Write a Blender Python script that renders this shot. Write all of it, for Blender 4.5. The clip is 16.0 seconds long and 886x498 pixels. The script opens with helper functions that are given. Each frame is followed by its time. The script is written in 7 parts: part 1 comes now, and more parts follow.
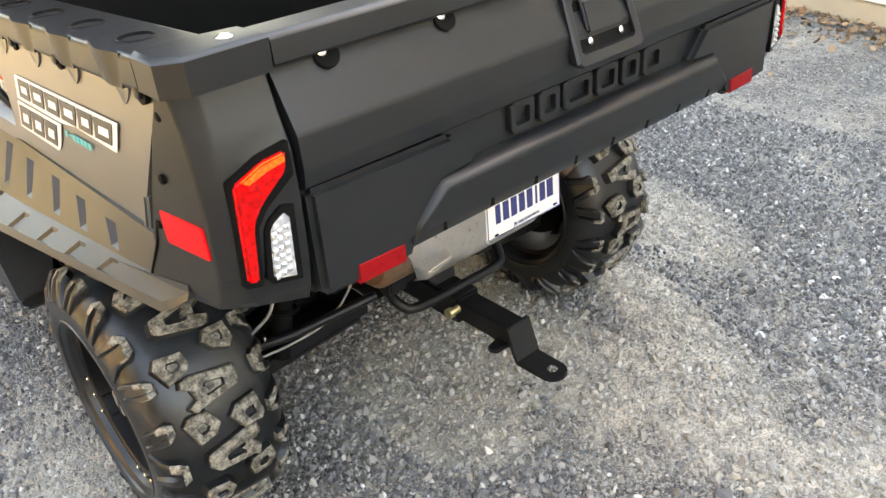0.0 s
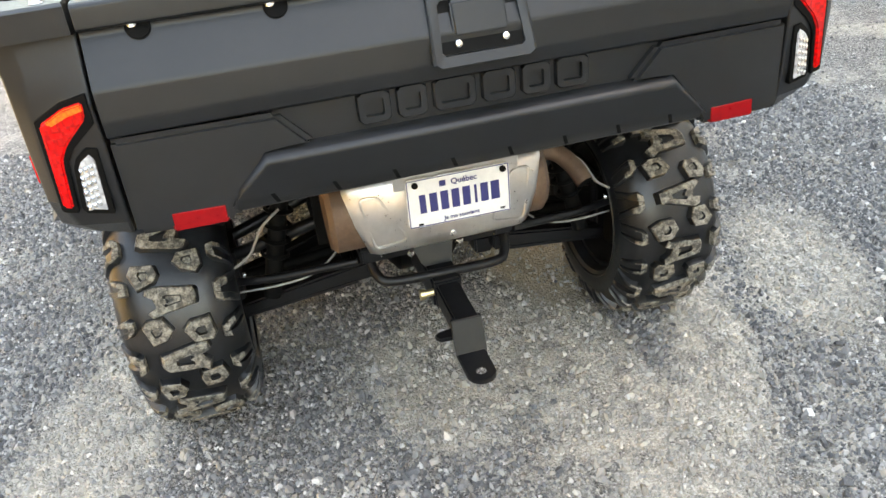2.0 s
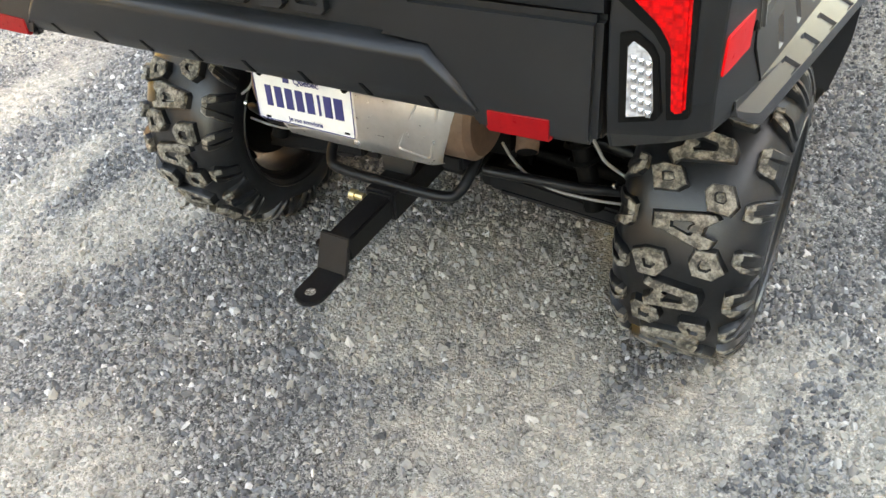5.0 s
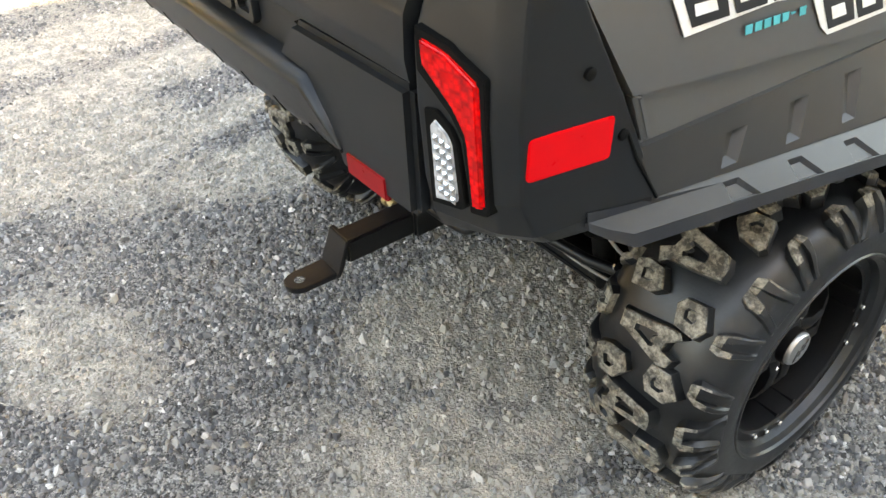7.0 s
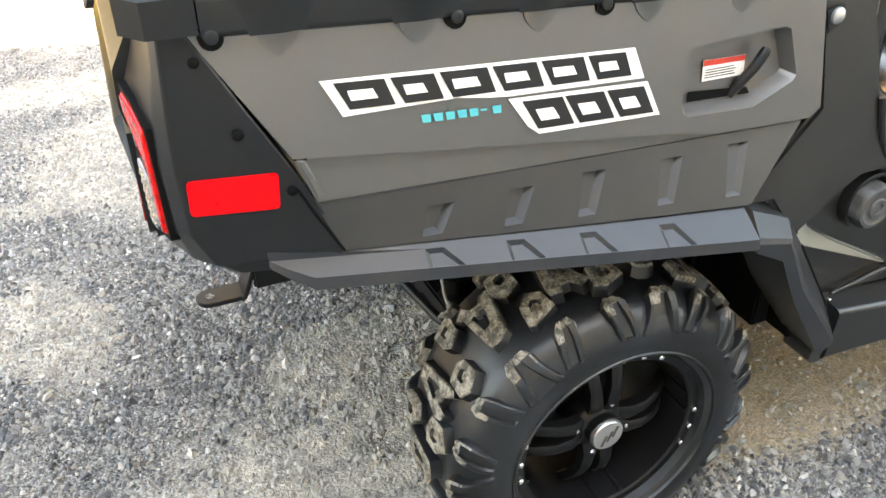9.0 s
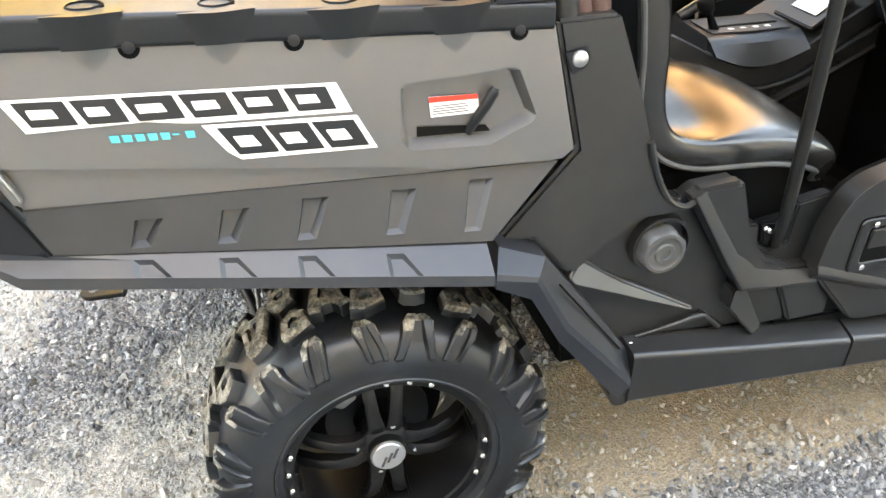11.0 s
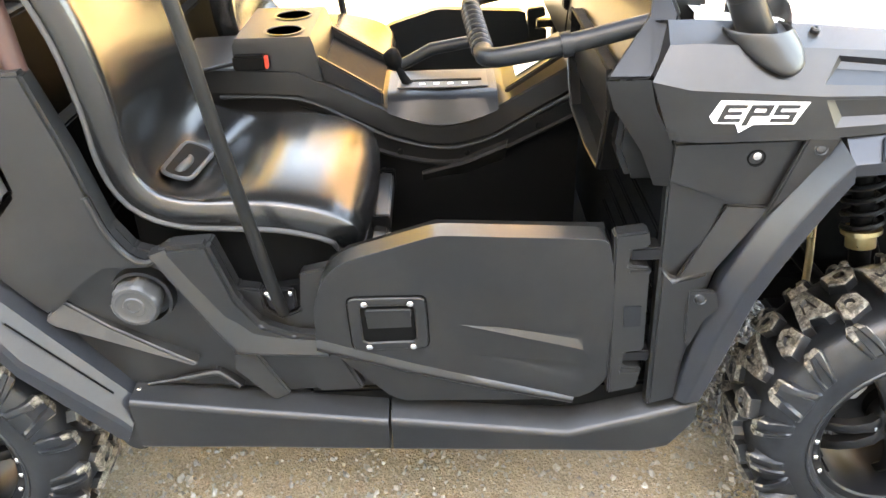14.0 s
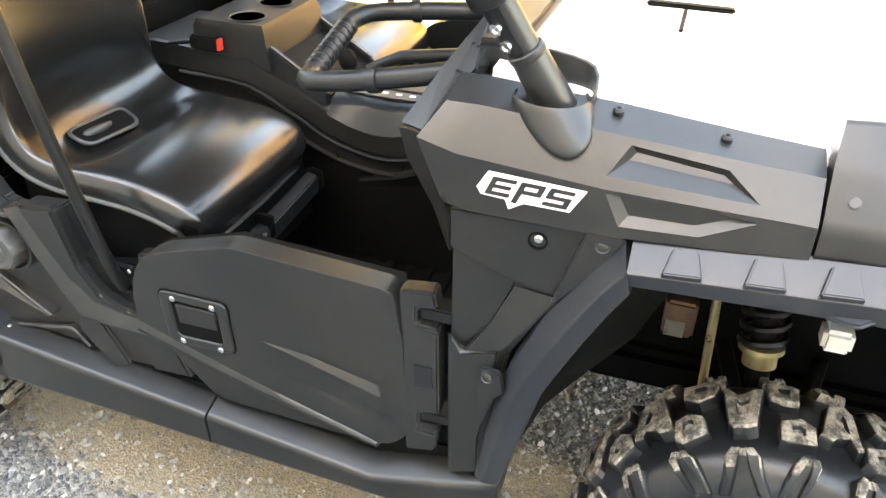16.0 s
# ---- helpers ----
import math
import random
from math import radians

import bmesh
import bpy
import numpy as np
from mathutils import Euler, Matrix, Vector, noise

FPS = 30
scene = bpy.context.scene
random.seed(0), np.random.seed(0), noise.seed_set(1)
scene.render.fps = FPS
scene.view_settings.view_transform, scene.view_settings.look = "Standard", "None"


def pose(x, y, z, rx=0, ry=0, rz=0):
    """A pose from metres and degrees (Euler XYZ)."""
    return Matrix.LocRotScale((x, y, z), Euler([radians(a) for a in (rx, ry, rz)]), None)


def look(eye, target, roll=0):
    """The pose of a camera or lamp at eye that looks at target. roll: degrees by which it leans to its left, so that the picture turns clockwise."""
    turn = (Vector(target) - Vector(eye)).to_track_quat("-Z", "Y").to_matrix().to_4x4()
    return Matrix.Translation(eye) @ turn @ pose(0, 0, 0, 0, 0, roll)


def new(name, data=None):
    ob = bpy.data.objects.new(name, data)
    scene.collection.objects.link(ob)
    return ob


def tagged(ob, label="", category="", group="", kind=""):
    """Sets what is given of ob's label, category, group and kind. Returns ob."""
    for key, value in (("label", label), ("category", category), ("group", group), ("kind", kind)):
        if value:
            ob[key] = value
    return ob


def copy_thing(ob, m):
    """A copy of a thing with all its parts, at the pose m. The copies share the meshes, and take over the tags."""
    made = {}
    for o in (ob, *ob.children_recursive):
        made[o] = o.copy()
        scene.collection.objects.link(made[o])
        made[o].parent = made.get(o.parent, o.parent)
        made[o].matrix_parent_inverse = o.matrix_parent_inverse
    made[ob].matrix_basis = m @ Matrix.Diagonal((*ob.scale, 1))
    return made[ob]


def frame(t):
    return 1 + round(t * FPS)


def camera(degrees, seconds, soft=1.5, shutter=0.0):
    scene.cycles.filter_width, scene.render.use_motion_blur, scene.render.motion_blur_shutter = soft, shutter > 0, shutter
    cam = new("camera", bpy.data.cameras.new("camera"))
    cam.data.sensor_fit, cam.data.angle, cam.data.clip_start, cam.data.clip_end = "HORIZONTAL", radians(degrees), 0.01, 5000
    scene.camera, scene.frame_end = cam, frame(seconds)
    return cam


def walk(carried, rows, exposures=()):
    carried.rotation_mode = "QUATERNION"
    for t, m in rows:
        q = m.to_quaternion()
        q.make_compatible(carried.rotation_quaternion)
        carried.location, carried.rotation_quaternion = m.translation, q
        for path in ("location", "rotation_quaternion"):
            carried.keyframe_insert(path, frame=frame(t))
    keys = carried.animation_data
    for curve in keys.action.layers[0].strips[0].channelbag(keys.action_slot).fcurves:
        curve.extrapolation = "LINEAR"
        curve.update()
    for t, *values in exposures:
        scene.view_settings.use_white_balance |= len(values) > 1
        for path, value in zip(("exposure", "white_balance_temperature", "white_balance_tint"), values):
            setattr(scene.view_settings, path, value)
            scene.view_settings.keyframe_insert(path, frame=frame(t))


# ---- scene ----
cam = camera(58.2, 16.0)
PATH = [
    (0, (-1.046, -1.505, 1.446), (0.057, -0.185, 0.425), -4.7),
    (0.5, (-0.941, -1.62, 1.403), (0.003, -0.222, 0.329), -5.2),
    (1, (-0.751, -1.707, 1.38), (0.042, -0.231, 0.288), -5.5),
    (1.5, (-0.567, -1.817, 1.382), (-0.004, -0.216, 0.324), -6.9),
    (2, (-0.364, -1.921, 1.416), (0.016, -0.231, 0.416), -6.1),
    (2.5, (-0.149, -1.891, 1.383), (0.164, -0.192, 0.376), -3.8),
    (3, (0.057, -1.815, 1.387), (0.242, -0.129, 0.327), -2.7),
    (3.5, (0.292, -1.774, 1.359), (0.189, -0.106, 0.26), -3.3),
    (3.7, (0.385, -1.741, 1.358), (0.177, -0.102, 0.231), -3.2),
    (5.8, (0.999, -1.311, 1.331), (-0.057, -0.16, 0.083), -4.9),
    (6, (1.019, -1.256, 1.32), (-0.076, -0.143, 0.071), -4.5),
    (6.5, (1.067, -1.155, 1.328), (-0.112, -0.151, 0.063), -4.0),
    (7, (1.202, -1.092, 1.358), (-0.097, -0.182, 0.14), -2.6),
    (7.5, (1.357, -1.023, 1.386), (-0.038, -0.187, 0.222), -2.5),
    (8, (1.422, -0.922, 1.381), (-0.035, -0.126, 0.265), -1.7),
    (8.5, (1.499, -0.796, 1.396), (0.002, -0.053, 0.297), -0.6),
    (8.7, (1.538, -0.752, 1.404), (0.017, -0.047, 0.313), -0.6),
    (10.8, (1.808, -0.218, 1.44), (0.162, 0.221, 0.392), -0.5),
    (11, (1.81, -0.158, 1.447), (0.16, 0.259, 0.395), -0.9),
    (11.5, (1.877, 0.042, 1.46), (0.201, 0.382, 0.423), -0.8),
    (12, (1.933, 0.246, 1.481), (0.24, 0.531, 0.455), -1.3),
    (12.5, (1.921, 0.468, 1.462), (0.225, 0.751, 0.44), -0.6),
    (13, (1.903, 0.665, 1.476), (0.207, 0.903, 0.443), -1.1),
    (13.5, (1.932, 0.892, 1.478), (0.214, 0.981, 0.457), -1.9),
    (14, (1.933, 1.087, 1.494), (0.211, 1.064, 0.476), -2.1),
    (14.5, (1.813, 1.272, 1.462), (0.124, 1.204, 0.393), -0.1),
    (15, (1.749, 1.42, 1.482), (0.105, 1.197, 0.366), 0.6),
    (15.5, (1.761, 1.608, 1.526), (0.135, 1.176, 0.445), 1.5),
    (16, (1.736, 1.729, 1.538), (0.113, 1.224, 0.485), 1.8),
]
walk(cam, [(t, look(eye, target, roll)) for t, eye, target, roll in PATH], [(0, 3.98, 11500, 15), (2, 4.0, 11400, 13), (3.5, 4.05, 11700, 13), (6, 3.80, 11200, 12), (7, 3.77, 11200, 12), (8.5, 4.02, 11100, 12), (11, 4.68, 10900, 13), (12, 4.85, 10700, 14), (13, 5.36, 10600, 15), (14, 5.18, 10500, 15), (15, 5.45, 10900, 14), (16, 4.85, 11000, 13)])

# ---- world and light ----
world = bpy.data.worlds.new("world")
scene.world = world
world.use_nodes = True
SUN_EL, SUN_AZ = 36.0, 100.0        # height of the sun; its bearing, clockwise from +y
wn = world.node_tree.nodes
sky = wn.new("ShaderNodeTexSky")
sky.sky_type, sky.sun_disc = "NISHITA", False
sky.sun_elevation, sky.sun_rotation = radians(SUN_EL), radians(SUN_AZ)
sky.air_density, sky.dust_density, sky.ozone_density = 1.2, 1.0, 1.6
world.node_tree.links.new(sky.outputs[0], wn["Background"].inputs[0])
wn["Background"].inputs[1].default_value = 0.13

sun = new("sun", bpy.data.lights.new("sun", "SUN"))
sun.data.energy, sun.data.angle, sun.data.color = 3.2, radians(0.6), (1.0, 0.9, 0.76)
az, el = radians(SUN_AZ), radians(SUN_EL)
sun_from = Vector((math.sin(az) * math.cos(el), math.cos(az) * math.cos(el), math.sin(el)))
sun.matrix_world = look(sun_from * 30, (0, 0, 0))


# ---- materials ----
def material(name, rough=0.5, metal=0.0, colour=(0.5, 0.5, 0.5)):
    m = bpy.data.materials.new(name)
    m.use_nodes = True
    b = m.node_tree.nodes["Principled BSDF"]
    b.inputs["Base Color"].default_value = (*colour, 1)
    b.inputs["Roughness"].default_value = rough
    b.inputs["Metallic"].default_value = metal
    return m, m.node_tree.nodes, m.node_tree.links, b


def node(ns, kind, **values):
    n = ns.new(kind)
    for k, v in values.items():
        n.inputs[k.replace("_", " ")].default_value = v
    return n


def ramp(ns, stops):
    r = ns.new("ShaderNodeValToRGB")
    e = r.color_ramp.elements
    while len(e) < len(stops):
        e.new(0.5)
    for el_, (p, c) in zip(e, stops):
        el_.position = p
        el_.color = (*c, 1) if len(c) == 3 else (c[0], c[0], c[0], 1)
    return r


def coords(ns):
    return ns.new("ShaderNodeTexCoord").outputs["Object"]


def mix(ns, ls, fac, a, b):
    m = ns.new("ShaderNodeMix")
    m.data_type = "RGBA"
    for sock, v in ((m.inputs[0], fac), (m.inputs[6], a), (m.inputs[7], b)):
        if isinstance(v, (int, float)):
            sock.default_value = v
        elif isinstance(v, tuple):
            sock.default_value = (*v, 1)
        else:
            ls.new(v, sock)
    return m.outputs[2]


def bump(ns, ls, height, strength, dist, bsdf, under=None):
    b = ns.new("ShaderNodeBump")
    b.inputs["Strength"].default_value = strength
    b.inputs["Distance"].default_value = dist
    ls.new(height, b.inputs["Height"])
    if under:
        ls.new(under, b.inputs["Normal"])
    ls.new(b.outputs[0], bsdf.inputs["Normal"])
    return b.outputs[0]


def surface(name, colour, rough, metal=0.0, grain=900.0, relief=0.0003, dirt=(0.3, 0.27, 0.23), dirty=0.1, vary=0.15, spec=0.5, uneven=0.08):
    """Moulded or painted surface: fine grain, uneven gloss, a film of dust in patches."""
    m, ns, ls, b = material(name, rough, metal, colour)
    b.inputs["Specular IOR Level"].default_value = spec
    co = coords(ns)
    big = node(ns, "ShaderNodeTexNoise", Scale=5.0, Detail=5.0, Roughness=0.65)
    fine = node(ns, "ShaderNodeTexNoise", Scale=grain, Detail=2.0)
    mid = node(ns, "ShaderNodeTexNoise", Scale=60.0, Detail=4.0, Roughness=0.7)
    for n in (big, fine, mid):
        ls.new(co, n.inputs["Vector"])
    dark = tuple(c * (1 - vary) for c in colour)
    light = tuple(min(1, c * (1 + vary)) for c in colour)
    base = mix(ns, ls, mid.outputs[0], dark, light)
    r = ramp(ns, [(0.45, (0.0,)), (0.75, (1.0,))])
    ls.new(big.outputs[0], r.inputs[0])
    mul = ns.new("ShaderNodeMath")
    mul.operation = "MULTIPLY"
    mul.inputs[1].default_value = dirty
    ls.new(r.outputs[0], mul.inputs[0])
    ls.new(mix(ns, ls, mul.outputs[0], base, dirt), b.inputs["Base Color"])
    rr = ns.new("ShaderNodeMapRange")
    rr.inputs["To Min"].default_value = rough - uneven
    rr.inputs["To Max"].default_value = rough + uneven
    ls.new(mid.outputs[0], rr.inputs["Value"])
    ls.new(rr.outputs[0], b.inputs["Roughness"])
    if relief:
        bump(ns, ls, fine.outputs[0], 0.35, relief, b)
    return m


PLASTIC = surface("dark_plastic", (0.0090, 0.0102, 0.0120), 0.37, grain=1400, dirty=0.02, dirt=(0.27, 0.272, 0.275), uneven=0.04, spec=0.36)
DASH = surface("dash_plastic", (0.0085, 0.0085, 0.0086), 0.34, relief=0.0, dirty=0.02, vary=0.05, uneven=0.03, spec=0.36)
PLASTIC_CAB = surface("cab_plastic", (0.0128, 0.0129, 0.0132), 0.31, grain=1400, dirty=0.035, uneven=0.05, spec=0.52)
GUNDARK = surface("dark_gunmetal_paint", (0.033, 0.033, 0.034), 0.36, 0.35, grain=3000, relief=0.0, dirty=0.03, vary=0.05, uneven=0.02)
GUNMETAL = surface("gunmetal_paint", (0.172, 0.168, 0.163), 0.34, 0.65, grain=3000, relief=0.0, dirty=0.03, vary=0.05, uneven=0.02)
FLARE = surface("flare_plastic", (0.0145, 0.0165, 0.0210), 0.30, grain=1400, dirty=0.04, uneven=0.03, spec=0.52)
VINYL = surface("black_vinyl", (0.0078, 0.0078, 0.0078), 0.25, grain=500, relief=0.0, dirty=0.0, vary=0.05, uneven=0.012, spec=0.78)
PIPING = surface("grey_piping", (0.050, 0.050, 0.050), 0.4, dirty=0.05)
RIMBLACK = surface("satin_black_alloy", (0.006, 0.006, 0.0068), 0.36, 0.0, dirty=0.012, relief=0.0, spec=0.28)
FRAME = surface("black_powder_coat", (0.007, 0.0072, 0.0085), 0.38, dirty=0.03, dirt=(0.2, 0.19, 0.17), spec=0.3)
STEEL = surface("muffler_steel", (0.62, 0.60, 0.57), 0.3, 0.9, dirty=0.35, dirt=(0.35, 0.28, 0.22), relief=0.0)
RUST = surface("rusty_pipe", (0.16, 0.10, 0.07), 0.6, 0.4, grain=300, relief=0.0006, vary=0.5, dirty=0.4, dirt=(0.12, 0.06, 0.035))
CHROME = surface("bright_steel", (0.8, 0.8, 0.8), 0.18, 1.0, relief=0.0, dirty=0.05)
ALU = surface("cast_silver", (0.48, 0.48, 0.48), 0.32, 0.8, relief=0.0, dirty=0.1)
CAPGREY = surface("grey_cap", (0.055, 0.055, 0.055), 0.45, dirty=0.05)
WHITE = surface("white_sticker", (0.82, 0.82, 0.8), 0.35, relief=0.0, dirty=0.05)
BLACKINK = surface("black_sticker", (0.012, 0.012, 0.013), 0.35, relief=0.0, dirty=0.02)
TEAL = surface("teal_sticker", (0.02, 0.42, 0.47), 0.4, relief=0.0, dirty=0.02)
REDINK = surface("red_label", (0.62, 0.05, 0.03), 0.4, relief=0.0, dirty=0.02)
BLUEINK = surface("blue_ink", (0.03, 0.035, 0.16), 0.4, relief=0.0, dirty=0.02)
YELLOW = surface("yellow_glint", (0.85, 0.65, 0.05), 0.4, relief=0.0, dirty=0.02)
HOODWHITE = surface("white_hood_paint", (0.86, 0.86, 0.85), 0.16, relief=0.0, dirty=0.06)
BROWN = surface("brown_vinyl", (0.075, 0.038, 0.032), 0.33, dirty=0.05)
# near-zero black: black parts, and shade put into holes, footwell and underbody
BLACK = surface("black_and_shade", (0.004, 0.004, 0.004), 0.6, dirty=0.008, spec=0.08)
SIDING = surface("white_siding", (0.78, 0.77, 0.74), 0.5, grain=200, dirty=0.12)
SILL = surface("beige_sill", (0.5, 0.42, 0.31), 0.7, grain=300, dirty=0.3, relief=0.001)
WEB = surface("black_sleeve", (0.008, 0.008, 0.008), 0.42, grain=500, relief=0.0006, dirty=0.02, spec=0.35)
GOLD = surface("zinc_plate", (0.75, 0.62, 0.35), 0.3, 0.9, dirty=0.2, relief=0.0)
CABLE = surface("grey_cable", (0.25, 0.245, 0.23), 0.45, dirty=0.2, relief=0.0)


def lens(name, colour, rough=0.12, cells=160.0):
    """Clear coloured lens over a faceted reflector."""
    m, ns, ls, b = material(name, rough, 0.0, colour)
    b.inputs["Coat Weight"].default_value = 0.12
    b.inputs["Specular IOR Level"].default_value = 0.3
    b.inputs["Coat Roughness"].default_value = 0.05
    v = node(ns, "ShaderNodeTexVoronoi", Scale=cells)
    v.distance = "CHEBYCHEV"
    ls.new(coords(ns), v.inputs["Vector"])
    r = ramp(ns, [(0.1, tuple(min(1, c * 1.15) for c in colour)), (0.75, tuple(c * 0.42 for c in colour))])
    ls.new(v.outputs["Distance"], r.inputs[0])
    ls.new(r.outputs[0], b.inputs["Base Color"])
    bump(ns, ls, v.outputs["Distance"], 0.4, 0.002, b)
    return m


RED = lens("red_lens", (0.72, 0.003, 0.005), cells=120)
REDFLAT = surface("red_reflector", (0.72, 0.004, 0.010), 0.3, relief=0.0, dirty=0.01, vary=0.03, spec=0.2)
REDDARK = surface("dark_red_reflector", (0.26, 0.003, 0.006), 0.3, relief=0.0, dirty=0.01, vary=0.3, spec=0.2)
AMBER = lens("amber_lens", (0.85, 0.16, 0.02))
CLEAR = lens("clear_lens", (0.50, 0.51, 0.53), cells=110)

# rubber, and the dried mud on the lugs
RUBBER = surface("tyre_rubber", (0.0068, 0.0075, 0.0088), 0.33, grain=250, relief=0.0007, dirty=0.34, dirt=(0.064, 0.071, 0.083), vary=0.3, uneven=0.10)
m, ns, ls, b = material("muddy_lug", 0.75)
co = coords(ns)
n1 = node(ns, "ShaderNodeTexNoise", Scale=55.0, Detail=7.0, Roughness=0.75)
n2 = node(ns, "ShaderNodeTexNoise", Scale=240.0, Detail=4.0)
ls.new(co, n1.inputs["Vector"]), ls.new(co, n2.inputs["Vector"])
r = ramp(ns, [(0.43, (0.012, 0.012, 0.012)), (0.475, (0.15, 0.133, 0.107)), (0.60, (0.50, 0.46, 0.385))])
ls.new(n1.outputs[0], r.inputs[0])
ls.new(mix(ns, ls, n2.outputs[0], (0.10, 0.09, 0.075), r.outputs[0]), b.inputs["Base Color"])
bump(ns, ls, n2.outputs[0], 0.6, 0.002, b)
MUD = m

# worn sandy places: middle, half axes and turn in degrees
WORN = ((0.70, -0.42, 0.16, 0.62, -26), (0.43, -0.42, 0.12, 0.48, 0), (0.42, -0.40, 0.09, 0.40, 0), (0.37, -0.92, 0.15, 0.42, 6), (1.20, -0.10, 0.24, 0.50, -20), (0.10, -0.12, 0.46, 0.34, 10), (-0.48, -1.05, 0.36, 0.20, 20), (-0.95, -0.15, 0.25, 0.8, -15),
        # western streaks: real sand, plus the stronger skylight there put into its colour
        (-1.55, -0.75, 0.45, 0.5, 0), (0.30, -1.25, 0.5, 0.22, 30), (1.25, -1.5, 0.5, 0.6, 0), (-1.36, -0.50, 0.15, 0.95, 8), (-1.95, -0.30, 0.24, 1.0, 6), (-2.5, -0.5, 0.30, 1.3, 4),
        (-0.05, -0.36, 0.22, 0.22, 0), (0.34, -0.52, 0.26, 0.18, 30), (0.05, -0.14, 0.24, 0.16, 0))
# brown soil under the vehicle
SOIL = (0.46, 1.00, 0.30, 1.15, 0)
# gravel yard: dusty fines with small chips pressed in, worn sandy patches
m, ns, ls, b = material("gravel_fines", 0.9)
co = coords(ns)
patch = node(ns, "ShaderNodeTexNoise", Scale=1.5, Detail=5.0, Roughness=0.6)
grain = node(ns, "ShaderNodeTexNoise", Scale=420.0, Detail=3.0, Roughness=0.7)
chips = node(ns, "ShaderNodeTexVoronoi", Scale=120.0)
chips2 = node(ns, "ShaderNodeTexVoronoi", Scale=290.0)
for n in (patch, grain, chips, chips2):
    ls.new(co, n.inputs["Vector"])
bw = ns.new("ShaderNodeSeparateColor")
ls.new(chips.outputs["Color"], bw.inputs[0])
bw2 = ns.new("ShaderNodeSeparateColor")
ls.new(chips2.outputs["Color"], bw2.inputs[0])
stone = ramp(ns, [(0.0, (0.015, 0.015, 0.017)), (0.40, (0.088, 0.089, 0.092)), (0.8, (0.277, 0.269, 0.256)), (1.0, (0.588, 0.571, 0.546))])
ls.new(bw.outputs[0], stone.inputs[0])
stone2 = ramp(ns, [(0.0, (0.018, 0.018, 0.019)), (0.55, (0.160, 0.156, 0.150)), (1.0, (0.655, 0.630, 0.588))])
ls.new(bw2.outputs[1], stone2.inputs[0])
mixed = mix(ns, ls, 0.5, stone.outputs[0], stone2.outputs[0])
pr = ramp(ns, [(0.47, (0.0,)), (0.62, (0.7,))])
ls.new(patch.outputs[0], pr.inputs[0])
grit = ramp(ns, [(0.0, (0.14, 0.128, 0.110)), (0.30, (0.40, 0.366, 0.318)), (0.75, (0.58, 0.533, 0.465)), (1.0, (0.88, 0.84, 0.77))])
ls.new(bw2.outputs[0], grit.inputs[0])
sand = mix(ns, ls, 0.5, mix(ns, ls, grain.outputs[0], (0.36, 0.326, 0.275), (0.96, 0.88, 0.76)), grit.outputs[0])
wear = pr.outputs[0]


def spot(cx, cy, rx, ry, deg):
    """Falls off from the middle of an ellipse on the ground to its edge."""
    mp = ns.new("ShaderNodeMapping")
    mp.vector_type = "TEXTURE"
    mp.inputs["Location"].default_value = (cx, cy, 0)
    mp.inputs["Rotation"].default_value = (0, 0, radians(deg))
    mp.inputs["Scale"].default_value = (rx, ry, 1)
    ls.new(co, mp.inputs["Vector"])
    g = ns.new("ShaderNodeTexGradient")
    g.gradient_type = "SPHERICAL"
    ls.new(mp.outputs[0], g.inputs[0])
    return g.outputs["Fac"]


for place_ in WORN:
    ad = ns.new("ShaderNodeMath")
    ad.operation, ad.use_clamp = "MULTIPLY_ADD", True
    ad.inputs[1].default_value = 1.8
    ls.new(spot(*place_), ad.inputs[0])
    ls.new(wear, ad.inputs[2])
    wear = ad.outputs[0]
broken = ns.new("ShaderNodeMath")
broken.operation = "MULTIPLY"
brk = ramp(ns, [(0.36, (0.10,)), (0.60, (1.0,))])
n4 = node(ns, "ShaderNodeTexNoise", Scale=14.0, Detail=5.0, Roughness=0.7)
ls.new(co, n4.inputs["Vector"])
ls.new(n4.outputs[0], brk.inputs[0])
ls.new(wear, broken.inputs[0])
ls.new(brk.outputs[0], broken.inputs[1])
yard = mix(ns, ls, broken.outputs[0], mixed, sand)
under = ns.new("ShaderNodeMath")
under.operation, under.use_clamp = "MULTIPLY", True
under.inputs[1].default_value = 5.0
ls.new(spot(*SOIL), under.inputs[0])
under2 = ns.new("ShaderNodeMath")
under2.operation = "MULTIPLY"
ls.new(under.outputs[0], under2.inputs[0])
brk2 = ramp(ns, [(0.35, (0.72,)), (0.6, (1.0,))])
ls.new(n4.outputs[0], brk2.inputs[0])
ls.new(brk2.outputs[0], under2.inputs[1])
soil = mix(ns, ls, 0.28, mix(ns, ls, grain.outputs[0], (0.16, 0.116, 0.068), (0.62, 0.48, 0.31)), grit.outputs[0])
yard = mix(ns, ls, under2.outputs[0], yard, soil)
# dry yellow grass beyond the yard, to the west
sx = ns.new("ShaderNodeSeparateXYZ")
ls.new(co, sx.inputs[0])
edge = ns.new("ShaderNodeMapRange")
for k, v in (("From Min", -5.5), ("From Max", -7.0)):
    edge.inputs[k].default_value = v
ls.new(sx.outputs[0], edge.inputs["Value"])
field = mix(ns, ls, patch.outputs[0], (0.17, 0.145, 0.075), (0.26, 0.225, 0.13))
west = ns.new("ShaderNodeMapRange")
for k, v in (("From Min", -2.2), ("From Max", -3.8)):
    west.inputs[k].default_value = v
ls.new(sx.outputs[0], west.inputs["Value"])
north = ns.new("ShaderNodeMapRange")
for k, v in (("From Min", -0.6), ("From Max", 1.8)):
    north.inputs[k].default_value = v
ls.new(sx.outputs[1], north.inputs["Value"])
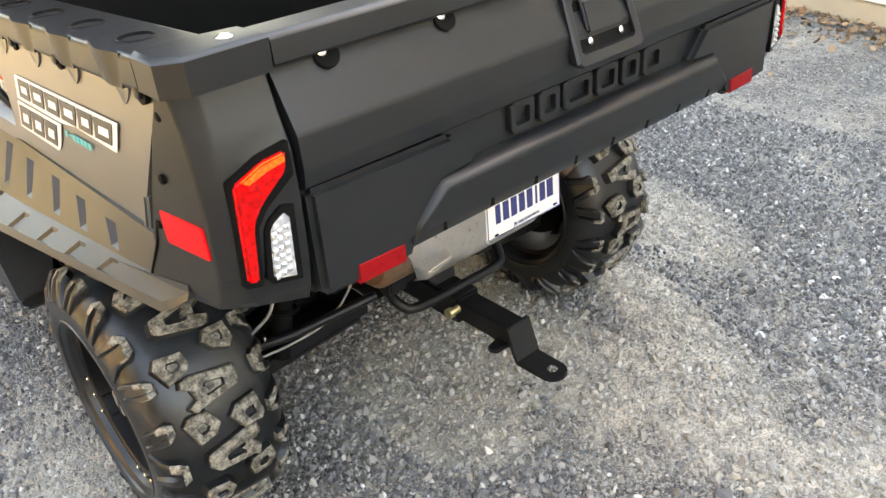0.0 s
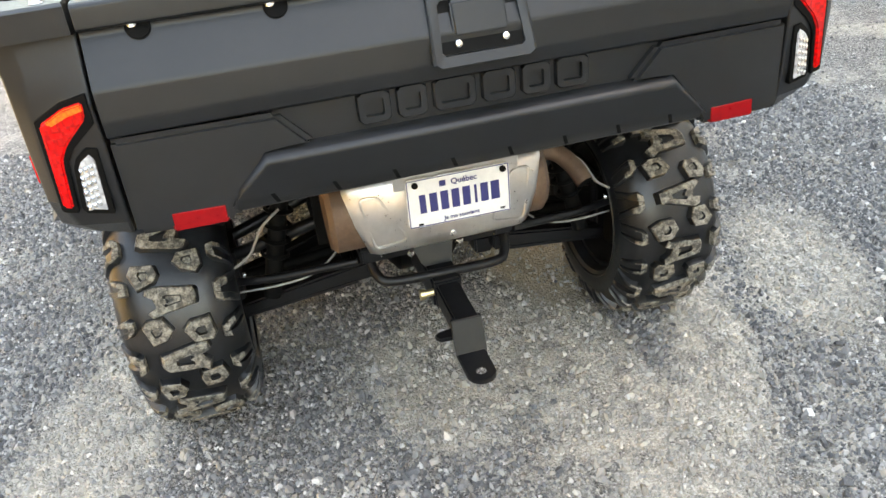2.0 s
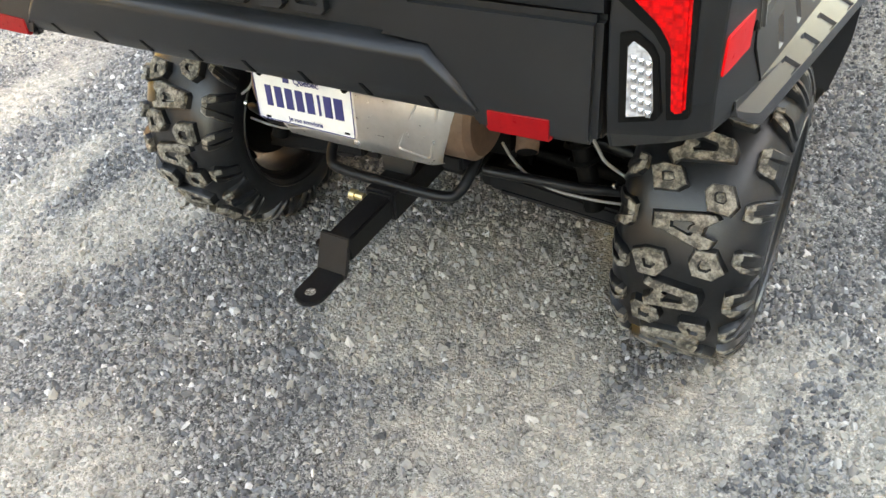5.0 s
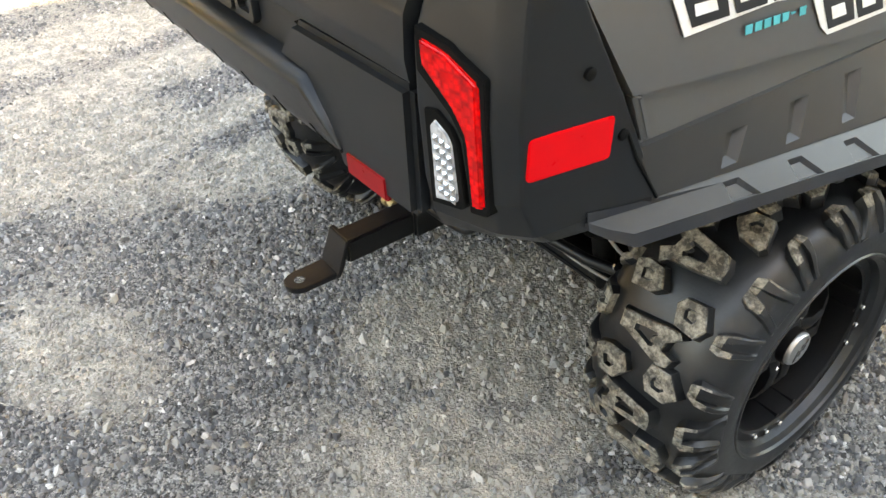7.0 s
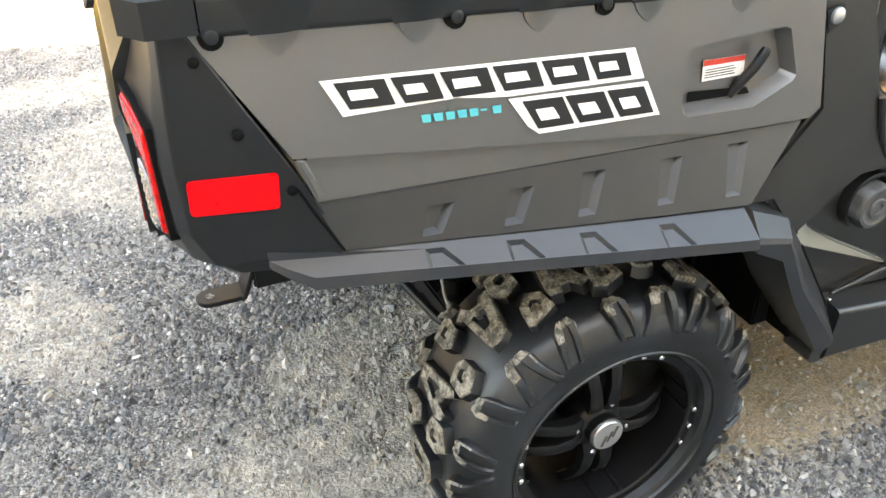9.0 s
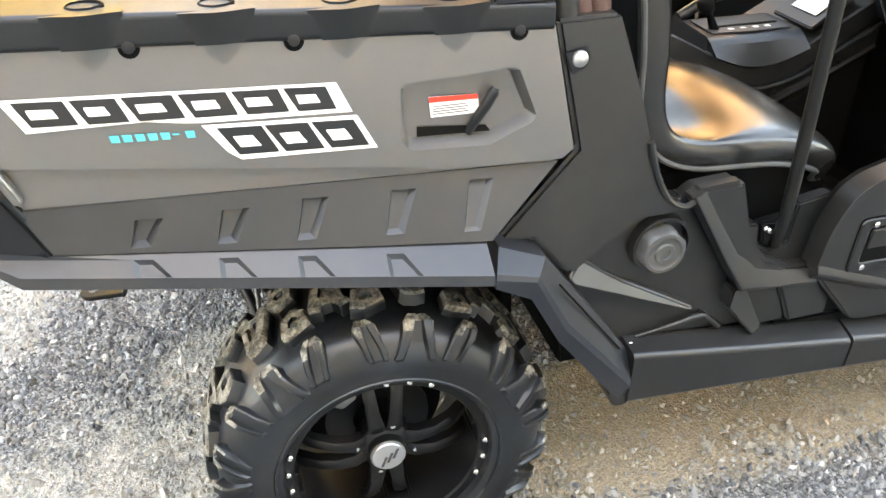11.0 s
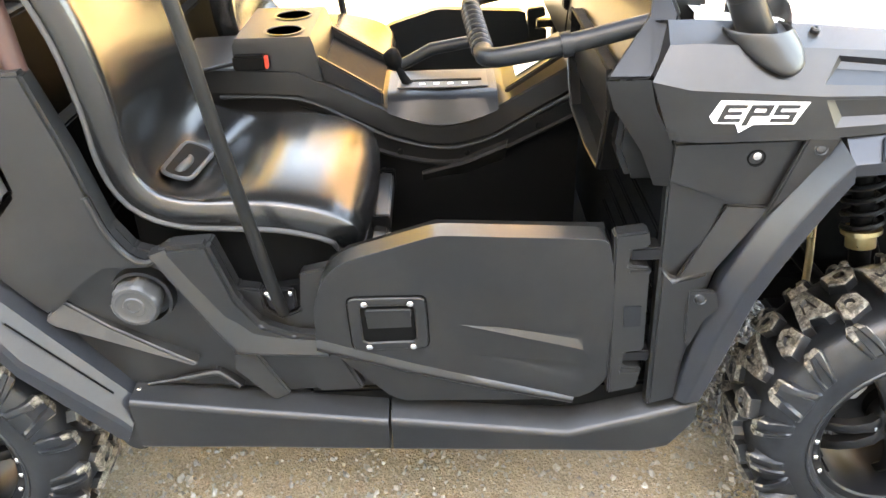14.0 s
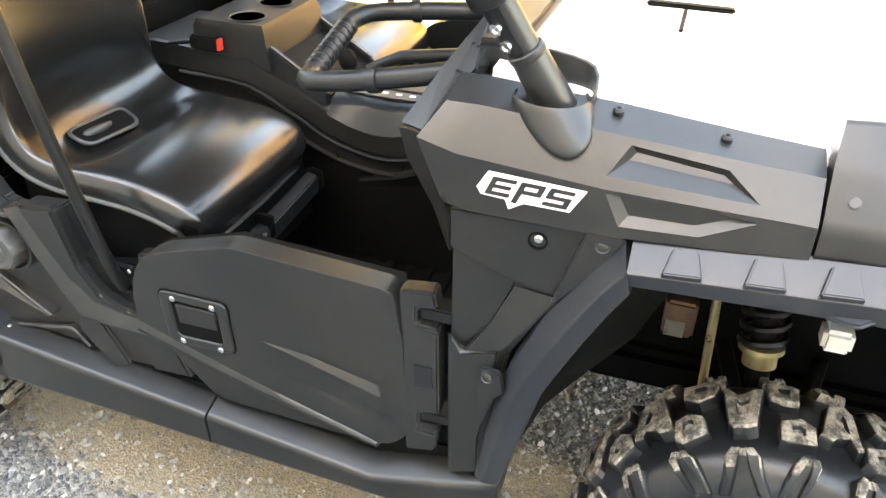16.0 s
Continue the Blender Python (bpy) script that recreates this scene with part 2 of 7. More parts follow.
lawn = ns.new("ShaderNodeMath")
lawn.operation = "MULTIPLY"
ls.new(west.outputs[0], lawn.inputs[0])
ls.new(north.outputs[0], lawn.inputs[1])
leafy = mix(ns, ls, grain.outputs[0], (0.20, 0.185, 0.08), (0.52, 0.47, 0.24))
yard = mix(ns, ls, lawn.outputs[0], yard, leafy)
ls.new(mix(ns, ls, edge.outputs[0], yard, field), b.inputs["Base Color"])
up = bump(ns, ls, chips.outputs["Distance"], 1.0, 0.006, b)
up2 = bump(ns, ls, chips2.outputs["Distance"], 1.0, 0.003, b, up)
bump(ns, ls, grain.outputs[0], 0.8, 0.002, b, up2)
GROUND = m

m, ns, ls, b = material("crushed_stone", 0.8)
geo = ns.new("ShaderNodeNewGeometry")
st = ramp(ns, [(0.0, (0.063, 0.064, 0.067)), (0.10, (0.106, 0.109, 0.116)), (0.13, (0.349, 0.341, 0.330)), (0.22, (0.255, 0.249, 0.240)), (0.26, (0.094, 0.098, 0.108)), (0.36, (0.138, 0.141, 0.150)), (0.40, (0.349, 0.322, 0.279)),
               (0.48, (0.216, 0.211, 0.204)), (0.54, (0.114, 0.118, 0.130)), (0.62, (0.287, 0.281, 0.279)), (0.68, (0.153, 0.156, 0.167)), (0.74, (0.079, 0.080, 0.085)), (0.82, (0.169, 0.171, 0.177)), (0.87, (0.459, 0.451, 0.436)), (0.93, (0.208, 0.196, 0.185)), (1.0, (0.710, 0.694, 0.671))])
ls.new(geo.outputs["Random Per Island"], st.inputs[0])
n1 = node(ns, "ShaderNodeTexNoise", Scale=160.0, Detail=4.0, Roughness=0.7)
ls.new(coords(ns), n1.inputs["Vector"])
dust = ramp(ns, [(0.50, (0.0,)), (0.80, (0.24,))])
ls.new(n1.outputs[0], dust.inputs[0])
ls.new(mix(ns, ls, dust.outputs[0], st.outputs[0], (0.42, 0.385, 0.33)), b.inputs["Base Color"])
bump(ns, ls, n1.outputs[0], 0.4, 0.002, b)
STONE = m

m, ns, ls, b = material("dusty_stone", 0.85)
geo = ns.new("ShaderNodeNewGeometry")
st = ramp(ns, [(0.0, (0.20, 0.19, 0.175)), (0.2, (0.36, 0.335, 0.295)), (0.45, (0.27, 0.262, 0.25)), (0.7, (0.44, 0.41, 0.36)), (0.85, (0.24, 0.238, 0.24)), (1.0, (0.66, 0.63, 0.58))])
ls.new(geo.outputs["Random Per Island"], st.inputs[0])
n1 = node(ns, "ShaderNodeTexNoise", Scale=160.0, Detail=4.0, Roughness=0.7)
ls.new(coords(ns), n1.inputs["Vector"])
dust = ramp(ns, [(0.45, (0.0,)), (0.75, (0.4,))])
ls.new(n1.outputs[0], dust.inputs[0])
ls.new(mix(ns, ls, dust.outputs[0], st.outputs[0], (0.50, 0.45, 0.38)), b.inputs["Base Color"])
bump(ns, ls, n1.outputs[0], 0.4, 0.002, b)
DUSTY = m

m, ns, ls, b = material("dry_leaves", 0.8)
geo = ns.new("ShaderNodeNewGeometry")
st = ramp(ns, [(0.0, (0.10, 0.055, 0.03)), (0.5, (0.24, 0.13, 0.07)), (1.0, (0.42, 0.27, 0.15))])
ls.new(geo.outputs["Random Per Island"], st.inputs[0])
ls.new(st.outputs[0], b.inputs["Base Color"])
LEAF = m


# ---- mesh helpers ----
CRISP = (PLASTIC, PLASTIC_CAB, FLARE, GUNMETAL, GUNDARK, FRAME)   # moulded parts: flat faces stay flat between rounded edges


def part(name, bm, mat, parent=None, label="", sharp=38, mats=()):
    me = bpy.data.meshes.new(name)
    bmesh.ops.recalc_face_normals(bm, faces=bm.faces)
    bm.to_mesh(me)
    bm.free()
    for k in (mat, *mats):
        me.materials.append(k)
    me.polygons.foreach_set("use_smooth", [True] * len(me.polygons))
    me.set_sharp_from_angle(angle=radians(sharp))
    ob = new(name, me)
    if parent:
        ob.parent = parent
    if mat in CRISP and len(me.polygons) > 6 and name not in ("front_cowl", "half_door", "dash_bezel"):
        ob.modifiers.new("flat_faces", "WEIGHTED_NORMAL").keep_sharp = True
    return tagged(ob, label)


def soften(bm, faces, width, seg=2):
    if width:
        edges = {e for f in faces for e in f.edges}
        bmesh.ops.bevel(bm, geom=list(edges), offset=width, segments=seg, affect="EDGES", clamp_overlap=True)


def prism(bm, pts, d, bevel=0.0, seg=2, shrink=None):
    """A plate: the outline pts, carried along d. shrink scales its far side about the middle."""
    d = Vector(d)
    a = [bm.verts.new(p) for p in pts]
    mid = sum((Vector(p) for p in pts), Vector()) / len(pts)
    far = [mid + (Vector(p) - mid) * (shrink or 1.0) + d for p in pts]
    c = [bm.verts.new(p) for p in far]
    fs = [bm.faces.new(a), bm.faces.new(c[::-1])]
    n = len(a)
    fs += [bm.faces.new((a[i], c[i], c[(i + 1) % n], a[(i + 1) % n])) for i in range(n)]
    bmesh.ops.recalc_face_normals(bm, faces=fs)
    soften(bm, fs, bevel, seg)
    return bm


def box(bm, lo, hi, bevel=0.0, seg=2):
    (x0, y0, z0), (x1, y1, z1) = lo, hi
    return prism(bm, [(x0, y0, z0), (x1, y0, z0), (x1, y1, z0), (x0, y1, z0)], (0, 0, z1 - z0), bevel, seg)


def fillet(pts, r, k=3):
    """The closed outline pts with its corners rounded."""
    p = [Vector(q) for q in pts]
    out = []
    n = len(p)
    for i in range(n):
        a, c, e = p[i - 1], p[i], p[(i + 1) % n]
        la, le = (a - c).length, (e - c).length
        d = min(r, la * 0.45, le * 0.45)
        q0, q1 = c + (a - c) * (d / la), c + (e - c) * (d / le)
        out += [q0 * (1 - t) ** 2 + c * 2 * t * (1 - t) + q1 * t * t for t in [j / k for j in range(k + 1)]]
    return out


def loft(bm, rings, caps=True, closed=True):
    vs = [[bm.verts.new(p) for p in r] for r in rings]
    n = len(vs[0])
    for a, c in zip(vs, vs[1:]):
        for i in range(n if closed else n - 1):
            j = (i + 1) % n
            bm.faces.new((a[i], a[j], c[j], c[i]))
    if caps and closed:
        bm.faces.new(vs[0][::-1]), bm.faces.new(vs[-1])
    return vs


def glide(pts, k=6, closed=False):
    """A smooth line through the points."""
    p = [Vector(q) for q in pts]
    n = len(p)
    out = []
    for i in range(n if closed else n - 1):
        p0, p1, p2, p3 = ((p[(i + o) % n] if closed else p[max(0, min(n - 1, i + o))]) for o in (-1, 0, 1, 2))
        for s in range(k):
            t = s / k
            out.append(0.5 * (2 * p1 + (p2 - p0) * t + (2 * p0 - 5 * p1 + 4 * p2 - p3) * t * t + (3 * p1 - p0 - 3 * p2 + p3) * t ** 3))
    if not closed:
        out.append(p[-1])
    return out


def tube(bm, pts, r, n=10, flat=None, up=None):
    """A round bar along pts; flat = (width, thickness) gives a strap instead."""
    p = [Vector(q) for q in pts]
    side = Vector(up) if up else None
    rings = []
    for i, q in enumerate(p):
        t = (p[min(i + 1, len(p) - 1)] - p[max(i - 1, 0)]).normalized()
        if side is None:
            side = t.orthogonal().normalized()
        side = (side - t * side.dot(t)).normalized()
        w = t.cross(side)
        rr = r[i] if isinstance(r, (list, tuple)) else r
        if flat:
            a, c = flat[0] / 2, flat[1] / 2
            rings.append([q + side * u * a + w * v * c for u, v in ((-1, -1), (1, -1), (1, 1), (-1, 1))])
        else:
            rings.append([q + (side * math.cos(2 * math.pi * k / n) + w * math.sin(2 * math.pi * k / n)) * rr for k in range(n)])
    loft(bm, rings)
    return bm


def lathe(bm, profile, n=32, at=(0, 0, 0), axis=(1, 0, 0), caps=True):
    """Turns (distance along the axis, radius) pairs round the axis through at."""
    ax = Vector(axis).normalized()
    u = ax.orthogonal().normalized()
    w = ax.cross(u)
    at = Vector(at)
    rings = [[at + ax * d + (u * math.cos(2 * math.pi * k / n) + w * math.sin(2 * math.pi * k / n)) * max(rr, 1e-4) for k in range(n)] for d, rr in profile]
    loft(bm, rings, caps)
    return bm


def bolt(bm, at, axis, r=0.006, h=0.004):
    lathe(bm, [(-0.004, r * 0.9), (0, r), (h * 0.6, r), (h, r * 0.6)], 10, at, axis)
    return bm


def side(pts, s):
    """(y, z, x) outline of the right flank, on side s."""
    return [(s * x, y, z) for y, z, x in pts]


def flat(pts, x, s):
    return [(s * x, y, z) for y, z in pts]


B = bmesh.new


def pocketed(bm, outline, pockets, place, thick=0.02):
    """A plate in (u, v) with sunk pockets (outline, floor outline, depth); place(u, v, depth) puts it in space."""
    t = B()
    loops = [outline] + [p[0] for p in pockets]
    es = []
    for lp in loops:
        vs = [t.verts.new((u, v, 0)) for u, v in lp]
        es += [t.edges.new((vs[i], vs[(i + 1) % len(vs)])) for i in range(len(vs))]
    bmesh.ops.triangle_fill(t, use_beauty=True, edges=es, normal=(0, 0, 1))
    made = {}

    def at(u, v, d):
        k = (round(u, 6), round(v, 6), round(d, 6))
        if k not in made:
            made[k] = bm.verts.new(place(u, v, d))
        return made[k]
    for f in t.faces:
        bm.faces.new([at(v.co.x, v.co.y, 0) for v in f.verts])
    t.free()

    def skirt(a, c, da, dc):
        n = len(a)
        for i in range(n):
            j = (i + 1) % n
            bm.faces.new((at(*a[i], da), at(*a[j], da), at(*c[j], dc), at(*c[i], dc)))
    skirt(outline, outline, 0, thick)
    for o, fl, d in pockets:
        skirt(o, fl, 0, d)
        bm.faces.new([at(*p, d) for p in fl])
    return bm

# ---- ground ----
bm = B()
prism(bm, [(-400, -400, -0.3), (400, -400, -0.3), (400, 400, -0.3), (-400, 400, -0.3)], (0, 0, 0.3))
ground = tagged(part("ground", bm, GROUND), "grey crushed-stone yard with worn sandy patches", "ground", kind="structure")

rng = np.random.default_rng(7)


def spread_stones(name, count, area, lo, hi, label, sparse):
    x0, x1, y0, y1 = area
    x, y = rng.uniform(x0, x1, count), rng.uniform(y0, y1, count)
    keep = np.array([noise.noise((u * 1.7, v * 1.7, 3.0)) + 0.5 * noise.noise((u * 6, v * 6, 1.0)) for u, v in zip(x, y)])
    worn = np.zeros(count)
    for (cx, cy, rx, ry, deg), much in [(w, 1.7) for w in WORN] + [(SOIL, 2.4)]:
        ca, sa = math.cos(radians(deg)), math.sin(radians(deg))
        u, v = (x - cx) * ca + (y - cy) * sa, (y - cy) * ca - (x - cx) * sa
        worn += much * np.clip(1 - np.hypot(u / rx, v / ry), 0, 1)
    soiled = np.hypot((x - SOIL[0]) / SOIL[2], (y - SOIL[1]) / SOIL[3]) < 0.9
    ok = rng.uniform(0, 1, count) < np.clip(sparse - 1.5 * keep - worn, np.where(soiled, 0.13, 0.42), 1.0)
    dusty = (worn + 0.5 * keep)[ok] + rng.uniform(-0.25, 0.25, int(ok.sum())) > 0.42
    x, y = x[ok], y[ok]
    n = len(x)
    size = lo + (hi - lo) * rng.beta(1.0, 6.0, n)
    # chips: an uneven foot of five corners and a smaller top of three
    a5 = (np.arange(5) * 2 * np.pi / 5)[None] + rng.uniform(-0.45, 0.45, (n, 5))
    r5 = rng.uniform(0.62, 1.0, (n, 5))
    a3 = (np.arange(3) * 2 * np.pi / 3 + 0.4)[None] + rng.uniform(-0.6, 0.6, (n, 3))
    r3 = rng.uniform(0.22, 0.68, (n, 3))
    p = np.empty((n, 8, 3))
    p[:, :5, 0], p[:, :5, 1], p[:, :5, 2] = r5 * np.cos(a5), r5 * np.sin(a5), rng.uniform(-0.25, 0.05, (n, 5))
    p[:, 5:, 0], p[:, 5:, 1], p[:, 5:, 2] = r3 * np.cos(a3), r3 * np.sin(a3), rng.uniform(0.45, 1.0, (n, 3))
    p *= (size[:, None, None] * 0.5) * np.stack([rng.uniform(0.9, 1.4, n), rng.uniform(0.6, 1.0, n), rng.uniform(0.6, 1.15, n)], 1)[:, None, :]
    a = rng.uniform(0, 6.283, n)
    tip, tip2 = rng.normal(0, 0.25, n), rng.normal(0, 0.25, n)
    c, s_ = np.cos(a)[:, None], np.sin(a)[:, None]
    px, py, pz = p[..., 0], p[..., 1], p[..., 2] + p[..., 0] * tip[:, None] + p[..., 1] * tip2[:, None]
    w = np.stack([px * c - py * s_ + x[:, None], px * s_ + py * c + y[:, None], pz + size[:, None] * 0.10], -1).reshape(-1, 3)
    tri = np.array([(0, 1, 5), (1, 6, 5), (1, 2, 6), (2, 3, 6), (3, 7, 6), (3, 4, 7), (4, 0, 7), (0, 5, 7), (5, 6, 7)])
    f = (tri[None] + 8 * np.arange(n)[:, None, None]).reshape(-1)
    me = bpy.data.meshes.new(name)
    me.vertices.add(8 * n), me.loops.add(27 * n), me.polygons.add(9 * n)
    me.vertices.foreach_set("co", w.reshape(-1))
    me.loops.foreach_set("vertex_index", f.astype(np.int32))
    me.polygons.foreach_set("loop_start", np.arange(0, 27 * n, 3, dtype=np.int32))
    me.update(calc_edges=True)
    me.polygons.foreach_set("use_smooth", np.zeros(9 * n, dtype=bool))
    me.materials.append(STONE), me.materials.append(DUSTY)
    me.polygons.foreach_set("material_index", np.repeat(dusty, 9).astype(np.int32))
    return tagged(new(name, me), label, "gravel", kind="stuff")


spread_stones("gravel", 300000, (-1.9, 2.3, -1.9, 2.3), 0.0055, 0.050, "loose angular crushed stone strewn over the yard", 0.85)
spread_stones("gravel", 60000, (-5.0, -1.88, -3.0, 2.3), 0.008, 0.042, "loose crushed stone farther out on the yard", 0.6)
spread_stones("gravel", 14000, (2.2, 5.0, -2.5, 3.0), 0.010, 0.034, "loose crushed stone near the white wall", 0.6)
spread_stones("gravel", 12000, (-4.5, -2.0, -2.5, 3.0), 0.010, 0.034, "loose crushed stone in the sun", 0.6)

# ---- the white building whose shadow lies over the yard ----
turn = Matrix.Translation((3.93, 0.5, 0)) @ Matrix.Rotation(radians(-14), 4, "Z")
bm = B()
box(bm, (0.02, -9, 0.14), (0.2, 14, 4.78))
wall = part("wall_east", bm, SIDING)
wall.matrix_world = turn
tagged(wall, "white horizontal siding wall of a building", "wall", kind="structure")
bm = B()
box(bm, (0.0, -9, 0.0), (0.2, 14, 0.135), 0.008)
ob = part("sill_beam", bm, SILL, wall, "weathered beige foundation beam")
board = B()
prism(board, [(0.017, -9, 0), (-0.008, -9, 0.004), (-0.002, -9, 0.108), (0.017, -9, 0.112)], (0, 23, 0))
first = part("siding_board", board, SIDING, wall)
first.location = (0, 0, 0.14)
for i in range(1, 41):
    k = first.copy()
    k.location.z = 0.14 + 0.114 * i
    scene.collection.objects.link(k)
for k in [o for o in bpy.data.objects if o.name.startswith("siding_board")]:
    k.parent = wall

# dry leaves blown against the wall
bm = B()
r_ = random.Random(4)
for _ in range(2600):
    v = r_.uniform(-4.5, 4.5)
    u = -abs(r_.gauss(0, 0.22)) - 0.01
    q = turn @ Vector((u, v, 0.012 + r_.uniform(0, 0.02)))
    m3 = Matrix.Translation(q) @ Euler((r_.gauss(0, 0.4), r_.gauss(0, 0.4), r_.uniform(0, 6.28))).to_matrix().to_4x4() @ Matrix.Scale(r_.uniform(0.010, 0.030), 4)
    pts = [(-1, 0, 0.12), (-0.4, 0.5, 0), (0.35, 0.55, 0.1), (1, 0, 0.2), (0.35, -0.5, 0), (-0.4, -0.5, 0.1)]
    bm.faces.new([bm.verts.new(m3 @ Vector(p)) for p in pts])
tagged(part("fallen_leaves", bm, LEAF), "dry brown leaves blown along the foot of the wall", "leaves", kind="stuff")

# autumn woods all round, far off and unseen, added to shape light and reflections
m, ns, ls, b = material("autumn_foliage", 0.7)
geo = ns.new("ShaderNodeNewGeometry")
st = ramp(ns, [(0.0, (0.12, 0.10, 0.07)), (0.45, (0.36, 0.305, 0.225)), (0.75, (0.47, 0.40, 0.30)), (1.0, (0.46, 0.33, 0.24))])
ls.new(geo.outputs["Random Per Island"], st.inputs[0])
ls.new(st.outputs[0], b.inputs["Base Color"])
FOLIAGE = m
m, ns, ls, b = material("maple_foliage", 0.65)
geo = ns.new("ShaderNodeNewGeometry")
st = ramp(ns, [(0.0, (0.30, 0.22, 0.03)), (0.4, (0.58, 0.45, 0.08)), (1.0, (0.72, 0.58, 0.14))])
ls.new(geo.outputs["Random Per Island"], st.inputs[0])
ls.new(st.outputs[0], b.inputs["Base Color"])
MAPLE = m
m, ns, ls, b = material("russet_foliage", 0.65)
geo = ns.new("ShaderNodeNewGeometry")
st = ramp(ns, [(0.0, (0.36, 0.26, 0.17)), (0.4, (0.62, 0.48, 0.33)), (1.0, (0.76, 0.62, 0.45))])
ls.new(geo.outputs["Random Per Island"], st.inputs[0])
ls.new(st.outputs[0], b.inputs["Base Color"])
RUSSET = m
m, ns, ls, b = material("spruce_foliage", 0.6)
geo = ns.new("ShaderNodeNewGeometry")
st = ramp(ns, [(0.0, (0.020, 0.024, 0.014)), (0.6, (0.050, 0.056, 0.034)), (1.0, (0.09, 0.085, 0.055))])
ls.new(geo.outputs["Random Per Island"], st.inputs[0])
ls.new(st.outputs[0], b.inputs["Base Color"])
SPRUCE = m
cnt = 34000
th = rng.uniform(0, 2 * np.pi, cnt)
tall = np.array([7.6 + 2.6 * noise.noise((math.cos(t) * 6, math.sin(t) * 6, 0)) + 2.0 * noise.noise((math.cos(t) * 22, math.sin(t) * 22, 5)) for t in th])
near_west = np.clip(-np.cos(th), 0, 1) ** 0.6
rad = rng.uniform(27, 32, cnt) - 12.0 * near_west
hgt = tall * (0.30 + 0.70 * near_west) * rng.uniform(0, 1, cnt) ** 0.8
hgt = np.where((np.degrees(th) > 185) & (np.degrees(th) < 199), hgt * 0.72, hgt)
hgt = np.where((np.degrees(th) > 136) & (np.degrees(th) < 150), hgt * 0.40, hgt)
ctr = np.stack([rad * np.cos(th), rad * np.sin(th), hgt], 1)
tri3 = ctr[:, None, :] + rng.normal(0, 0.42, (cnt, 3, 3))
yellow = (np.degrees(th) > 185) & (np.degrees(th) < 199)
dark = ((np.degrees(th) > 199) & (np.degrees(th) < 216)) | ((np.degrees(th) > 104) & (np.degrees(th) < 149))
# a dense unseen stand to the north-west, added for russet and yellow reflections
thick = 21000
th2 = np.radians(rng.uniform(136, 173, thick))
rad2 = rng.uniform(15, 18, thick)
hgt2 = 12.0 * rng.uniform(0, 1, thick) ** 0.85
hgt2 = np.where(th2 < radians(150), 3.4 + 0.62 * hgt2, hgt2)
ctr2 = np.stack([rad2 * np.cos(th2), rad2 * np.sin(th2), hgt2], 1)
russet3 = ctr2[:, None, :] + rng.normal(0, 0.55, (thick, 3, 3)) * 0.9


def leaf_cloud(name, pts, mat, label):
    k = len(pts)
    me = bpy.data.meshes.new(name)
    me.vertices.add(3 * k), me.loops.add(3 * k), me.polygons.add(k)
    me.vertices.foreach_set("co", pts.reshape(-1))
    me.loops.foreach_set("vertex_index", np.arange(3 * k, dtype=np.int32))
    me.polygons.foreach_set("loop_start", np.arange(0, 3 * k, 3, dtype=np.int32))
    me.update(calc_edges=True)
    me.materials.append(mat)
    tagged(new(name, me), label, "woods", kind="stuff")


leaf_cloud("far_woods", tri3[~yellow & ~dark], FOLIAGE, "unseen pale brown woods far off, added for light and reflections")
# added spruces, out of view, that darken what the seat cushion reflects
thick = 9000
th3 = np.radians(rng.uniform(201, 224, thick))
rad3 = rng.uniform(13, 16, thick)
spruce3 = np.stack([rad3 * np.cos(th3), rad3 * np.sin(th3), 9.2 * rng.uniform(0, 1, thick) ** 1.1], 1)[:, None, :] + rng.normal(0, 0.5, (thick, 3, 3))
leaf_cloud("dark_spruces", np.concatenate([tri3[dark], spruce3]), SPRUCE, "unseen dark green spruces added for dark reflections in the seat")
gold = th2 > radians(165)
russet3[gold, :, 2] *= 0.45
th4 = np.radians(rng.uniform(190, 200, 2600))
rad4 = rng.uniform(14, 17, 2600)
maple3 = np.stack([rad4 * np.cos(th4), rad4 * np.sin(th4), 10.0 * rng.uniform(0, 1, 2600) ** 0.8], 1)[:, None, :] + rng.normal(0, 0.5, (2600, 3, 3))
leaf_cloud("yellow_maples", np.concatenate([tri3[yellow], russet3[gold], maple3]), MAPLE, "bright yellow autumn maples at the yard's edge")
leaf_cloud("russet_beeches", russet3[~gold], RUSSET, "unseen russet-tan foliage added for warm reflections in the seat")


# ======== the utility vehicle ========
utv = new("utility_vehicle")
utv.empty_display_size = 0.1
tagged(utv, "dark grey side-by-side utility vehicle with cargo bed and muddy tyres", "utility vehicle")


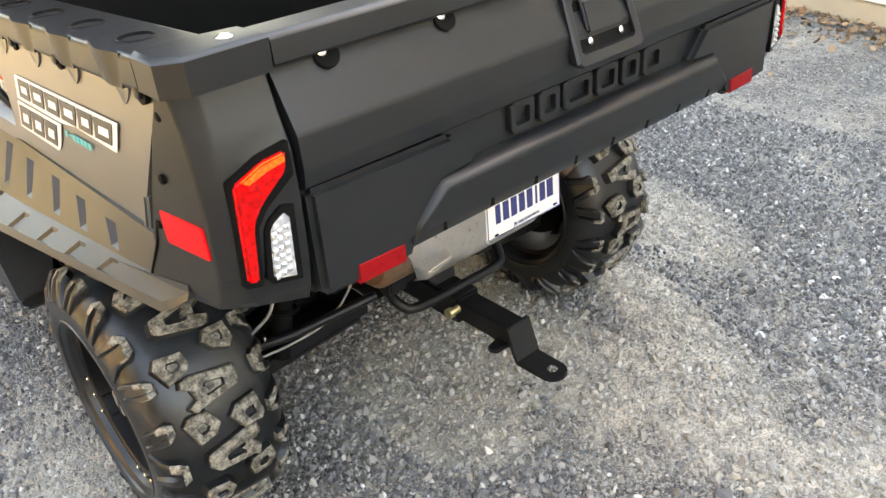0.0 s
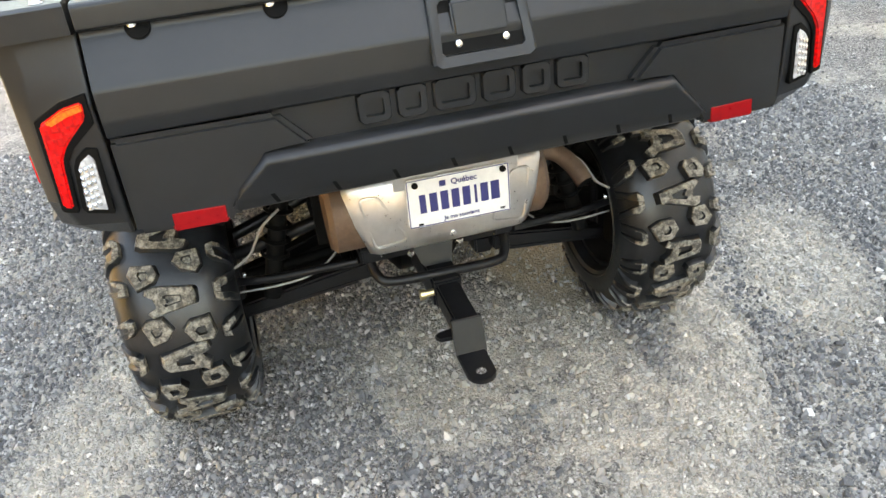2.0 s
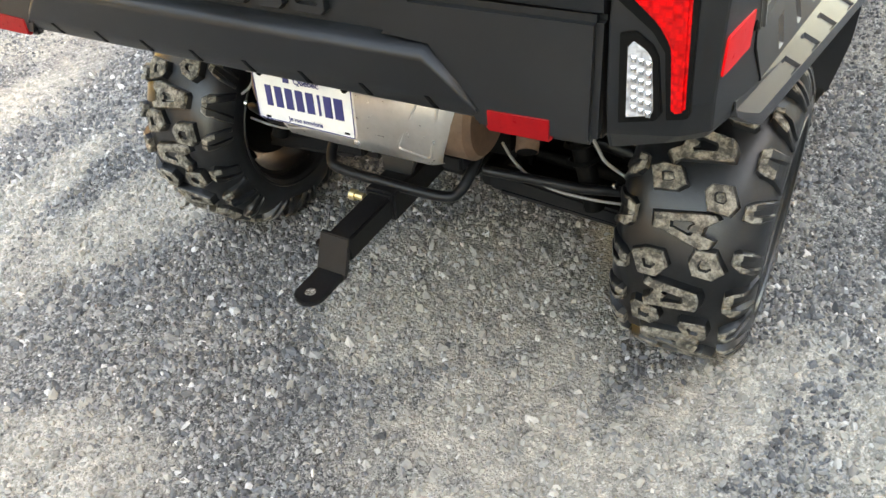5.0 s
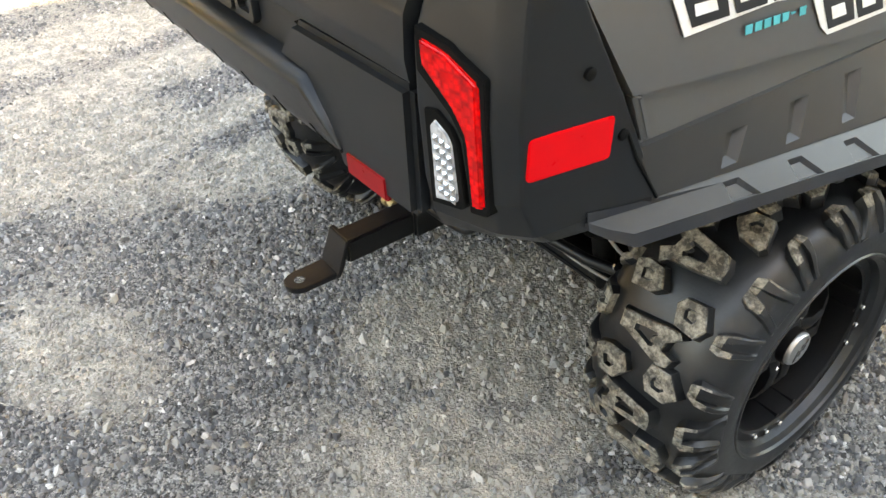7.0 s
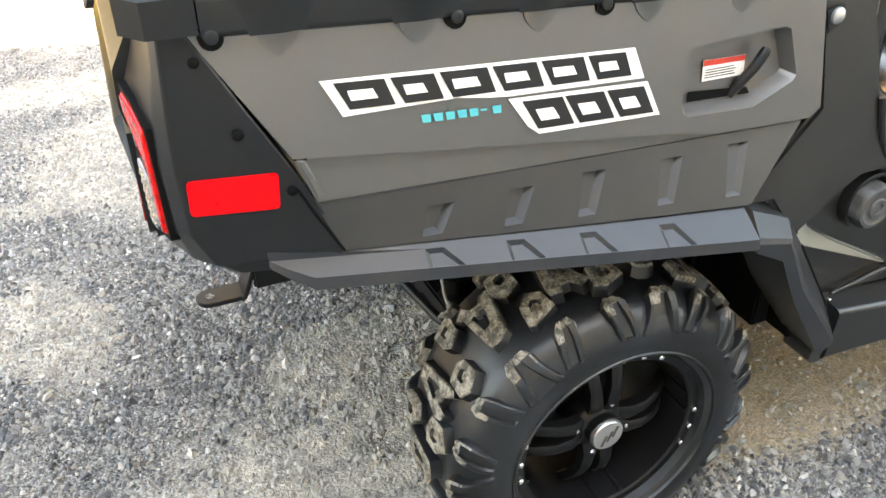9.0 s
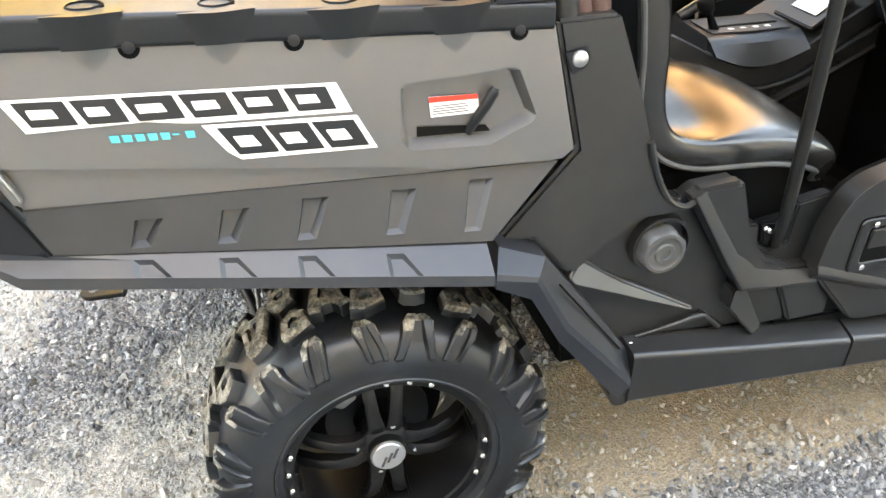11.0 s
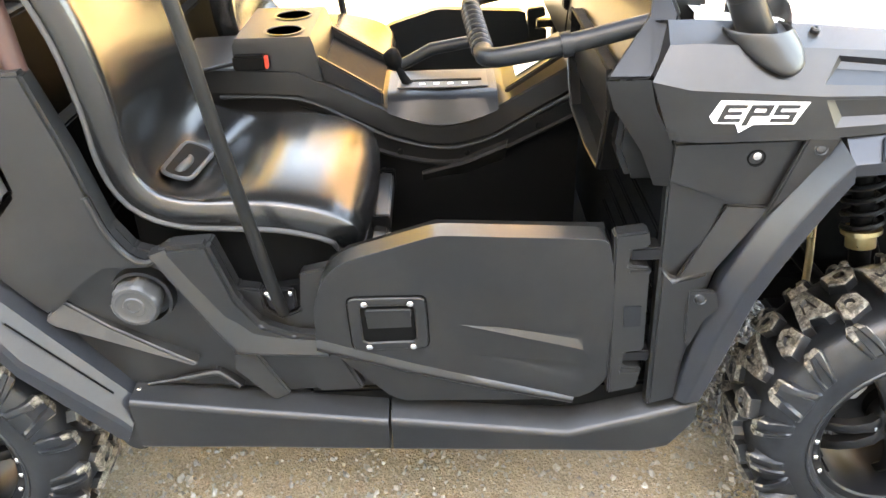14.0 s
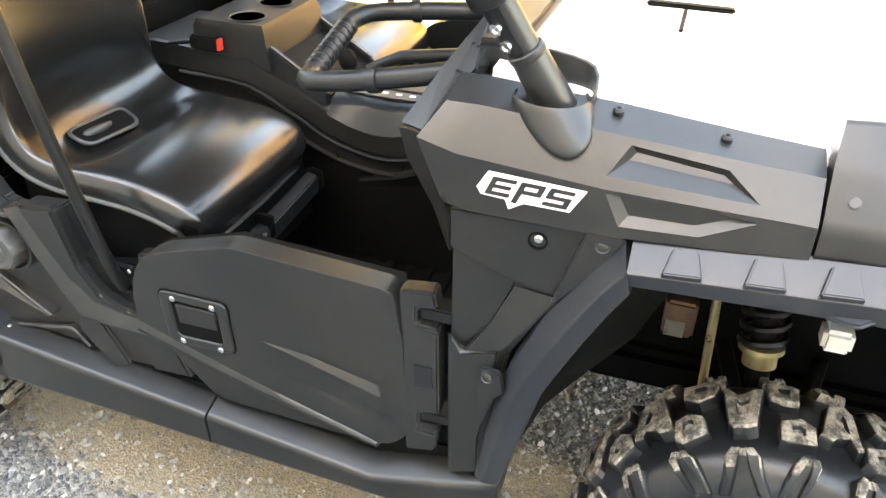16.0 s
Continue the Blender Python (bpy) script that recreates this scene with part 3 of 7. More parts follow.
# ---- wheels ----
def tyre_mesh(half, R, rim, wheel, turn_by):
    """Knobbly tyre about the x axis, outer wall at +half. The tread blocks are parts of the wheel, with mud on their tops."""
    bm = B()
    c = R - 0.022
    shape = [(0.0, c), (0.30, c - 0.0005), (0.50, c - 0.004), (0.66, c - 0.010), (0.79, c - 0.020), (0.89, c - 0.034), (0.96, c - 0.052), (1.0, c - 0.076),
             (0.99, c - 0.096), (0.955, rim + 0.012), (0.90, rim + 0.003), (0.72, rim - 0.004)]
    lathe(bm, [(-q * half, r) for q, r in shape[::-1]] + [(q * half, r) for q, r in shape[1:]], 84, caps=False)

    def crown(v):
        q = abs(v) / half
        for (q0, r0), (q1, r1) in zip(shape, shape[1:8]):
            if q <= q1:
                return r0 + (r1 - r0) * (q - q0) / (q1 - q0)
        return shape[7][1]

    def lug(poly, ang, height, pit, deep):
        """poly: (v across, u around) in metres; pit: middle of the hollow in its top."""
        bm = B()
        wob = random.Random(int(ang * 977) + len(poly) * 31 + int(1e4 * poly[0][0]))
        poly = [(v + wob.uniform(-0.0048, 0.0048), u + wob.uniform(-0.0048, 0.0048)) for v, u in poly]
        height += wob.uniform(-0.002, 0.001)
        flank = wob.random() < 0.4
        mv = sum(p[0] for p in poly) / len(poly)
        mu = sum(p[1] for p in poly) / len(poly)

        def place(v, u, h):
            rr = crown(v) + h
            a = ang + u / R
            return (v, rr * math.sin(a), rr * math.cos(a))
        n = len(poly)
        levels = [(1.24, -0.006), (1.12, height * 0.55), (1.08, height * 0.86), (1.0, height)]
        rings = [[bm.verts.new(place(mv + (v - mv) * k, mu + (u - mu) * k, h)) for v, u in poly] for k, h in levels]
        for k, h in ((0.42, height - 0.0005), (0.32, height - deep)):
            rings.append([bm.verts.new(place(pit[0] + (v - pit[0]) * k, pit[1] + (u - pit[1]) * k, h + wob.uniform(-0.001, 0.001))) for v, u in poly])
        for i, (p, d) in enumerate(zip(rings, rings[1:])):
            for j in range(n):
                f = bm.faces.new((p[j], p[(j + 1) % n], d[(j + 1) % n], d[j]))
                f.material_index = 1 if i in (2, 3) or (i == 1 and flank) else 0
        bm.faces.new(rings[-1]).material_index = 1 if wob.random() < 0.75 else 0
        part("tread_block", bm, RUBBER, wheel, "", 30, (MUD,))

    def along(q):
        """Point and outward normal of the carcass, at the station q of its outline."""
        i = min(int(q), len(shape) - 2)
        f = q - i
        (v0, r0), (v1, r1) = shape[i], shape[i + 1]
        (va, ra), (vb, rb) = shape[max(i - 1, 0)], shape[min(i + 2, len(shape) - 1)]
        tv, tr = ((v1 - v0) + (vb - va) * 0.5) * half, (r1 - r0) + (rb - ra) * 0.5
        ln = math.hypot(tv, tr)
        return (v0 + (v1 - v0) * f) * half, r0 + (r1 - r0) * f, -tr / ln, tv / ln

    def shoulder(w, ang, fork, skew):
        """Lug from the tread's edge down the wall, with a channel in its face; a forked one ends in two legs."""
        bm = B()
        wob = random.Random(int(ang * 911) + (7 if fork else 3) + w)
        st = ((2.9, 0.013, 0.016, 0.003, 0.003), (3.4, 0.021, 0.021, 0.006, 0.005), (4.1, 0.022, 0.016, 0.009, 0.008), (4.9, 0.022, 0.010, 0.011, 0.008),
              (5.6, 0.022, 0.007, 0.012, 0.006), (6.1, 0.021, 0.005, 0.012, 0.004), (6.35, 0.019, 0.0, 0.010, 0.0))
        if fork:
            st = ((2.9, 0.020, 0.016, 0.004, 0.003), (3.4, 0.029, 0.021, 0.008, 0.006), (4.1, 0.030, 0.017, 0.012, 0.010), (4.9, 0.035, 0.012, 0.018, 0.011),
                  (5.6, 0.041, 0.008, 0.025, 0.008), (6.2, 0.047, 0.006, 0.032, 0.006), (6.5, 0.049, 0.0, 0.036, 0.0))
        rings = []
        for k, (q, wd, h, ch, dp) in enumerate(st):
            v, r, nv, nr = along(q)
            wd, h = wd + wob.uniform(-0.0015, 0.0015), h + wob.uniform(-0.001, 0.001)
            u0 = skew * (q - 3) * 0.0065
            ring = []
            for u, hh in ((-wd * 1.15, -0.004), (-wd, h * 0.8), (-wd * 0.86, h), (-ch, h), (-ch * 0.75, h - dp), (ch * 0.75, h - dp), (ch, h), (wd * 0.86, h), (wd, h * 0.8), (wd * 1.15, -0.004)):
                rr = r + nr * hh
                a = ang + (u + u0) / R
                ring.append((w * (v + nv * hh), rr * math.sin(a), rr * math.cos(a)))
            rings.append(ring)
        vs = loft(bm, rings)
        for f in bm.faces:
            near = [(i, j) for i in range(len(vs)) for j in range(10) if vs[i][j] in f.verts]
            i0, js = min(i for i, _ in near), {j for _, j in near}
            if len(near) == 10:
                f.material_index = 1 if i0 == 0 else 0
            elif (i0 == 0 and js <= {1, 2, 3, 4, 5, 6, 7, 8}) or (i0 == 1 and js in ({1, 2}, {7, 8}, {2, 3})):
                f.material_index = 1
        part("shoulder_block", bm, RUBBER, wheel, "", 30, (MUD,))

    rows = 14
    k = half / 0.142
    for i in range(rows):
        a = 2 * math.pi * i / rows + turn_by
        s = -1 if i % 2 else 1
        # broad lug like a cut-off arrow in the middle, turned about in every other row
        arrow = [(-s * 0.046, 0.035), (-s * 0.030, 0.031), (s * 0.042, 0.018), (s * 0.050, 0.010), (s * 0.050, -0.010), (s * 0.042, -0.018),
                 (-s * 0.030, -0.031), (-s * 0.046, -0.035), (-s * 0.052, -0.018), (-s * 0.034, -0.007), (-s * 0.034, 0.007), (-s * 0.052, 0.018)]
        lug([(v * k, u) for v, u in arrow], a, 0.022, (s * 0.006 * k, 0.0), 0.007)
        # two six-sided lugs between
        for w in (-1, 1):
            v0, u0 = w * 0.049, w * s * 0.009
            hexa = [(0.030, -0.012 * w), (0.016, 0.026), (-0.020, 0.022), (-0.031, 0.004 * w), (-0.018, -0.024), (0.020, -0.026)]
            lug([((v0 + w * v) * k, u0 + u) for v, u in hexa], a + math.pi / rows, 0.022, (v0 * k, u0), 0.007)
        # beyond the arrow's narrow end one forked lug, beside its broad end two leaning away
        shoulder(s, a, True, 0)
        for d in (-1, 1):
            shoulder(-s, a + d * 0.62 * math.pi / rows, False, d)
    # raised rings on the wall
    for w in (-1, 1):
        lathe(bm, [(w * (half * 0.955), rim + 0.012), (w * (half * 0.965 + 0.004), rim + 0.014), (w * (half * 0.97 + 0.004), rim + 0.018), (w * (half * 0.965), rim + 0.021)], 72, caps=False)
    return bm


def make_wheel(half, turn_by, R=0.338, rim=0.196):
    """Rim with its tyre; its outer face looks along +x."""
    bm = B()
    f = half * 0.80
    lathe(bm, [(-half * 0.7, rim - 0.004), (-half * 0.7, rim - 0.018), (-half * 0.2, rim - 0.024), (f - 0.03, rim - 0.022), (f - 0.004, rim - 0.020), (f, rim - 0.016), (f, rim + 0.010),
               (f - 0.006, rim + 0.014), (f - 0.02, rim + 0.010), (0, rim - 0.008)], 64, caps=False)
    wheel = part("wheel", bm, RIMBLACK, utv, "satin black alloy rim with knobbly mud tyre")
    me = tyre_mesh(half, R, rim, wheel, turn_by)
    part("tyre", me, RUBBER, wheel, "black knobbly mud tyre with dried mud on the lugs", 30)
    # four forked spokes, dished in towards the hub
    for k in range(4):
        for d in (-1, 1):
            bm = B()
            t = []
            for rr, w, x, off in ((0.036, 0.036, f - 0.034, 0.013), (0.060, 0.028, f - 0.024, 0.018), (0.095, 0.024, f - 0.026, 0.022), (0.130, 0.024, f - 0.040, 0.027), (0.160, 0.027, f - 0.062, 0.032), (rim - 0.014, 0.034, f - 0.088, 0.037)):
                y = d * off
                t.append([(x - 0.025, y - w / 2, rr), (x - 0.025, y + w / 2, rr), (x - 0.004, y + w / 2, rr), (x, y + w / 4, rr), (x, y - w / 4, rr), (x - 0.004, y - w / 2, rr)])
            vs = loft(bm, t)
            rot = Matrix.Rotation(math.pi / 2 * k + 0.12, 4, "X")
            bmesh.ops.transform(bm, matrix=rot, verts=[v for r in vs for v in r])
            part("spoke", bm, RIMBLACK, wheel)
    # ridges along the deep barrel
    for k in range(8):
        bm = B()
        a = math.pi / 4 * k + 0.12 + 0.25 * (1 if k % 2 else -1)
        rot = Matrix.Rotation(-a, 4, "X")
        vs = loft(bm, [[(x, -0.005, rim - 0.019), (x, -0.0025, rim - 0.026), (x, 0.0025, rim - 0.026), (x, 0.005, rim - 0.019)] for x in (f - 0.10, f - 0.006)])
        bmesh.ops.transform(bm, matrix=rot, verts=[v for r in vs for v in r])
        part("barrel_ridge", bm, RIMBLACK, wheel)
    bm = B()
    lathe(bm, [(f - 0.075, 0.055), (f - 0.045, 0.055), (f - 0.036, 0.048), (f - 0.030, 0.037), (f - 0.014, 0.037), (f - 0.014, 0.0)], 32)
    part("hub", bm, RIMBLACK, wheel)
    bm = B()
    lathe(bm, [(f - 0.02, 0.034), (f - 0.010, 0.034), (f - 0.006, 0.031), (f - 0.005, 0.0)], 32)
    cap = part("hub_cap", bm, ALU, wheel, "silver hub cap with an embossed mark")
    bm = B()
    for w in (-0.010, 0.0, 0.010):
        prism(bm, [(f - 0.0055, w - 0.003, -0.013 + w), (f - 0.0055, w + 0.002, -0.013 + w), (f - 0.0055, w + 0.008, 0.011 + w), (f - 0.0055, w + 0.003, 0.011 + w)], (0.002, 0, 0), 0.0005, 1)
    part("cap_mark", bm, CAPGREY, wheel)
    for k in range(4):
        a = math.pi / 2 * k + 0.12
        p = Vector((f - 0.036, 0.058 * math.sin(a), 0.058 * math.cos(a)))
        bm = B()
        lathe(bm, [(-0.012, 0.008), (0.006, 0.008), (0.011, 0.005), (0.011, 0.0)], 6, p, (1, 0, 0))
        part("lug_nut", bm, CHROME, wheel)
    for g in (94, 186, 266, 6):
        for j in (-13, 0, 13):
            a = radians(g + j)
            bm = B()
            bolt(bm, (f, (rim - 0.008) * math.sin(a), (rim - 0.008) * math.cos(a)), (1, 0, 0), 0.0062, 0.006)
            part("rim_bolt", bm, CHROME, wheel)
    # black disc added behind the spokes, so the barrel stays in shade
    bm = B()
    lathe(bm, [(-0.060, 0.0), (-0.060, 0.135), (-0.045, 0.140), (-0.030, 0.120), (-0.030, 0.0)], 32)
    part("brake_shield", bm, BLACK, wheel, "black dished disc added to keep the wheel dark behind the spokes")
    # brake disc and caliper behind the spokes
    bm = B()
    lathe(bm, [(-0.01, 0.05), (-0.01, 0.105), (-0.005, 0.105), (-0.005, 0.05)], 32, caps=False)
    part("brake_disc", bm, FRAME, wheel, "dark brake disc")
    bm = B()
    prism(bm, [(-0.03, -0.05, 0.085), (-0.03, 0.05, 0.085), (-0.03, 0.06, 0.13), (-0.03, -0.06, 0.13)], (0.06, 0, 0), 0.01)
    part("caliper", bm, FRAME, wheel, "dark cast caliper")
    bm = B()
    prism(bm, fillet([(0.0, -0.100, 0.062), (0.0, -0.070, 0.088), (0.0, -0.050, 0.080), (0.0, -0.078, 0.050)], 0.008, 3), (0.024, 0, 0), 0.004)
    part("caliper_piston", bm, ALU, wheel, "bright caliper piston housing")
    return wheel


HUB_Z = 0.322
rear = make_wheel(0.142, radians(4.1))
rear.matrix_basis = pose(0.634, 0, HUB_Z, -8)
front = make_wheel(0.122, radians(-4.0))
front.matrix_basis = pose(0.650, 2.0, HUB_Z, 11, 0, 0)
copy_thing(rear, pose(-0.634, 0, HUB_Z, 19, 0, 180)).parent = utv
copy_thing(front, pose(-0.650, 2.0, HUB_Z, 40, 0, 180)).parent = utv


# ---- cargo bed flanks ----
def rail_top(y):
    return 1.160 - 0.053 * y


def rail_low(y):
    return 1.121 - 0.045 * y


POCKETS = [(-0.344, 0.883, 0.842), (-0.221, 0.882, 0.833), (-0.102, 0.883, 0.824), (0.034, 0.878, 0.815), (0.160, 0.878, 0.805)]
for s in (1, -1):
    # upper painted panel, with the recess for the tilt latch
    rec = [(0.057, 1.038), (0.066, 1.045), (0.228, 1.053), (0.240, 1.048), (0.268, 0.974), (0.262, 0.965), (0.192, 0.935), (0.070, 0.940), (0.060, 0.948), (0.055, 0.966)]
    pan = [(0.146 + (y - 0.146) * 0.90, 1.006 + (z - 1.006) * 0.84) for y, z in rec]
    xs_at = lambda y, z: 0.7215 + (1.110 - z) * 0.05 - max(0, -y - 0.4) * 0.025
    bm = B()
    pocketed(bm, [(-0.615, 1.150), (0.293, 1.110), (0.333, 0.912), (0.314, 0.897), (0.101, 0.906), (0.088, 0.912), (-0.516, 0.986)], [(rec, pan, 0.024)], lambda y, z, d: (s * (xs_at(y, z) - d), y, z), 0.02)
    bed_side = part("bed_side", bm, GUNMETAL, utv, "gunmetal painted cargo bed side with latch recess")
    bm = B()
    tube(bm, [(s * (xs_at(y, 1.123 - 0.044 * y) - 0.0015), y, 1.1215 - 0.044 * y) for y in (-0.61, -0.3, 0.0, 0.29)], 0.0042, 8)
    part("top_fold", bm, GUNMETAL, bed_side)
    # narrow recessed strip under it
    bm = B()
    prism(bm, side([(-0.520, 0.990, .707), (0.085, 0.914, .716), (0.103, 0.908, .716), (0.314, 0.899, .716), (0.308, 0.884, .720), (-0.490, 0.912, .712)], s), (-s * 0.02, 0, 0), 0.002)
    part("bed_strip", bm, GUNMETAL, utv)
    # pressed ridge at the rear end of the strip
    bm = B()
    prism(bm, side([(-0.516, 0.987, .727), (-0.500, 0.985, .727), (-0.478, 0.930, .729), (-0.492, 0.922, .729)], s), (-s * 0.02, 0, 0), 0.005, 3)
    part("bed_ridge", bm, GUNMETAL, utv)
    # lower band, leaning out to the flare, with five sunk pockets
    def band_x(y, z):
        f = (y + 0.463) / 0.635
        zt, zb, xb = 0.914 - 0.026 * (y + 0.494) / 0.807, 0.845 - 0.059 * f, 0.732 + 0.043 * f
        return 0.720 + (xb - 0.720) * (zt - z) / (zt - zb)
    pk = []
    for y, top_, low_ in POCKETS:
        h = top_ - low_
        o_ = [(y + 0.040, top_ - 0.002), (y, top_), (y - 0.012 - 0.2 * (h - 0.04), low_ + 0.001), (y + 0.017 - 0.23 * (h - 0.04), low_)]
        f_ = [(y + 0.032, top_ - 0.004), (y + 0.004, top_ - 0.003), (y - 0.008 - 0.2 * (h - 0.04), low_ + 0.007), (y + 0.009 - 0.23 * (h - 0.04), low_ + 0.007)]
        pk.append((o_, f_, 0.008))
    bm = B()
    pocketed(bm, [(-0.494, 0.914), (-0.2, 0.9045), (0.1, 0.895), (0.312, 0.888), (0.186, 0.788), (0.0, 0.803), (-0.2, 0.8215), (-0.463, 0.846)], pk, lambda y, z, d: (s * (band_x(y, z) - d * (1.1 + (z - 0.845) / 0.055)), y, z), 0.030)
    band = part("lower_band", bm, GUNDARK, utv, "gunmetal lower panel with slanted vent pockets", 20)
    # rail cap with its moulded pads
    bm = B()
    ys = [-0.598, -0.5, -0.4, -0.2, 0, 0.15, 0.29]
    loft(bm, [fillet(side([(y, rail_low(y) - 0.004, .727), (y, rail_top(y), .727), (y, rail_top(y), .626), (y, 0.98, .622), (y, 0.98, .640), (y, rail_low(y) - 0.004, .650)], s), 0.009, 3) for y in ys])
    rail = part("bed_rail", bm, PLASTIC, utv, "black moulded bed rail with stake holes")
    for y in (-0.515, -0.348, -0.183, -0.017, 0.142):
        zt, zl = rail_top(y), rail_low(y)
        bm = B()
        rings = []
        for k in range(6):
            t = k / 5
            w, d = 0.050 - 0.018 * t, 0.0080 - 0.0045 * t
            z = zt + 0.0008 - (zt - zl + 0.003) * t
            rings.append([(s * (.7268 + d * math.cos(a) ** 2), y + w * a / (math.pi / 2), z) for a in [radians(-90 + 15 * q) for q in range(13)]] + [(s * .70, y + w, z), (s * .70, y - w, z)])
        loft(bm, rings)

        part("rail_pad", bm, PLASTIC, rail, "", 50)
        bm = B()
        rings = []
        for k in range(5):
            t = k / 4
            w, d = 0.021 * (1 - t * t) + 0.003, 0.0042 * math.cos(math.pi / 2 * t) ** 2
            z = zl - 0.003 - 0.028 * t
            rings.append([(s * (xs_at(y, z) + 0.0003 + d * max(0.0, math.cos(a)) ** 2), y + w * a / (math.pi / 2), z) for a in [radians(-90 + 22.5 * q) for q in range(9)]] + [(s * (xs_at(y, z) - 0.004), y + w, z), (s * (xs_at(y, z) - 0.004), y - w, z)])
        loft(bm, rings)
        part("pressed_notch", bm, GUNMETAL, rail, "", 50)
        bm = B()
        lathe(bm, [(-0.05, 0.020), (-0.05, 0.024), (0.001, 0.025), (0.003, 0.022), (-0.002, 0.020), (-0.045, 0.018), (-0.045, 0.0)], 24, (s * 0.683, y, zt), (0, 0, 1))
        part("stake_hole", bm, BLACK, rail)
    for y in (-0.588, -0.300, -0.088, 0.237):
        bm = B()
        lathe(bm, [(-0.01, 0.014), (0.001, 0.014), (0.001, 0.0)], 16, (s * 0.722, y, rail_low(y) - 0.004), (s, 0, 0))
        part("screw_recess", bm, BLACK, rail)
        bm = B()
        bolt(bm, (s * 0.724, y, rail_low(y) - 0.002), (s, 0, 0), 0.0085, 0.005)
        part("rail_screw", bm, PLASTIC, rail)
    def decal(pts, off):
        return [(s * (xs_at(y, z) + off), y, z) for y, z in pts]
    # model lettering as plain outlined blocks
    bm = B()
    prism(bm, decal([(-0.475, 1.0775), (-0.036, 1.058), (-0.016, 1.013), (-0.225, 1.020), (-0.250, 1.0225), (-0.30, 1.030), (-0.45, 1.030)], .0006), (s * 0.0012, 0, 0))
    prism(bm, decal([(-0.228, 1.0165), (-0.010, 1.007), (0.017, 0.954), (-0.180, 0.960), (-0.198, 0.974)], .0007), (s * 0.0012, 0, 0))
    badge = part("white_decal", bm, WHITE, bed_side, "white outlined model-name decal drawn as plain blocks")
    x0 = -0.463
    for w in (0.066, 0.060, 0.068, 0.066, 0.066, 0.062):
        a, e = x0 + 0.008, x0 + w
        zt = 1.0715 - 0.045 * (a + 0.475)
        bm = B()
        prism(bm, decal([(a - 0.004, zt + 0.0025), (e + 0.001, zt - 0.0005), (e + 0.014, zt - 0.0345), (a + 0.014, zt - 0.0325)], .0022), (s * 0.0008, 0, 0))
        blk = part("decal_block", bm, BLACKINK, bed_side)
        bm = B()
        a = x0 + 0.020
        prism(bm, decal([(a, zt - 0.0085), (a + w - 0.034, zt - 0.010), (a + w - 0.028, zt - 0.0225), (a + 0.004, zt - 0.0215)], .0034), (s * 0.0006, 0, 0))
        part("decal_counter", bm, WHITE, bed_side)
        x0 += w + 0.0045
    for a in (-0.205, -0.140, -0.074):
        zt = 1.0085 - 0.045 * (a + 0.228)
        bm = B()
        prism(bm, decal([(a - 0.003, zt + 0.003), (a + 0.058, zt), (a + 0.079, zt - 0.0415), (a + 0.023, zt - 0.0395)], .0023), (s * 0.0008, 0, 0))
        part("decal_block", bm, BLACKINK, bed_side)
        bm = B()
        prism(bm, decal([(a + 0.017, zt - 0.011), (a + 0.044, zt - 0.012), (a + 0.055, zt - 0.029), (a + 0.026, zt - 0.028)], .0035), (s * 0.0006, 0, 0))
        part("decal_counter", bm, WHITE, bed_side)
    for i in range(7):
        a = -0.350 + 0.0165 * i
        z = 1.0155 - 0.045 * (a + 0.35)
        bm = B()
        if i == 5:
            prism(bm, decal([(a, 1.0095), (a + 0.009, 1.009), (a + 0.009, 1.0065), (a, 1.007)], .0010), (s * 0.0008, 0, 0))
        else:
            prism(bm, decal([(a, z), (a + 0.0125, z - 0.0006), (a + 0.0135, z - 0.011), (a + 0.002, z - 0.0105)], .0010), (s * 0.0008, 0, 0))
        part("teal_bar", bm, TEAL, bed_side, "small teal bar of a code decal")
    # tilt latch
    bm = B()
    prism(bm, flat([(0.082, 0.969), (0.192, 0.960), (0.200, 0.949), (0.082, 0.953)], .7075, s), (s * 0.001, 0, 0))
    part("latch_slot", bm, BLACK, bed_side)
    bm = B()
    tube(bm, [(s * 0.704, 0.164, 0.950), (s * 0.712, 0.172, 0.968), (s * 0.722, 0.188, 0.998), (s * 0.724, 0.199, 1.018), (s * 0.723, 0.202, 1.024)], [0.0075, 0.008, 0.0085, 0.0085, 0.006], 12)
    part("latch_lever", bm, PLASTIC, bed_side, "black latch lever")
    bm = B()
    prism(bm, flat([(0.102, 1.014), (0.179, 1.012), (0.182, 0.981), (0.105, 0.981)], .7062, s), (s * 0.001, 0, 0))
    part("warning_label", bm, WHITE, bed_side, "white warning label with red band")
    bm = B()
    prism(bm, flat([(0.102, 1.014), (0.179, 1.012), (0.1795, 1.004), (0.1025, 1.005)], .7074, s), (s * 0.0006, 0, 0))
    part("label_band", bm, REDINK, bed_side)
    for j in range(4):
        z = 0.999 - 0.004 * j
        bm = B()
        prism(bm, flat([(0.108, z), (0.160 + 0.004 * (j % 2), z), (0.160 + 0.004 * (j % 2), z - 0.0014), (0.108, z - 0.0014)], .7074, s), (s * 0.0005, 0, 0))
        part("label_line", bm, CAPGREY, bed_side)

    # rear corner post, wrapping from flank to tailgate
    bm = B()
    rings = []
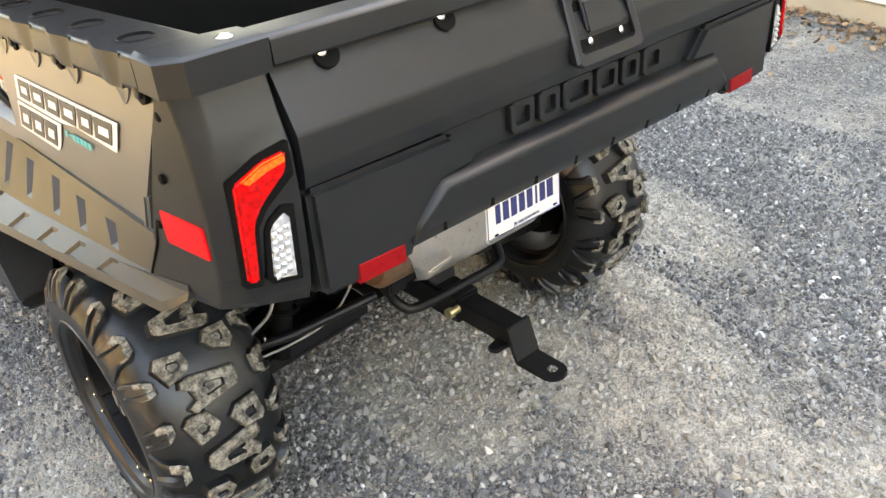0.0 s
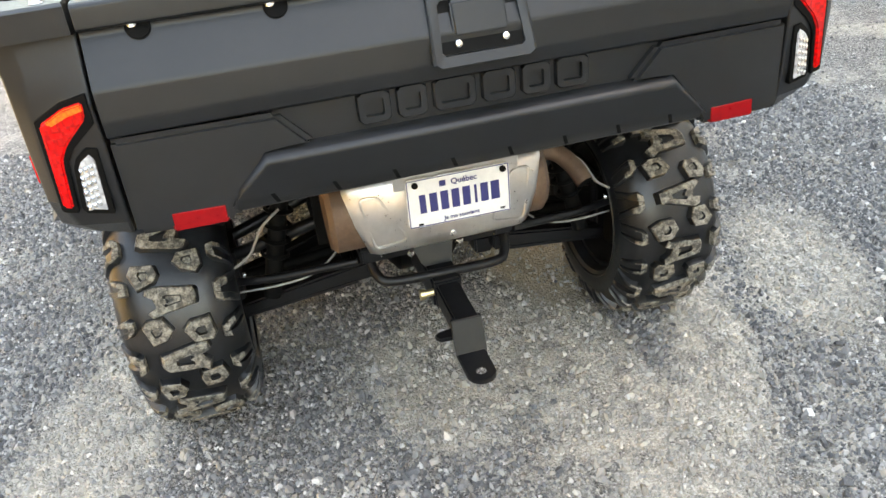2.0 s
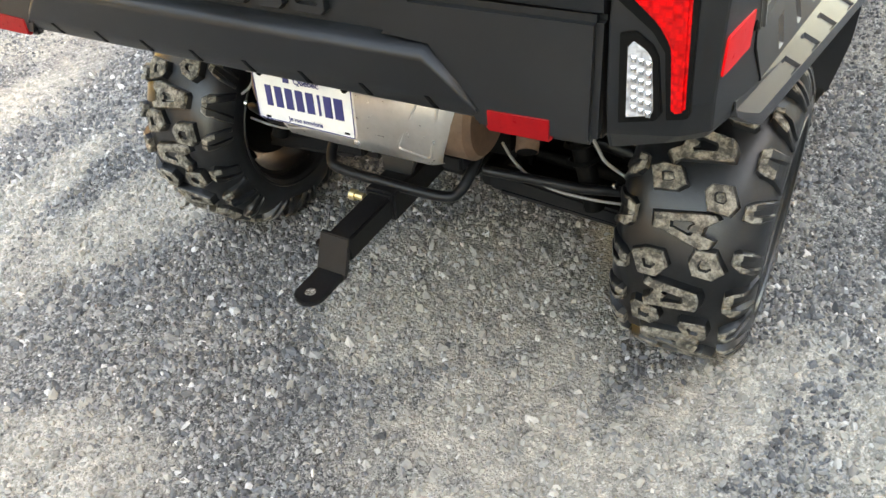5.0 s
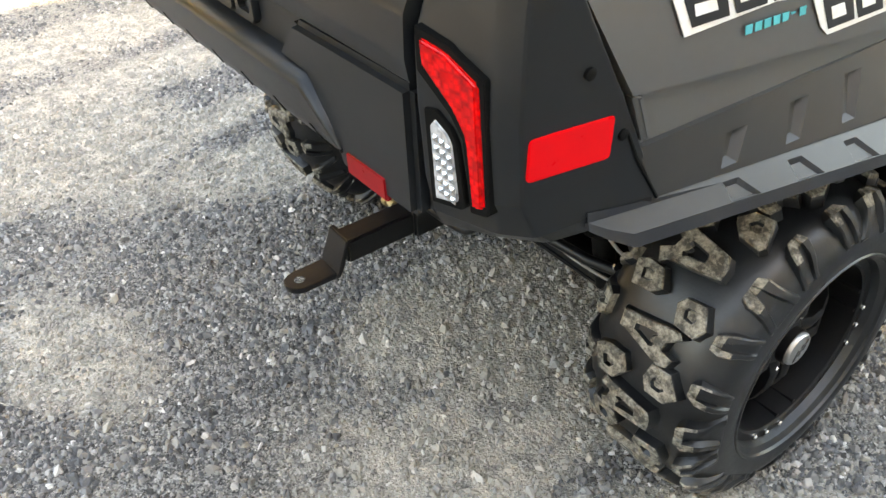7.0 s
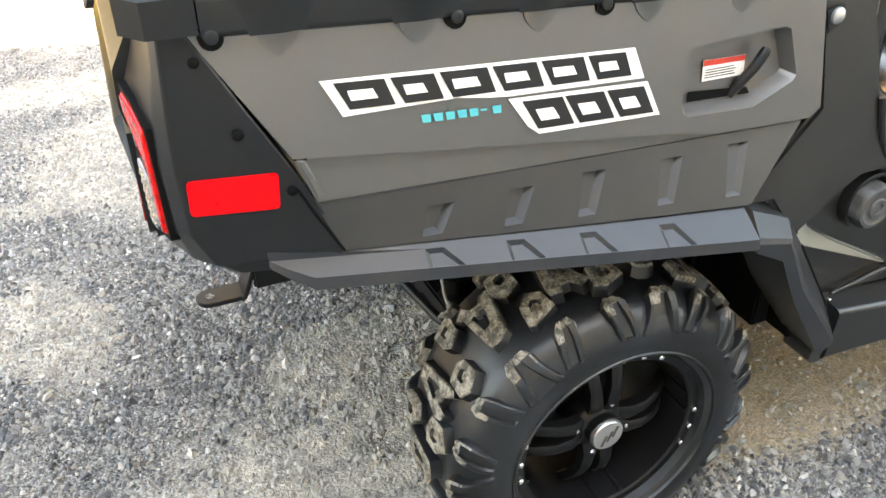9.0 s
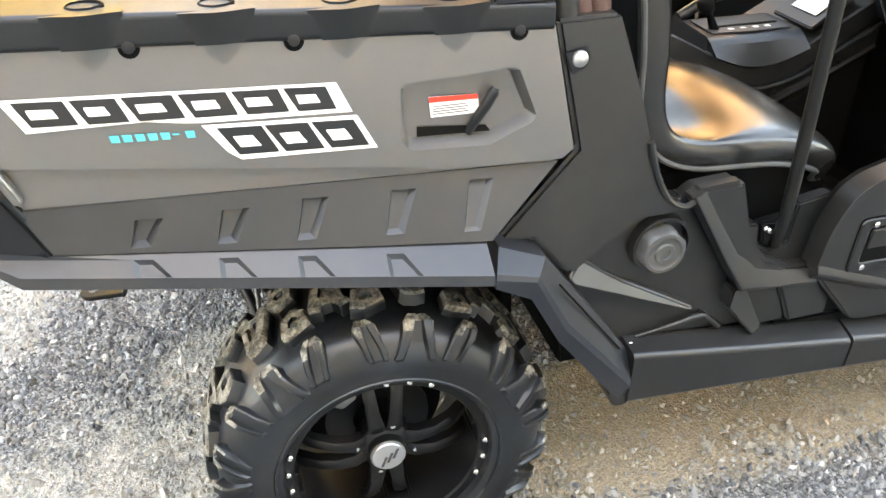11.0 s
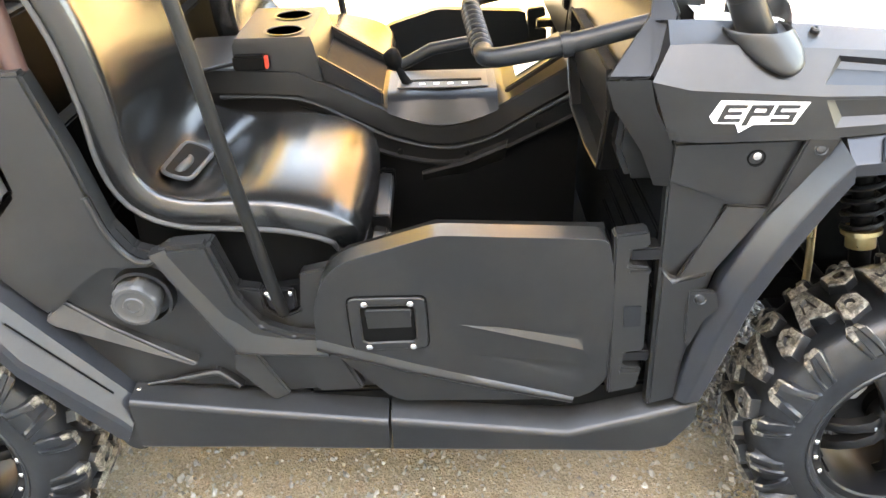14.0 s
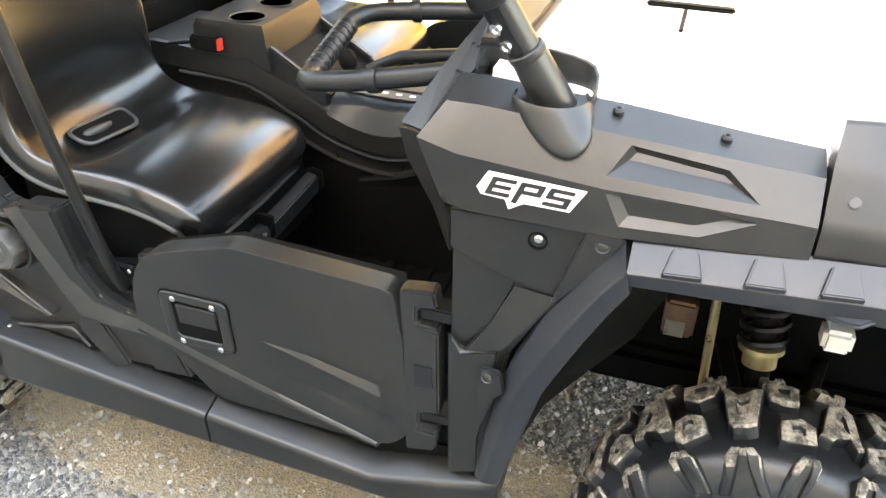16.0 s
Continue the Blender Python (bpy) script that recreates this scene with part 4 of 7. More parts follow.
    for z, yf, xs_, ys_, xc, yc, xr, yr in ((0.826, -0.470, .694, -0.600, .658, -0.632, .594, -0.668), (0.850, -0.470, .704, -0.625, .676, -0.652, .593, -0.678), (0.90, -0.484, .706, -0.648, .688, -0.666, .592, -0.686),
                                            (0.99, -0.530, .706, -0.652, .688, -0.668, .591, -0.690), (1.055, -0.566, .706, -0.650, .685, -0.664, .592, -0.690), (1.10, -0.590, .706, -0.648, .681, -0.654, .591, -0.672),
                                            (1.148, -0.616, .712, -0.645, .684, -0.650, .590, -0.655)):
        xf = {0.826: .731, 0.850: .731, 0.90: .7225, 0.99: .7225, 1.055: .721, 1.10: .720, 1.148: .716}[z]
        yf += 0.004
        rings.append([(s * xf, yf - 0.003, z), (s * (xs_ + 0.004), ys_, z), (s * xc, yc, z), (s * xr, yr, z), (s * xr, yr + 0.05, z), (s * (xs_ - 0.05), yf, z), (s * (xf - 0.002), yf, z)])
    loft(bm, [fillet(r, 0.006, 3) for r in rings])
    corner = part("corner_post", bm, PLASTIC, utv, "black moulded rear corner with tail lamp", 14)
    bm = B()
    loft(bm, [[(s * .727, -0.60, z - 0.0), (s * .727, -0.655, z), (s * .700, -0.680, z + 0.002), (s * .592, -0.678, z + 0.003), (s * .592, -0.61, z), (s * .65, -0.60, z)] for z in (1.150, 1.190)] +
         [[(s * .720, -0.60, 1.196), (s * .720, -0.650, 1.196), (s * .697, -0.672, 1.197), (s * .594, -0.670, 1.198), (s * .594, -0.61, 1.196), (s * .65, -0.60, 1.196)]])
    part("corner_cap", bm, PLASTIC, utv)
    bm = B()
    lathe(bm, [(-0.002, 0.011), (0.001, 0.011), (0.004, 0.007), (0.004, 0)], 14, (s * 0.63, -0.645, 1.197), (0, 0, 1))
    part("cap_bolt", bm, CHROME, corner)
    # lamp: dark channels sunk round a red L and a clear reversing lens
    def on_post(x, z, lift):
        return (s * x, -0.690 + (x - 0.597) * 0.206 - lift, z)
    red = [(0.605, 1.060), (0.637, 1.053), (0.676, 1.031), (0.683, 0.895), (0.668, 0.891), (0.661, 0.965), (0.658, 0.976), (0.645, 0.997), (0.608, 1.033)]
    clr = [(0.613, 0.970), (0.620, 0.979), (0.636, 0.968), (0.643, 0.957), (0.650, 0.892), (0.646, 0.886), (0.617, 0.881)]
    bm = B()
    prism(bm, [on_post(x, z, 0.0015) for x, z in ((0.598, 1.070), (0.639, 1.060), (0.682, 1.036), (0.688, 0.889), (0.684, 0.885), (0.663, 0.882), (0.654, 0.965), (0.639, 0.988), (0.598, 1.024))], (0, 0.02, 0), 0.001)
    lamp = part("tail_lamp", bm, BLACK, utv, "tail lamp with red L-shaped lens and clear reversing lens")
    bm = B()
    prism(bm, [on_post(x, z, 0.0015) for x, z in ((0.605, 0.985), (0.622, 0.988), (0.641, 0.972), (0.648, 0.958), (0.657, 0.889), (0.651, 0.880), (0.610, 0.874))], (0, 0.02, 0), 0.001)
    part("lamp_channel", bm, BLACK, lamp)
    bm = B()
    prism(bm, [on_post(x, z, 0.006) for x, z in red], (0, 0.02, 0), 0.0035, 3)
    part("red_lens", bm, RED, lamp, "glossy red lens")
    if s < 0:
        bm = B()
        prism(bm, [on_post(x, z, 0.0072) for x, z in ((0.608, 1.057), (0.637, 1.0505), (0.668, 1.033), (0.658, 1.026), (0.632, 1.038), (0.608, 1.045))], (0, 0.006, 0), 0.002)
        part("amber_lens", bm, AMBER, lamp, "amber strip of the lens")
    bm = B()
    prism(bm, [on_post(x, z, 0.004) for x, z in clr], (0, 0.02, 0), 0.0025, 3)
    part("clear_lens", bm, CLEAR, lamp, "clear reversing lens with bright facets")
    for r_i in range(6):
        for c_i in range(3):
            x, z = 0.6225 + 0.0082 * c_i + 0.0009 * r_i, 0.957 - 0.0122 * r_i - 0.003 * c_i
            bm = B()
            prism(bm, [on_post(x + du, z + dz, 0.0042) for du, dz in ((-0.0032, -0.004), (0.0032, -0.0045), (0.0032, 0.004), (-0.0032, 0.0045))], (0, -0.0022, 0), 0.0, shrink=0.4)
            part("lamp_facet", bm, CHROME, lamp)
    bm = B()
    prism(bm, fillet(side([(-0.643, 0.976, .7095), (-0.535, 0.971, .7180), (-0.538, 0.921, .7180), (-0.645, 0.928, .7085)], s), 0.006, 3), (s * 0.004, 0, 0), 0.001, 2)
    part("side_reflector", bm, REDFLAT, corner, "flat red side reflector")
    for y, z, x in ((-0.610, 1.118, .7150), (-0.576, 1.027, .7190), (-0.521, 0.943, .7200)):
        bm = B()
        bolt(bm, (s * x, y, z), (s, 0, 0), 0.007, 0.005)
        part("post_screw", bm, BLACK, corner)

    bm = B()
    tube(bm, [(s * .7205, -0.514, 0.943), (s * .7220, -0.496, 0.905), (s * .7315, -0.464, 0.846)], 0.0024, 6)
    part("post_seam", bm, BLACK, corner)
    # long fender flare over the rear wheel: sloping top with pockets, upright lip
    def on_top(y, v, d):
        f = max(0.0, (y + 0.52) / 0.697)
        xt, zt, xb, zb = .724 + .044 * f, 0.850 - 0.064 * f, .744 + .074 * f, 0.824 - 0.074 * f
        if y < -0.51:
            k = min(1.0, (-0.51 - y) / 0.06)
            xt, zt = xt - 0.004 * k, zt + 0.012 * k
            xb, zb = xb + (xt - 0.002 - xb) * k, zb + (zt - 0.008 - zb) * k
        return Vector((s * (xt + (xb - xt) * v), y, zt + (zb - zt) * v)) + Vector((-s * 0.4, 0, -0.9)) * d
    pk = []
    for y in (-0.356, -0.236, -0.121, 0.013):
        o_ = [(y, 0.30), (y + 0.028, 0.30), (y + 0.052, 0.975), (y, 0.975)]
        f_ = [(y + 0.007, 0.42), (y + 0.025, 0.42), (y + 0.046, 0.96), (y + 0.007, 0.96)]
        pk.append((o_, f_, 0.0052))
    bm = B()
    line = [-0.562, -0.54, -0.51, -0.30, -0.10, 0.177]
    pocketed(bm, [(y, 0.0) for y in line] + [(y, 1.0) for y in line[::-1]], pk, on_top, 0.004)
    flare = part("fender_flare", bm, FLARE, utv, "dark grey moulded fender flare over the rear wheel", 20)
    bm = B()
    loft(bm, [[on_top(y, 1.0, 0.0), on_top(y, 1.0, 0.0) + Vector((s * 0.004, 0, -0.017 * min(1, (y + 0.63) / 0.12))), on_top(y, 1.0, 0.0) + Vector((-s * 0.012, 0, -0.019 * min(1, (y + 0.63) / 0.12))), on_top(y, 1.0, 0.006) + Vector((-s * 0.012, 0, 0))] for y in line])
    loft(bm, [[on_top(y, 0.0, 0.0), on_top(y, 0.0, 0.0) + Vector((-s * 0.07, 0, 0.002)), on_top(y, 0.0, 0.0) + Vector((-s * 0.07, 0, -0.01)), on_top(y, 0.0, 0.012)] for y in line])
    part("flare_lip", bm, FLARE, flare, "", 20)
    # front leg of the flare, down to the sill
    bm = B()
    top = [(0.198, 0.772, .770), (0.280, 0.740, .772), (0.340, 0.660, .768), (0.462, 0.492, .752), (0.474, 0.468, .752)]
    edge_ = [(0.180, 0.738, .815), (0.250, 0.722, .815), (0.308, 0.612, .815), (0.448, 0.446, .792), (0.460, 0.428, .790)]
    low = [(0.180, 0.722, .815), (0.242, 0.690, .815), (0.296, 0.590, .812), (0.430, 0.410, .786), (0.444, 0.398, .782)]
    inner = [(0.180, 0.700, .70), (0.252, 0.668, .70), (0.302, 0.580, .70), (0.432, 0.410, .70), (0.446, 0.398, .70)]
    loft(bm, [side([t, (0.16 * t[0] + 0.84 * e[0], 0.16 * t[1] + 0.84 * e[1] + 0.004, 0.16 * t[2] + 0.84 * e[2] + 0.003), e, l, i, (t[0], t[1], .70)], s) for t, e, l, i in zip(top, edge_, low, inner)])
    part("flare_leg", bm, FLARE, utv, "faceted lower leg of the fender flare", 14)
    # thin black line for the shade in the leg's groove
    bm = B()
    tube(bm, [(s * (.787 - .0027 * k), 0.345 + 0.0155 * k, 0.6345 - 0.0205 * k) for k in range(-3, 7)], 0.0020, 6)
    part("flare_groove", bm, BLACK, utv)
    bm = B()
    prism(bm, fillet(side([(0.424, 0.412, .778), (0.448, 0.436, .780), (0.478, 0.452, .774), (0.482, 0.374, .770), (0.458, 0.358, .766), (0.436, 0.372, .770)], s), 0.014, 4), (-s * 0.07, 0, 0), 0.004)
    part("sill_foot", bm, PLASTIC_CAB, utv, "dark rounded foot of the sill")
    # dark backing added behind the flank, to keep its gaps in shade
    bm = B()
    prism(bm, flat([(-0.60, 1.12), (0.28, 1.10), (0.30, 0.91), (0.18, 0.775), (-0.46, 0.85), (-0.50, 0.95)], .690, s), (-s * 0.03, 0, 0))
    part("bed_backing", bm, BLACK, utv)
    # inner wheel arch
    bm = B()
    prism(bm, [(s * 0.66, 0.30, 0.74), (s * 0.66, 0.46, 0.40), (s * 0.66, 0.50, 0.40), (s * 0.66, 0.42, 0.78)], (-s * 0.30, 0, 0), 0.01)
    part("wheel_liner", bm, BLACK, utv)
    # the bed sits a little higher on its left springs
    if s < 0:
        for ob in utv.children:
            if ob not in before:
                ob.location.z += 0.007
    before = set(utv.children)

# bed tub
bm = B()
box(bm, (-0.63, -0.62, 0.90), (0.63, 0.30, 0.93), 0.006)
box(bm, (-0.66, 0.27, 0.90), (0.66, 0.30, 1.15), 0.006)
tub = part("cargo_tub", bm, BLACK, utv, "black plastic cargo tub")
bm = B()
for i in range(9):
    x = -0.52 + 0.13 * i
    box(bm, (x - 0.03, -0.6, 0.925), (x + 0.03, 0.26, 0.936), 0.004)
part("tub_ribs", bm, BLACK, tub)
bm = B()
prism(bm, [(0.40, -0.02, 0.934), (0.60, -0.02, 0.934), (0.60, 0.22, 0.934), (0.40, 0.22, 0.934)], (0, 0, 0.19), 0.012)
part("toolbox", bm, PLASTIC, tub, "black storage box in the bed")
# rail mounts with bright posts
for s in (1, -1):
    bm = B()
    box(bm, (s * 0.685 - 0.040, 0.195, rail_top(0.24) - 0.004), (s * 0.685 + 0.040, 0.285, rail_top(0.24) + 0.022), 0.005)
    mount = part("post_mount", bm, PLASTIC, utv, "black post mount bolted on the rail")
    bm = B()
    tube(bm, [(s * 0.690, 0.255, rail_top(0.24) + 0.01), (s * 0.690, 0.275, 1.45)], 0.017, 16)
    part("post", bm, CHROME, mount, "bright steel post")
    for y in (0.208, 0.272):
        bm = B()
        bolt(bm, (s * 0.712, y, rail_top(0.24) + 0.022), (0, 0, 1), 0.007, 0.006)
        part("mount_bolt", bm, CHROME, mount)

# ---- tailgate ----
bm = B()
prof = [(-0.655, 0.834), (-0.670, 0.836), (-0.676, 0.93), (-0.676, 1.0), (-0.692, 1.004), (-0.697, 1.030), (-0.695, 1.078), (-0.655, 1.150), (-0.655, 1.158), (-0.672, 1.162), (-0.670, 1.196), (-0.660, 1.200), (-0.61, 1.200), (-0.605, 1.19), (-0.62, 1.0), (-0.62, 0.834)]
prof = fillet([(y, z) for y, z in prof], 0.005, 3)
loft(bm, [[(x, y, z) for y, z in prof] for x in (-0.586, -0.3, 0.3, 0.586)])
bmesh.ops.recalc_face_normals(bm, faces=bm.faces)
tailgate = part("tailgate", bm, PLASTIC, utv, "black moulded tailgate with embossed name blocks", 14)
for s in (1, -1):
    bm = B()
    prism(bm, [(s * x, -0.696, z) for x, z in ((0.333, 0.998), (0.586, 1.001), (0.586, 0.836), (0.425, 0.830), (0.405, 0.872), (0.358, 0.930), (0.276, 0.936))], (0, 0.03, 0), 0.009, 4)
    part("raised_panel", bm, PLASTIC, tailgate)
    bm = B()
    prism(bm, [(s * x, -0.6985, z) for x, z in ((0.440, 0.864), (0.529, 0.867), (0.530, 0.833), (0.441, 0.832))], (0, 0.012, 0), 0.003, 3)
    part("reflector", bm, REDDARK, tailgate, "red rectangular rear reflector")
    for x, z in ((0.503, 1.154), (0.300, 1.153)):
        bm = B()
        ax = (0, -0.874, 0.486)
        lathe(bm, [(-0.02, 0.019), (0.001, 0.019), (0.002, 0.0175), (0.0013, 0.0165), (0.0013, 0)], 20, (s * x, -0.657, z), ax)
        part("screw_hole", bm, BLACK, tailgate)
        bm = B()
        bolt(bm, (s * x - 0.008, -0.656, z + 0.005), ax, 0.0075, 0.005)
        part("gate_screw", bm, CHROME, tailgate)
# bumper bar with slanted ends
bm = B()
rings = []
for x, k in ((-0.430, 0.0), (-0.412, 0.35), (-0.362, 1.0), (-0.1, 1.0), (0.1, 1.0), (0.360, 1.0), (0.408, 0.35), (0.430, 0.0)):
    zt = 0.862 + 0.074 * k
    yo = -0.696 - 0.014 * k
    rings.append(fillet([(x, -0.66, zt + 0.003), (x, -0.694, zt + 0.002), (x, yo - 0.003, zt - 0.008), (x, -0.698, 0.862), (x, -0.684, 0.838), (x, -0.66, 0.838)], 0.009, 3))
loft(bm, rings)
bar = part("bumper_bar", bm, PLASTIC, tailgate, "raised bumper bar across the gate", 50)
for i in range(8):
    x = -0.36 + 0.103 * i
    bm = B()
    prism(bm, [(x, -0.691, 0.846), (x + 0.007, -0.691, 0.846), (x - 0.001, -0.700, 0.866), (x - 0.008, -0.700, 0.866)], (0, 0.004, 0.001))
    part("bar_slit", bm, BLACK, bar)
# embossed name as six plain blocks
x0 = -0.203
for w in (0.062, 0.058, 0.080, 0.066, 0.058, 0.066):
    bm = B()
    o = [(x0, 0.956), (x0 + 0.008, 0.948), (x0 + w - 0.014, 0.948), (x0 + w - 0.006, 0.956), (x0 + w - 0.006, 0.996), (x0 + w - 0.014, 1.003), (x0 + 0.008, 1.003), (x0, 0.996)]
    i_ = [(x0 + 0.012, 0.964), (x0 + 0.015, 0.961), (x0 + w - 0.021, 0.961), (x0 + w - 0.018, 0.964), (x0 + w - 0.018, 0.987), (x0 + w - 0.021, 0.990), (x0 + 0.015, 0.990), (x0 + 0.012, 0.987)]
    loft(bm, [[(x, -0.672, z) for x, z in o], [(x, -0.684, z) for x, z in o], [(x * 0.93 + (x0 + w / 2) * 0.07, -0.687, z * 0.93 + 0.9775 * 0.07) for x, z in o],
              [(x, -0.687, z) for x, z in i_], [(x, -0.6765, z) for x, z in i_]], caps=False)
    part("embossed_block", bm, PLASTIC, tailgate)
    x0 += w + 0.0045
# latch in the middle of the gate
bm = B()
slope = lambda z: -0.708 + (z - 1.03) * 0.39
o = [(-0.076, 1.034), (-0.066, 1.027), (0.090, 1.027), (0.100, 1.034), (0.094, 1.13), (0.084, 1.14), (-0.060, 1.14), (-0.070, 1.13)]
i_ = [(-0.058, 1.050), (-0.052, 1.045), (0.076, 1.045), (0.082, 1.050), (0.078, 1.12), (0.072, 1.126), (-0.048, 1.126), (-0.054, 1.12)]
loft(bm, [[(x, slope(max(z, 1.03)) + 0.004, z) for x, z in o], [(x, slope(max(z, 1.03)) - 0.008, z) for x, z in o], [(x * 0.95 + 0.0006, slope(max(z, 1.03)) - 0.011, z * 0.95 + 1.076 * 0.05) for x, z in o],
          [(x, slope(z) - 0.009, z) for x, z in i_], [(x, slope(z) + 0.008, z) for x, z in i_]], caps=False)
latch = part("gate_latch", bm, PLASTIC, tailgate, "black recessed tailgate latch", 25)
bm = B()
prism(bm, [(x, slope(z) - 0.001, z) for x, z in i_], (0, 0.01, 0))
part("latch_pan", bm, BLACK, latch)
bm = B()
prism(bm, [(-0.034, slope(1.07) - 0.012, 1.072), (0.058, slope(1.07) - 0.012, 1.072), (0.058, slope(1.12) - 0.012, 1.124), (-0.034, slope(1.12) - 0.012, 1.124)], (0, 0.014, 0.004), 0.004, 3)
part("latch_paddle", bm, PLASTIC, latch)
for x in (-0.028, 0.052):
    bm = B()
    bolt(bm, (x, slope(1.060) - 0.004, 1.060), (0, -1, 0.3), 0.006, 0.004)
    part("latch_screw", bm, CHROME, latch)

# ---- plate, muffler, hitch, underbody ----
bm = B()
PZ = lambda x, z: (x - 0.004, -0.524 - (0.754 - z) * 0.04, z)
prism(bm, [PZ(-0.106, 0.652), PZ(0.100, 0.649), PZ(0.106, 0.655), PZ(0.108, 0.750), PZ(0.102, 0.756), PZ(-0.104, 0.758), PZ(-0.109, 0.752), PZ(-0.111, 0.658)], (0, 0.002, 0), 0.0006, 1)
plate = part("licence_plate", bm, WHITE, utv, "white metal licence plate with blue lettering drawn as bars")
for a, e in ((-0.084, -0.071), (-0.063, -0.047), (-0.040, -0.024), (-0.017, -0.001), (0.006, 0.022), (0.031, 0.036), (0.044, 0.060), (0.066, 0.084)):
    bm = B()
    prism(bm, [PZ(a, 0.682), PZ(e, 0.682), PZ(e, 0.722), PZ(a, 0.722)], (0, -0.0012, 0))
    part("number_bar", bm, BLUEINK, plate)
bm = B()
q = [PZ(-0.108, 0.655), PZ(0.103, 0.652), PZ(0.105, 0.7535), PZ(-0.106, 0.755)]
for a, e in zip(q, q[1:] + q[:1]):
    tube(bm, [Vector(a) + Vector((0, -0.0015, 0)), Vector(e) + Vector((0, -0.0015, 0))], 0.0009, 6)
prism(bm, [PZ(-0.040, 0.733), PZ(-0.027, 0.733), PZ(-0.027, 0.745), PZ(-0.040, 0.745)], (0, -0.001, 0))
part("plate_rim", bm, BLUEINK, plate)


def words(text, size, at, mat, parent, name, rot=(90, 0, 0)):
    cu = bpy.data.curves.new(name, "FONT")
    cu.body, cu.size, cu.extrude, cu.offset = text, size, 0.0003, size * 0.012
    cu.align_x = "CENTER"
    ob = new(name, cu)
    dg = bpy.context.evaluated_depsgraph_get()
    me = bpy.data.meshes.new_from_object(ob.evaluated_get(dg))
    bpy.data.objects.remove(ob)
    me.materials.clear()
    me.materials.append(mat)
    t = new(name, me)
    t.parent = parent
    t.matrix_basis = pose(*at, *rot)
    return t


words("Québec", 0.017, (0.007, -0.5265, 0.734), BLUEINK, plate, "plate_word")
words("Je me souviens", 0.0125, (-0.004, -0.531, 0.6605), BLUEINK, plate, "plate_motto")
for x, z in ((-0.094, 0.745), (0.089, 0.744)):
    bm = B()
    bolt(bm, (x, -0.526, z), (0, -1, 0), 0.0068, 0.004)
    part("plate_bolt", bm, BLACK, plate)
for x in (-0.090, 0.084):
    bm = B()
    box(bm, (x - 0.005, -0.5305, 0.6575), (x + 0.005, -0.529, 0.661))
    part("plate_slot", bm, BLACK, plate)
bm = B()
box(bm, (-0.135, -0.519, 0.735), (0.125, -0.512, 0.765), 0.002)
for x in (-0.11, 0.10):
    box(bm, (x - 0.012, -0.514, 0.738), (x + 0.012, -0.33, 0.744), 0.001)
part("plate_bracket", bm, STEEL, utv, "steel plate bracket")

# muffler: can, bright heat shield in front of it, tail pipe
bm = B()
lathe(bm, [(-0.255, 0.0), (-0.255, 0.080), (-0.243, 0.092), (0.243, 0.092), (0.255, 0.080), (0.255, 0.0)], 32, (-0.008, -0.300, 0.612), (1, 0, 0))
can = part("muffler", bm, RUST, utv, "rusty muffler can behind a bright heat shield")
bm = B()
rings = []
for y, z, w in ((-0.330, 0.730, 0.226), (-0.372, 0.718, 0.227), (-0.392, 0.688, 0.226), (-0.404, 0.615, 0.210), (-0.402, 0.560, 0.192), (-0.395, 0.535, 0.184), (-0.372, 0.520, 0.176)):
    rings.append([(-w, y + 0.012, z), (-w + 0.016, y, z), (0.0, y - 0.001, z), (w - 0.016, y, z), (w, y + 0.012, z), (w, y + 0.015, z), (0, y + 0.003, z), (-w, y + 0.015, z)])
loft(bm, rings)
shield = part("heat_shield", bm, STEEL, can, "brushed bright heat shield", 50)
for s in (1, -1):
    bm = B()
    pts = fillet([(s * x, -0.5035 + (0.66 - z) * (-0.09 if z < 0.66 else -0.12) * (1 if z < 0.66 else 1), z) for x, z in ((0.194, 0.676), (0.152, 0.674), (0.098, 0.562), (0.172, 0.552))], 0.014, 4)
    pts = [(p.x, -0.4050 + max(0.0, p.z - 0.615) * 0.17 + max(0.0, 0.615 - p.z) * 0.05, p.z) for p in pts]
    tube(bm, pts + pts[:1], 0.0032, 6)
    part("shield_bead", bm, STEEL, shield)
for x in (-0.055, 0.0, 0.055):
    bm = B()
    prism(bm, [(x - 0.010, -0.4025, 0.572), (x + 0.010, -0.4025, 0.572), (x + 0.016, -0.4035, 0.582), (x - 0.016, -0.4035, 0.582)], (0, 0.006, 0))
    part("shield_slot", bm, BLACK, shield)
bm = B()
bolt(bm, (0.005, -0.401, 0.553), (0, -1, -0.2), 0.008, 0.005)
part("shield_bolt", bm, CHROME, shield)
bm = B()
tube(bm, glide([(0.20, -0.285, 0.652), (0.262, -0.280, 0.650), (0.305, -0.285, 0.640), (0.334, -0.318, 0.612), (0.347, -0.352, 0.582)], 5), 0.0215, 16)
part("tail_pipe", bm, RUST, can, "brown heat-stained tail pipe")
# flat black disc for the shade inside the pipe
bm = B()
lathe(bm, [(-0.0, 0.0195), (0.0, 0.0)], 16, (0.3474, -0.3528, 0.5814), (0.29, -0.72, -0.63))
part("pipe_mouth", bm, BLACK, can)

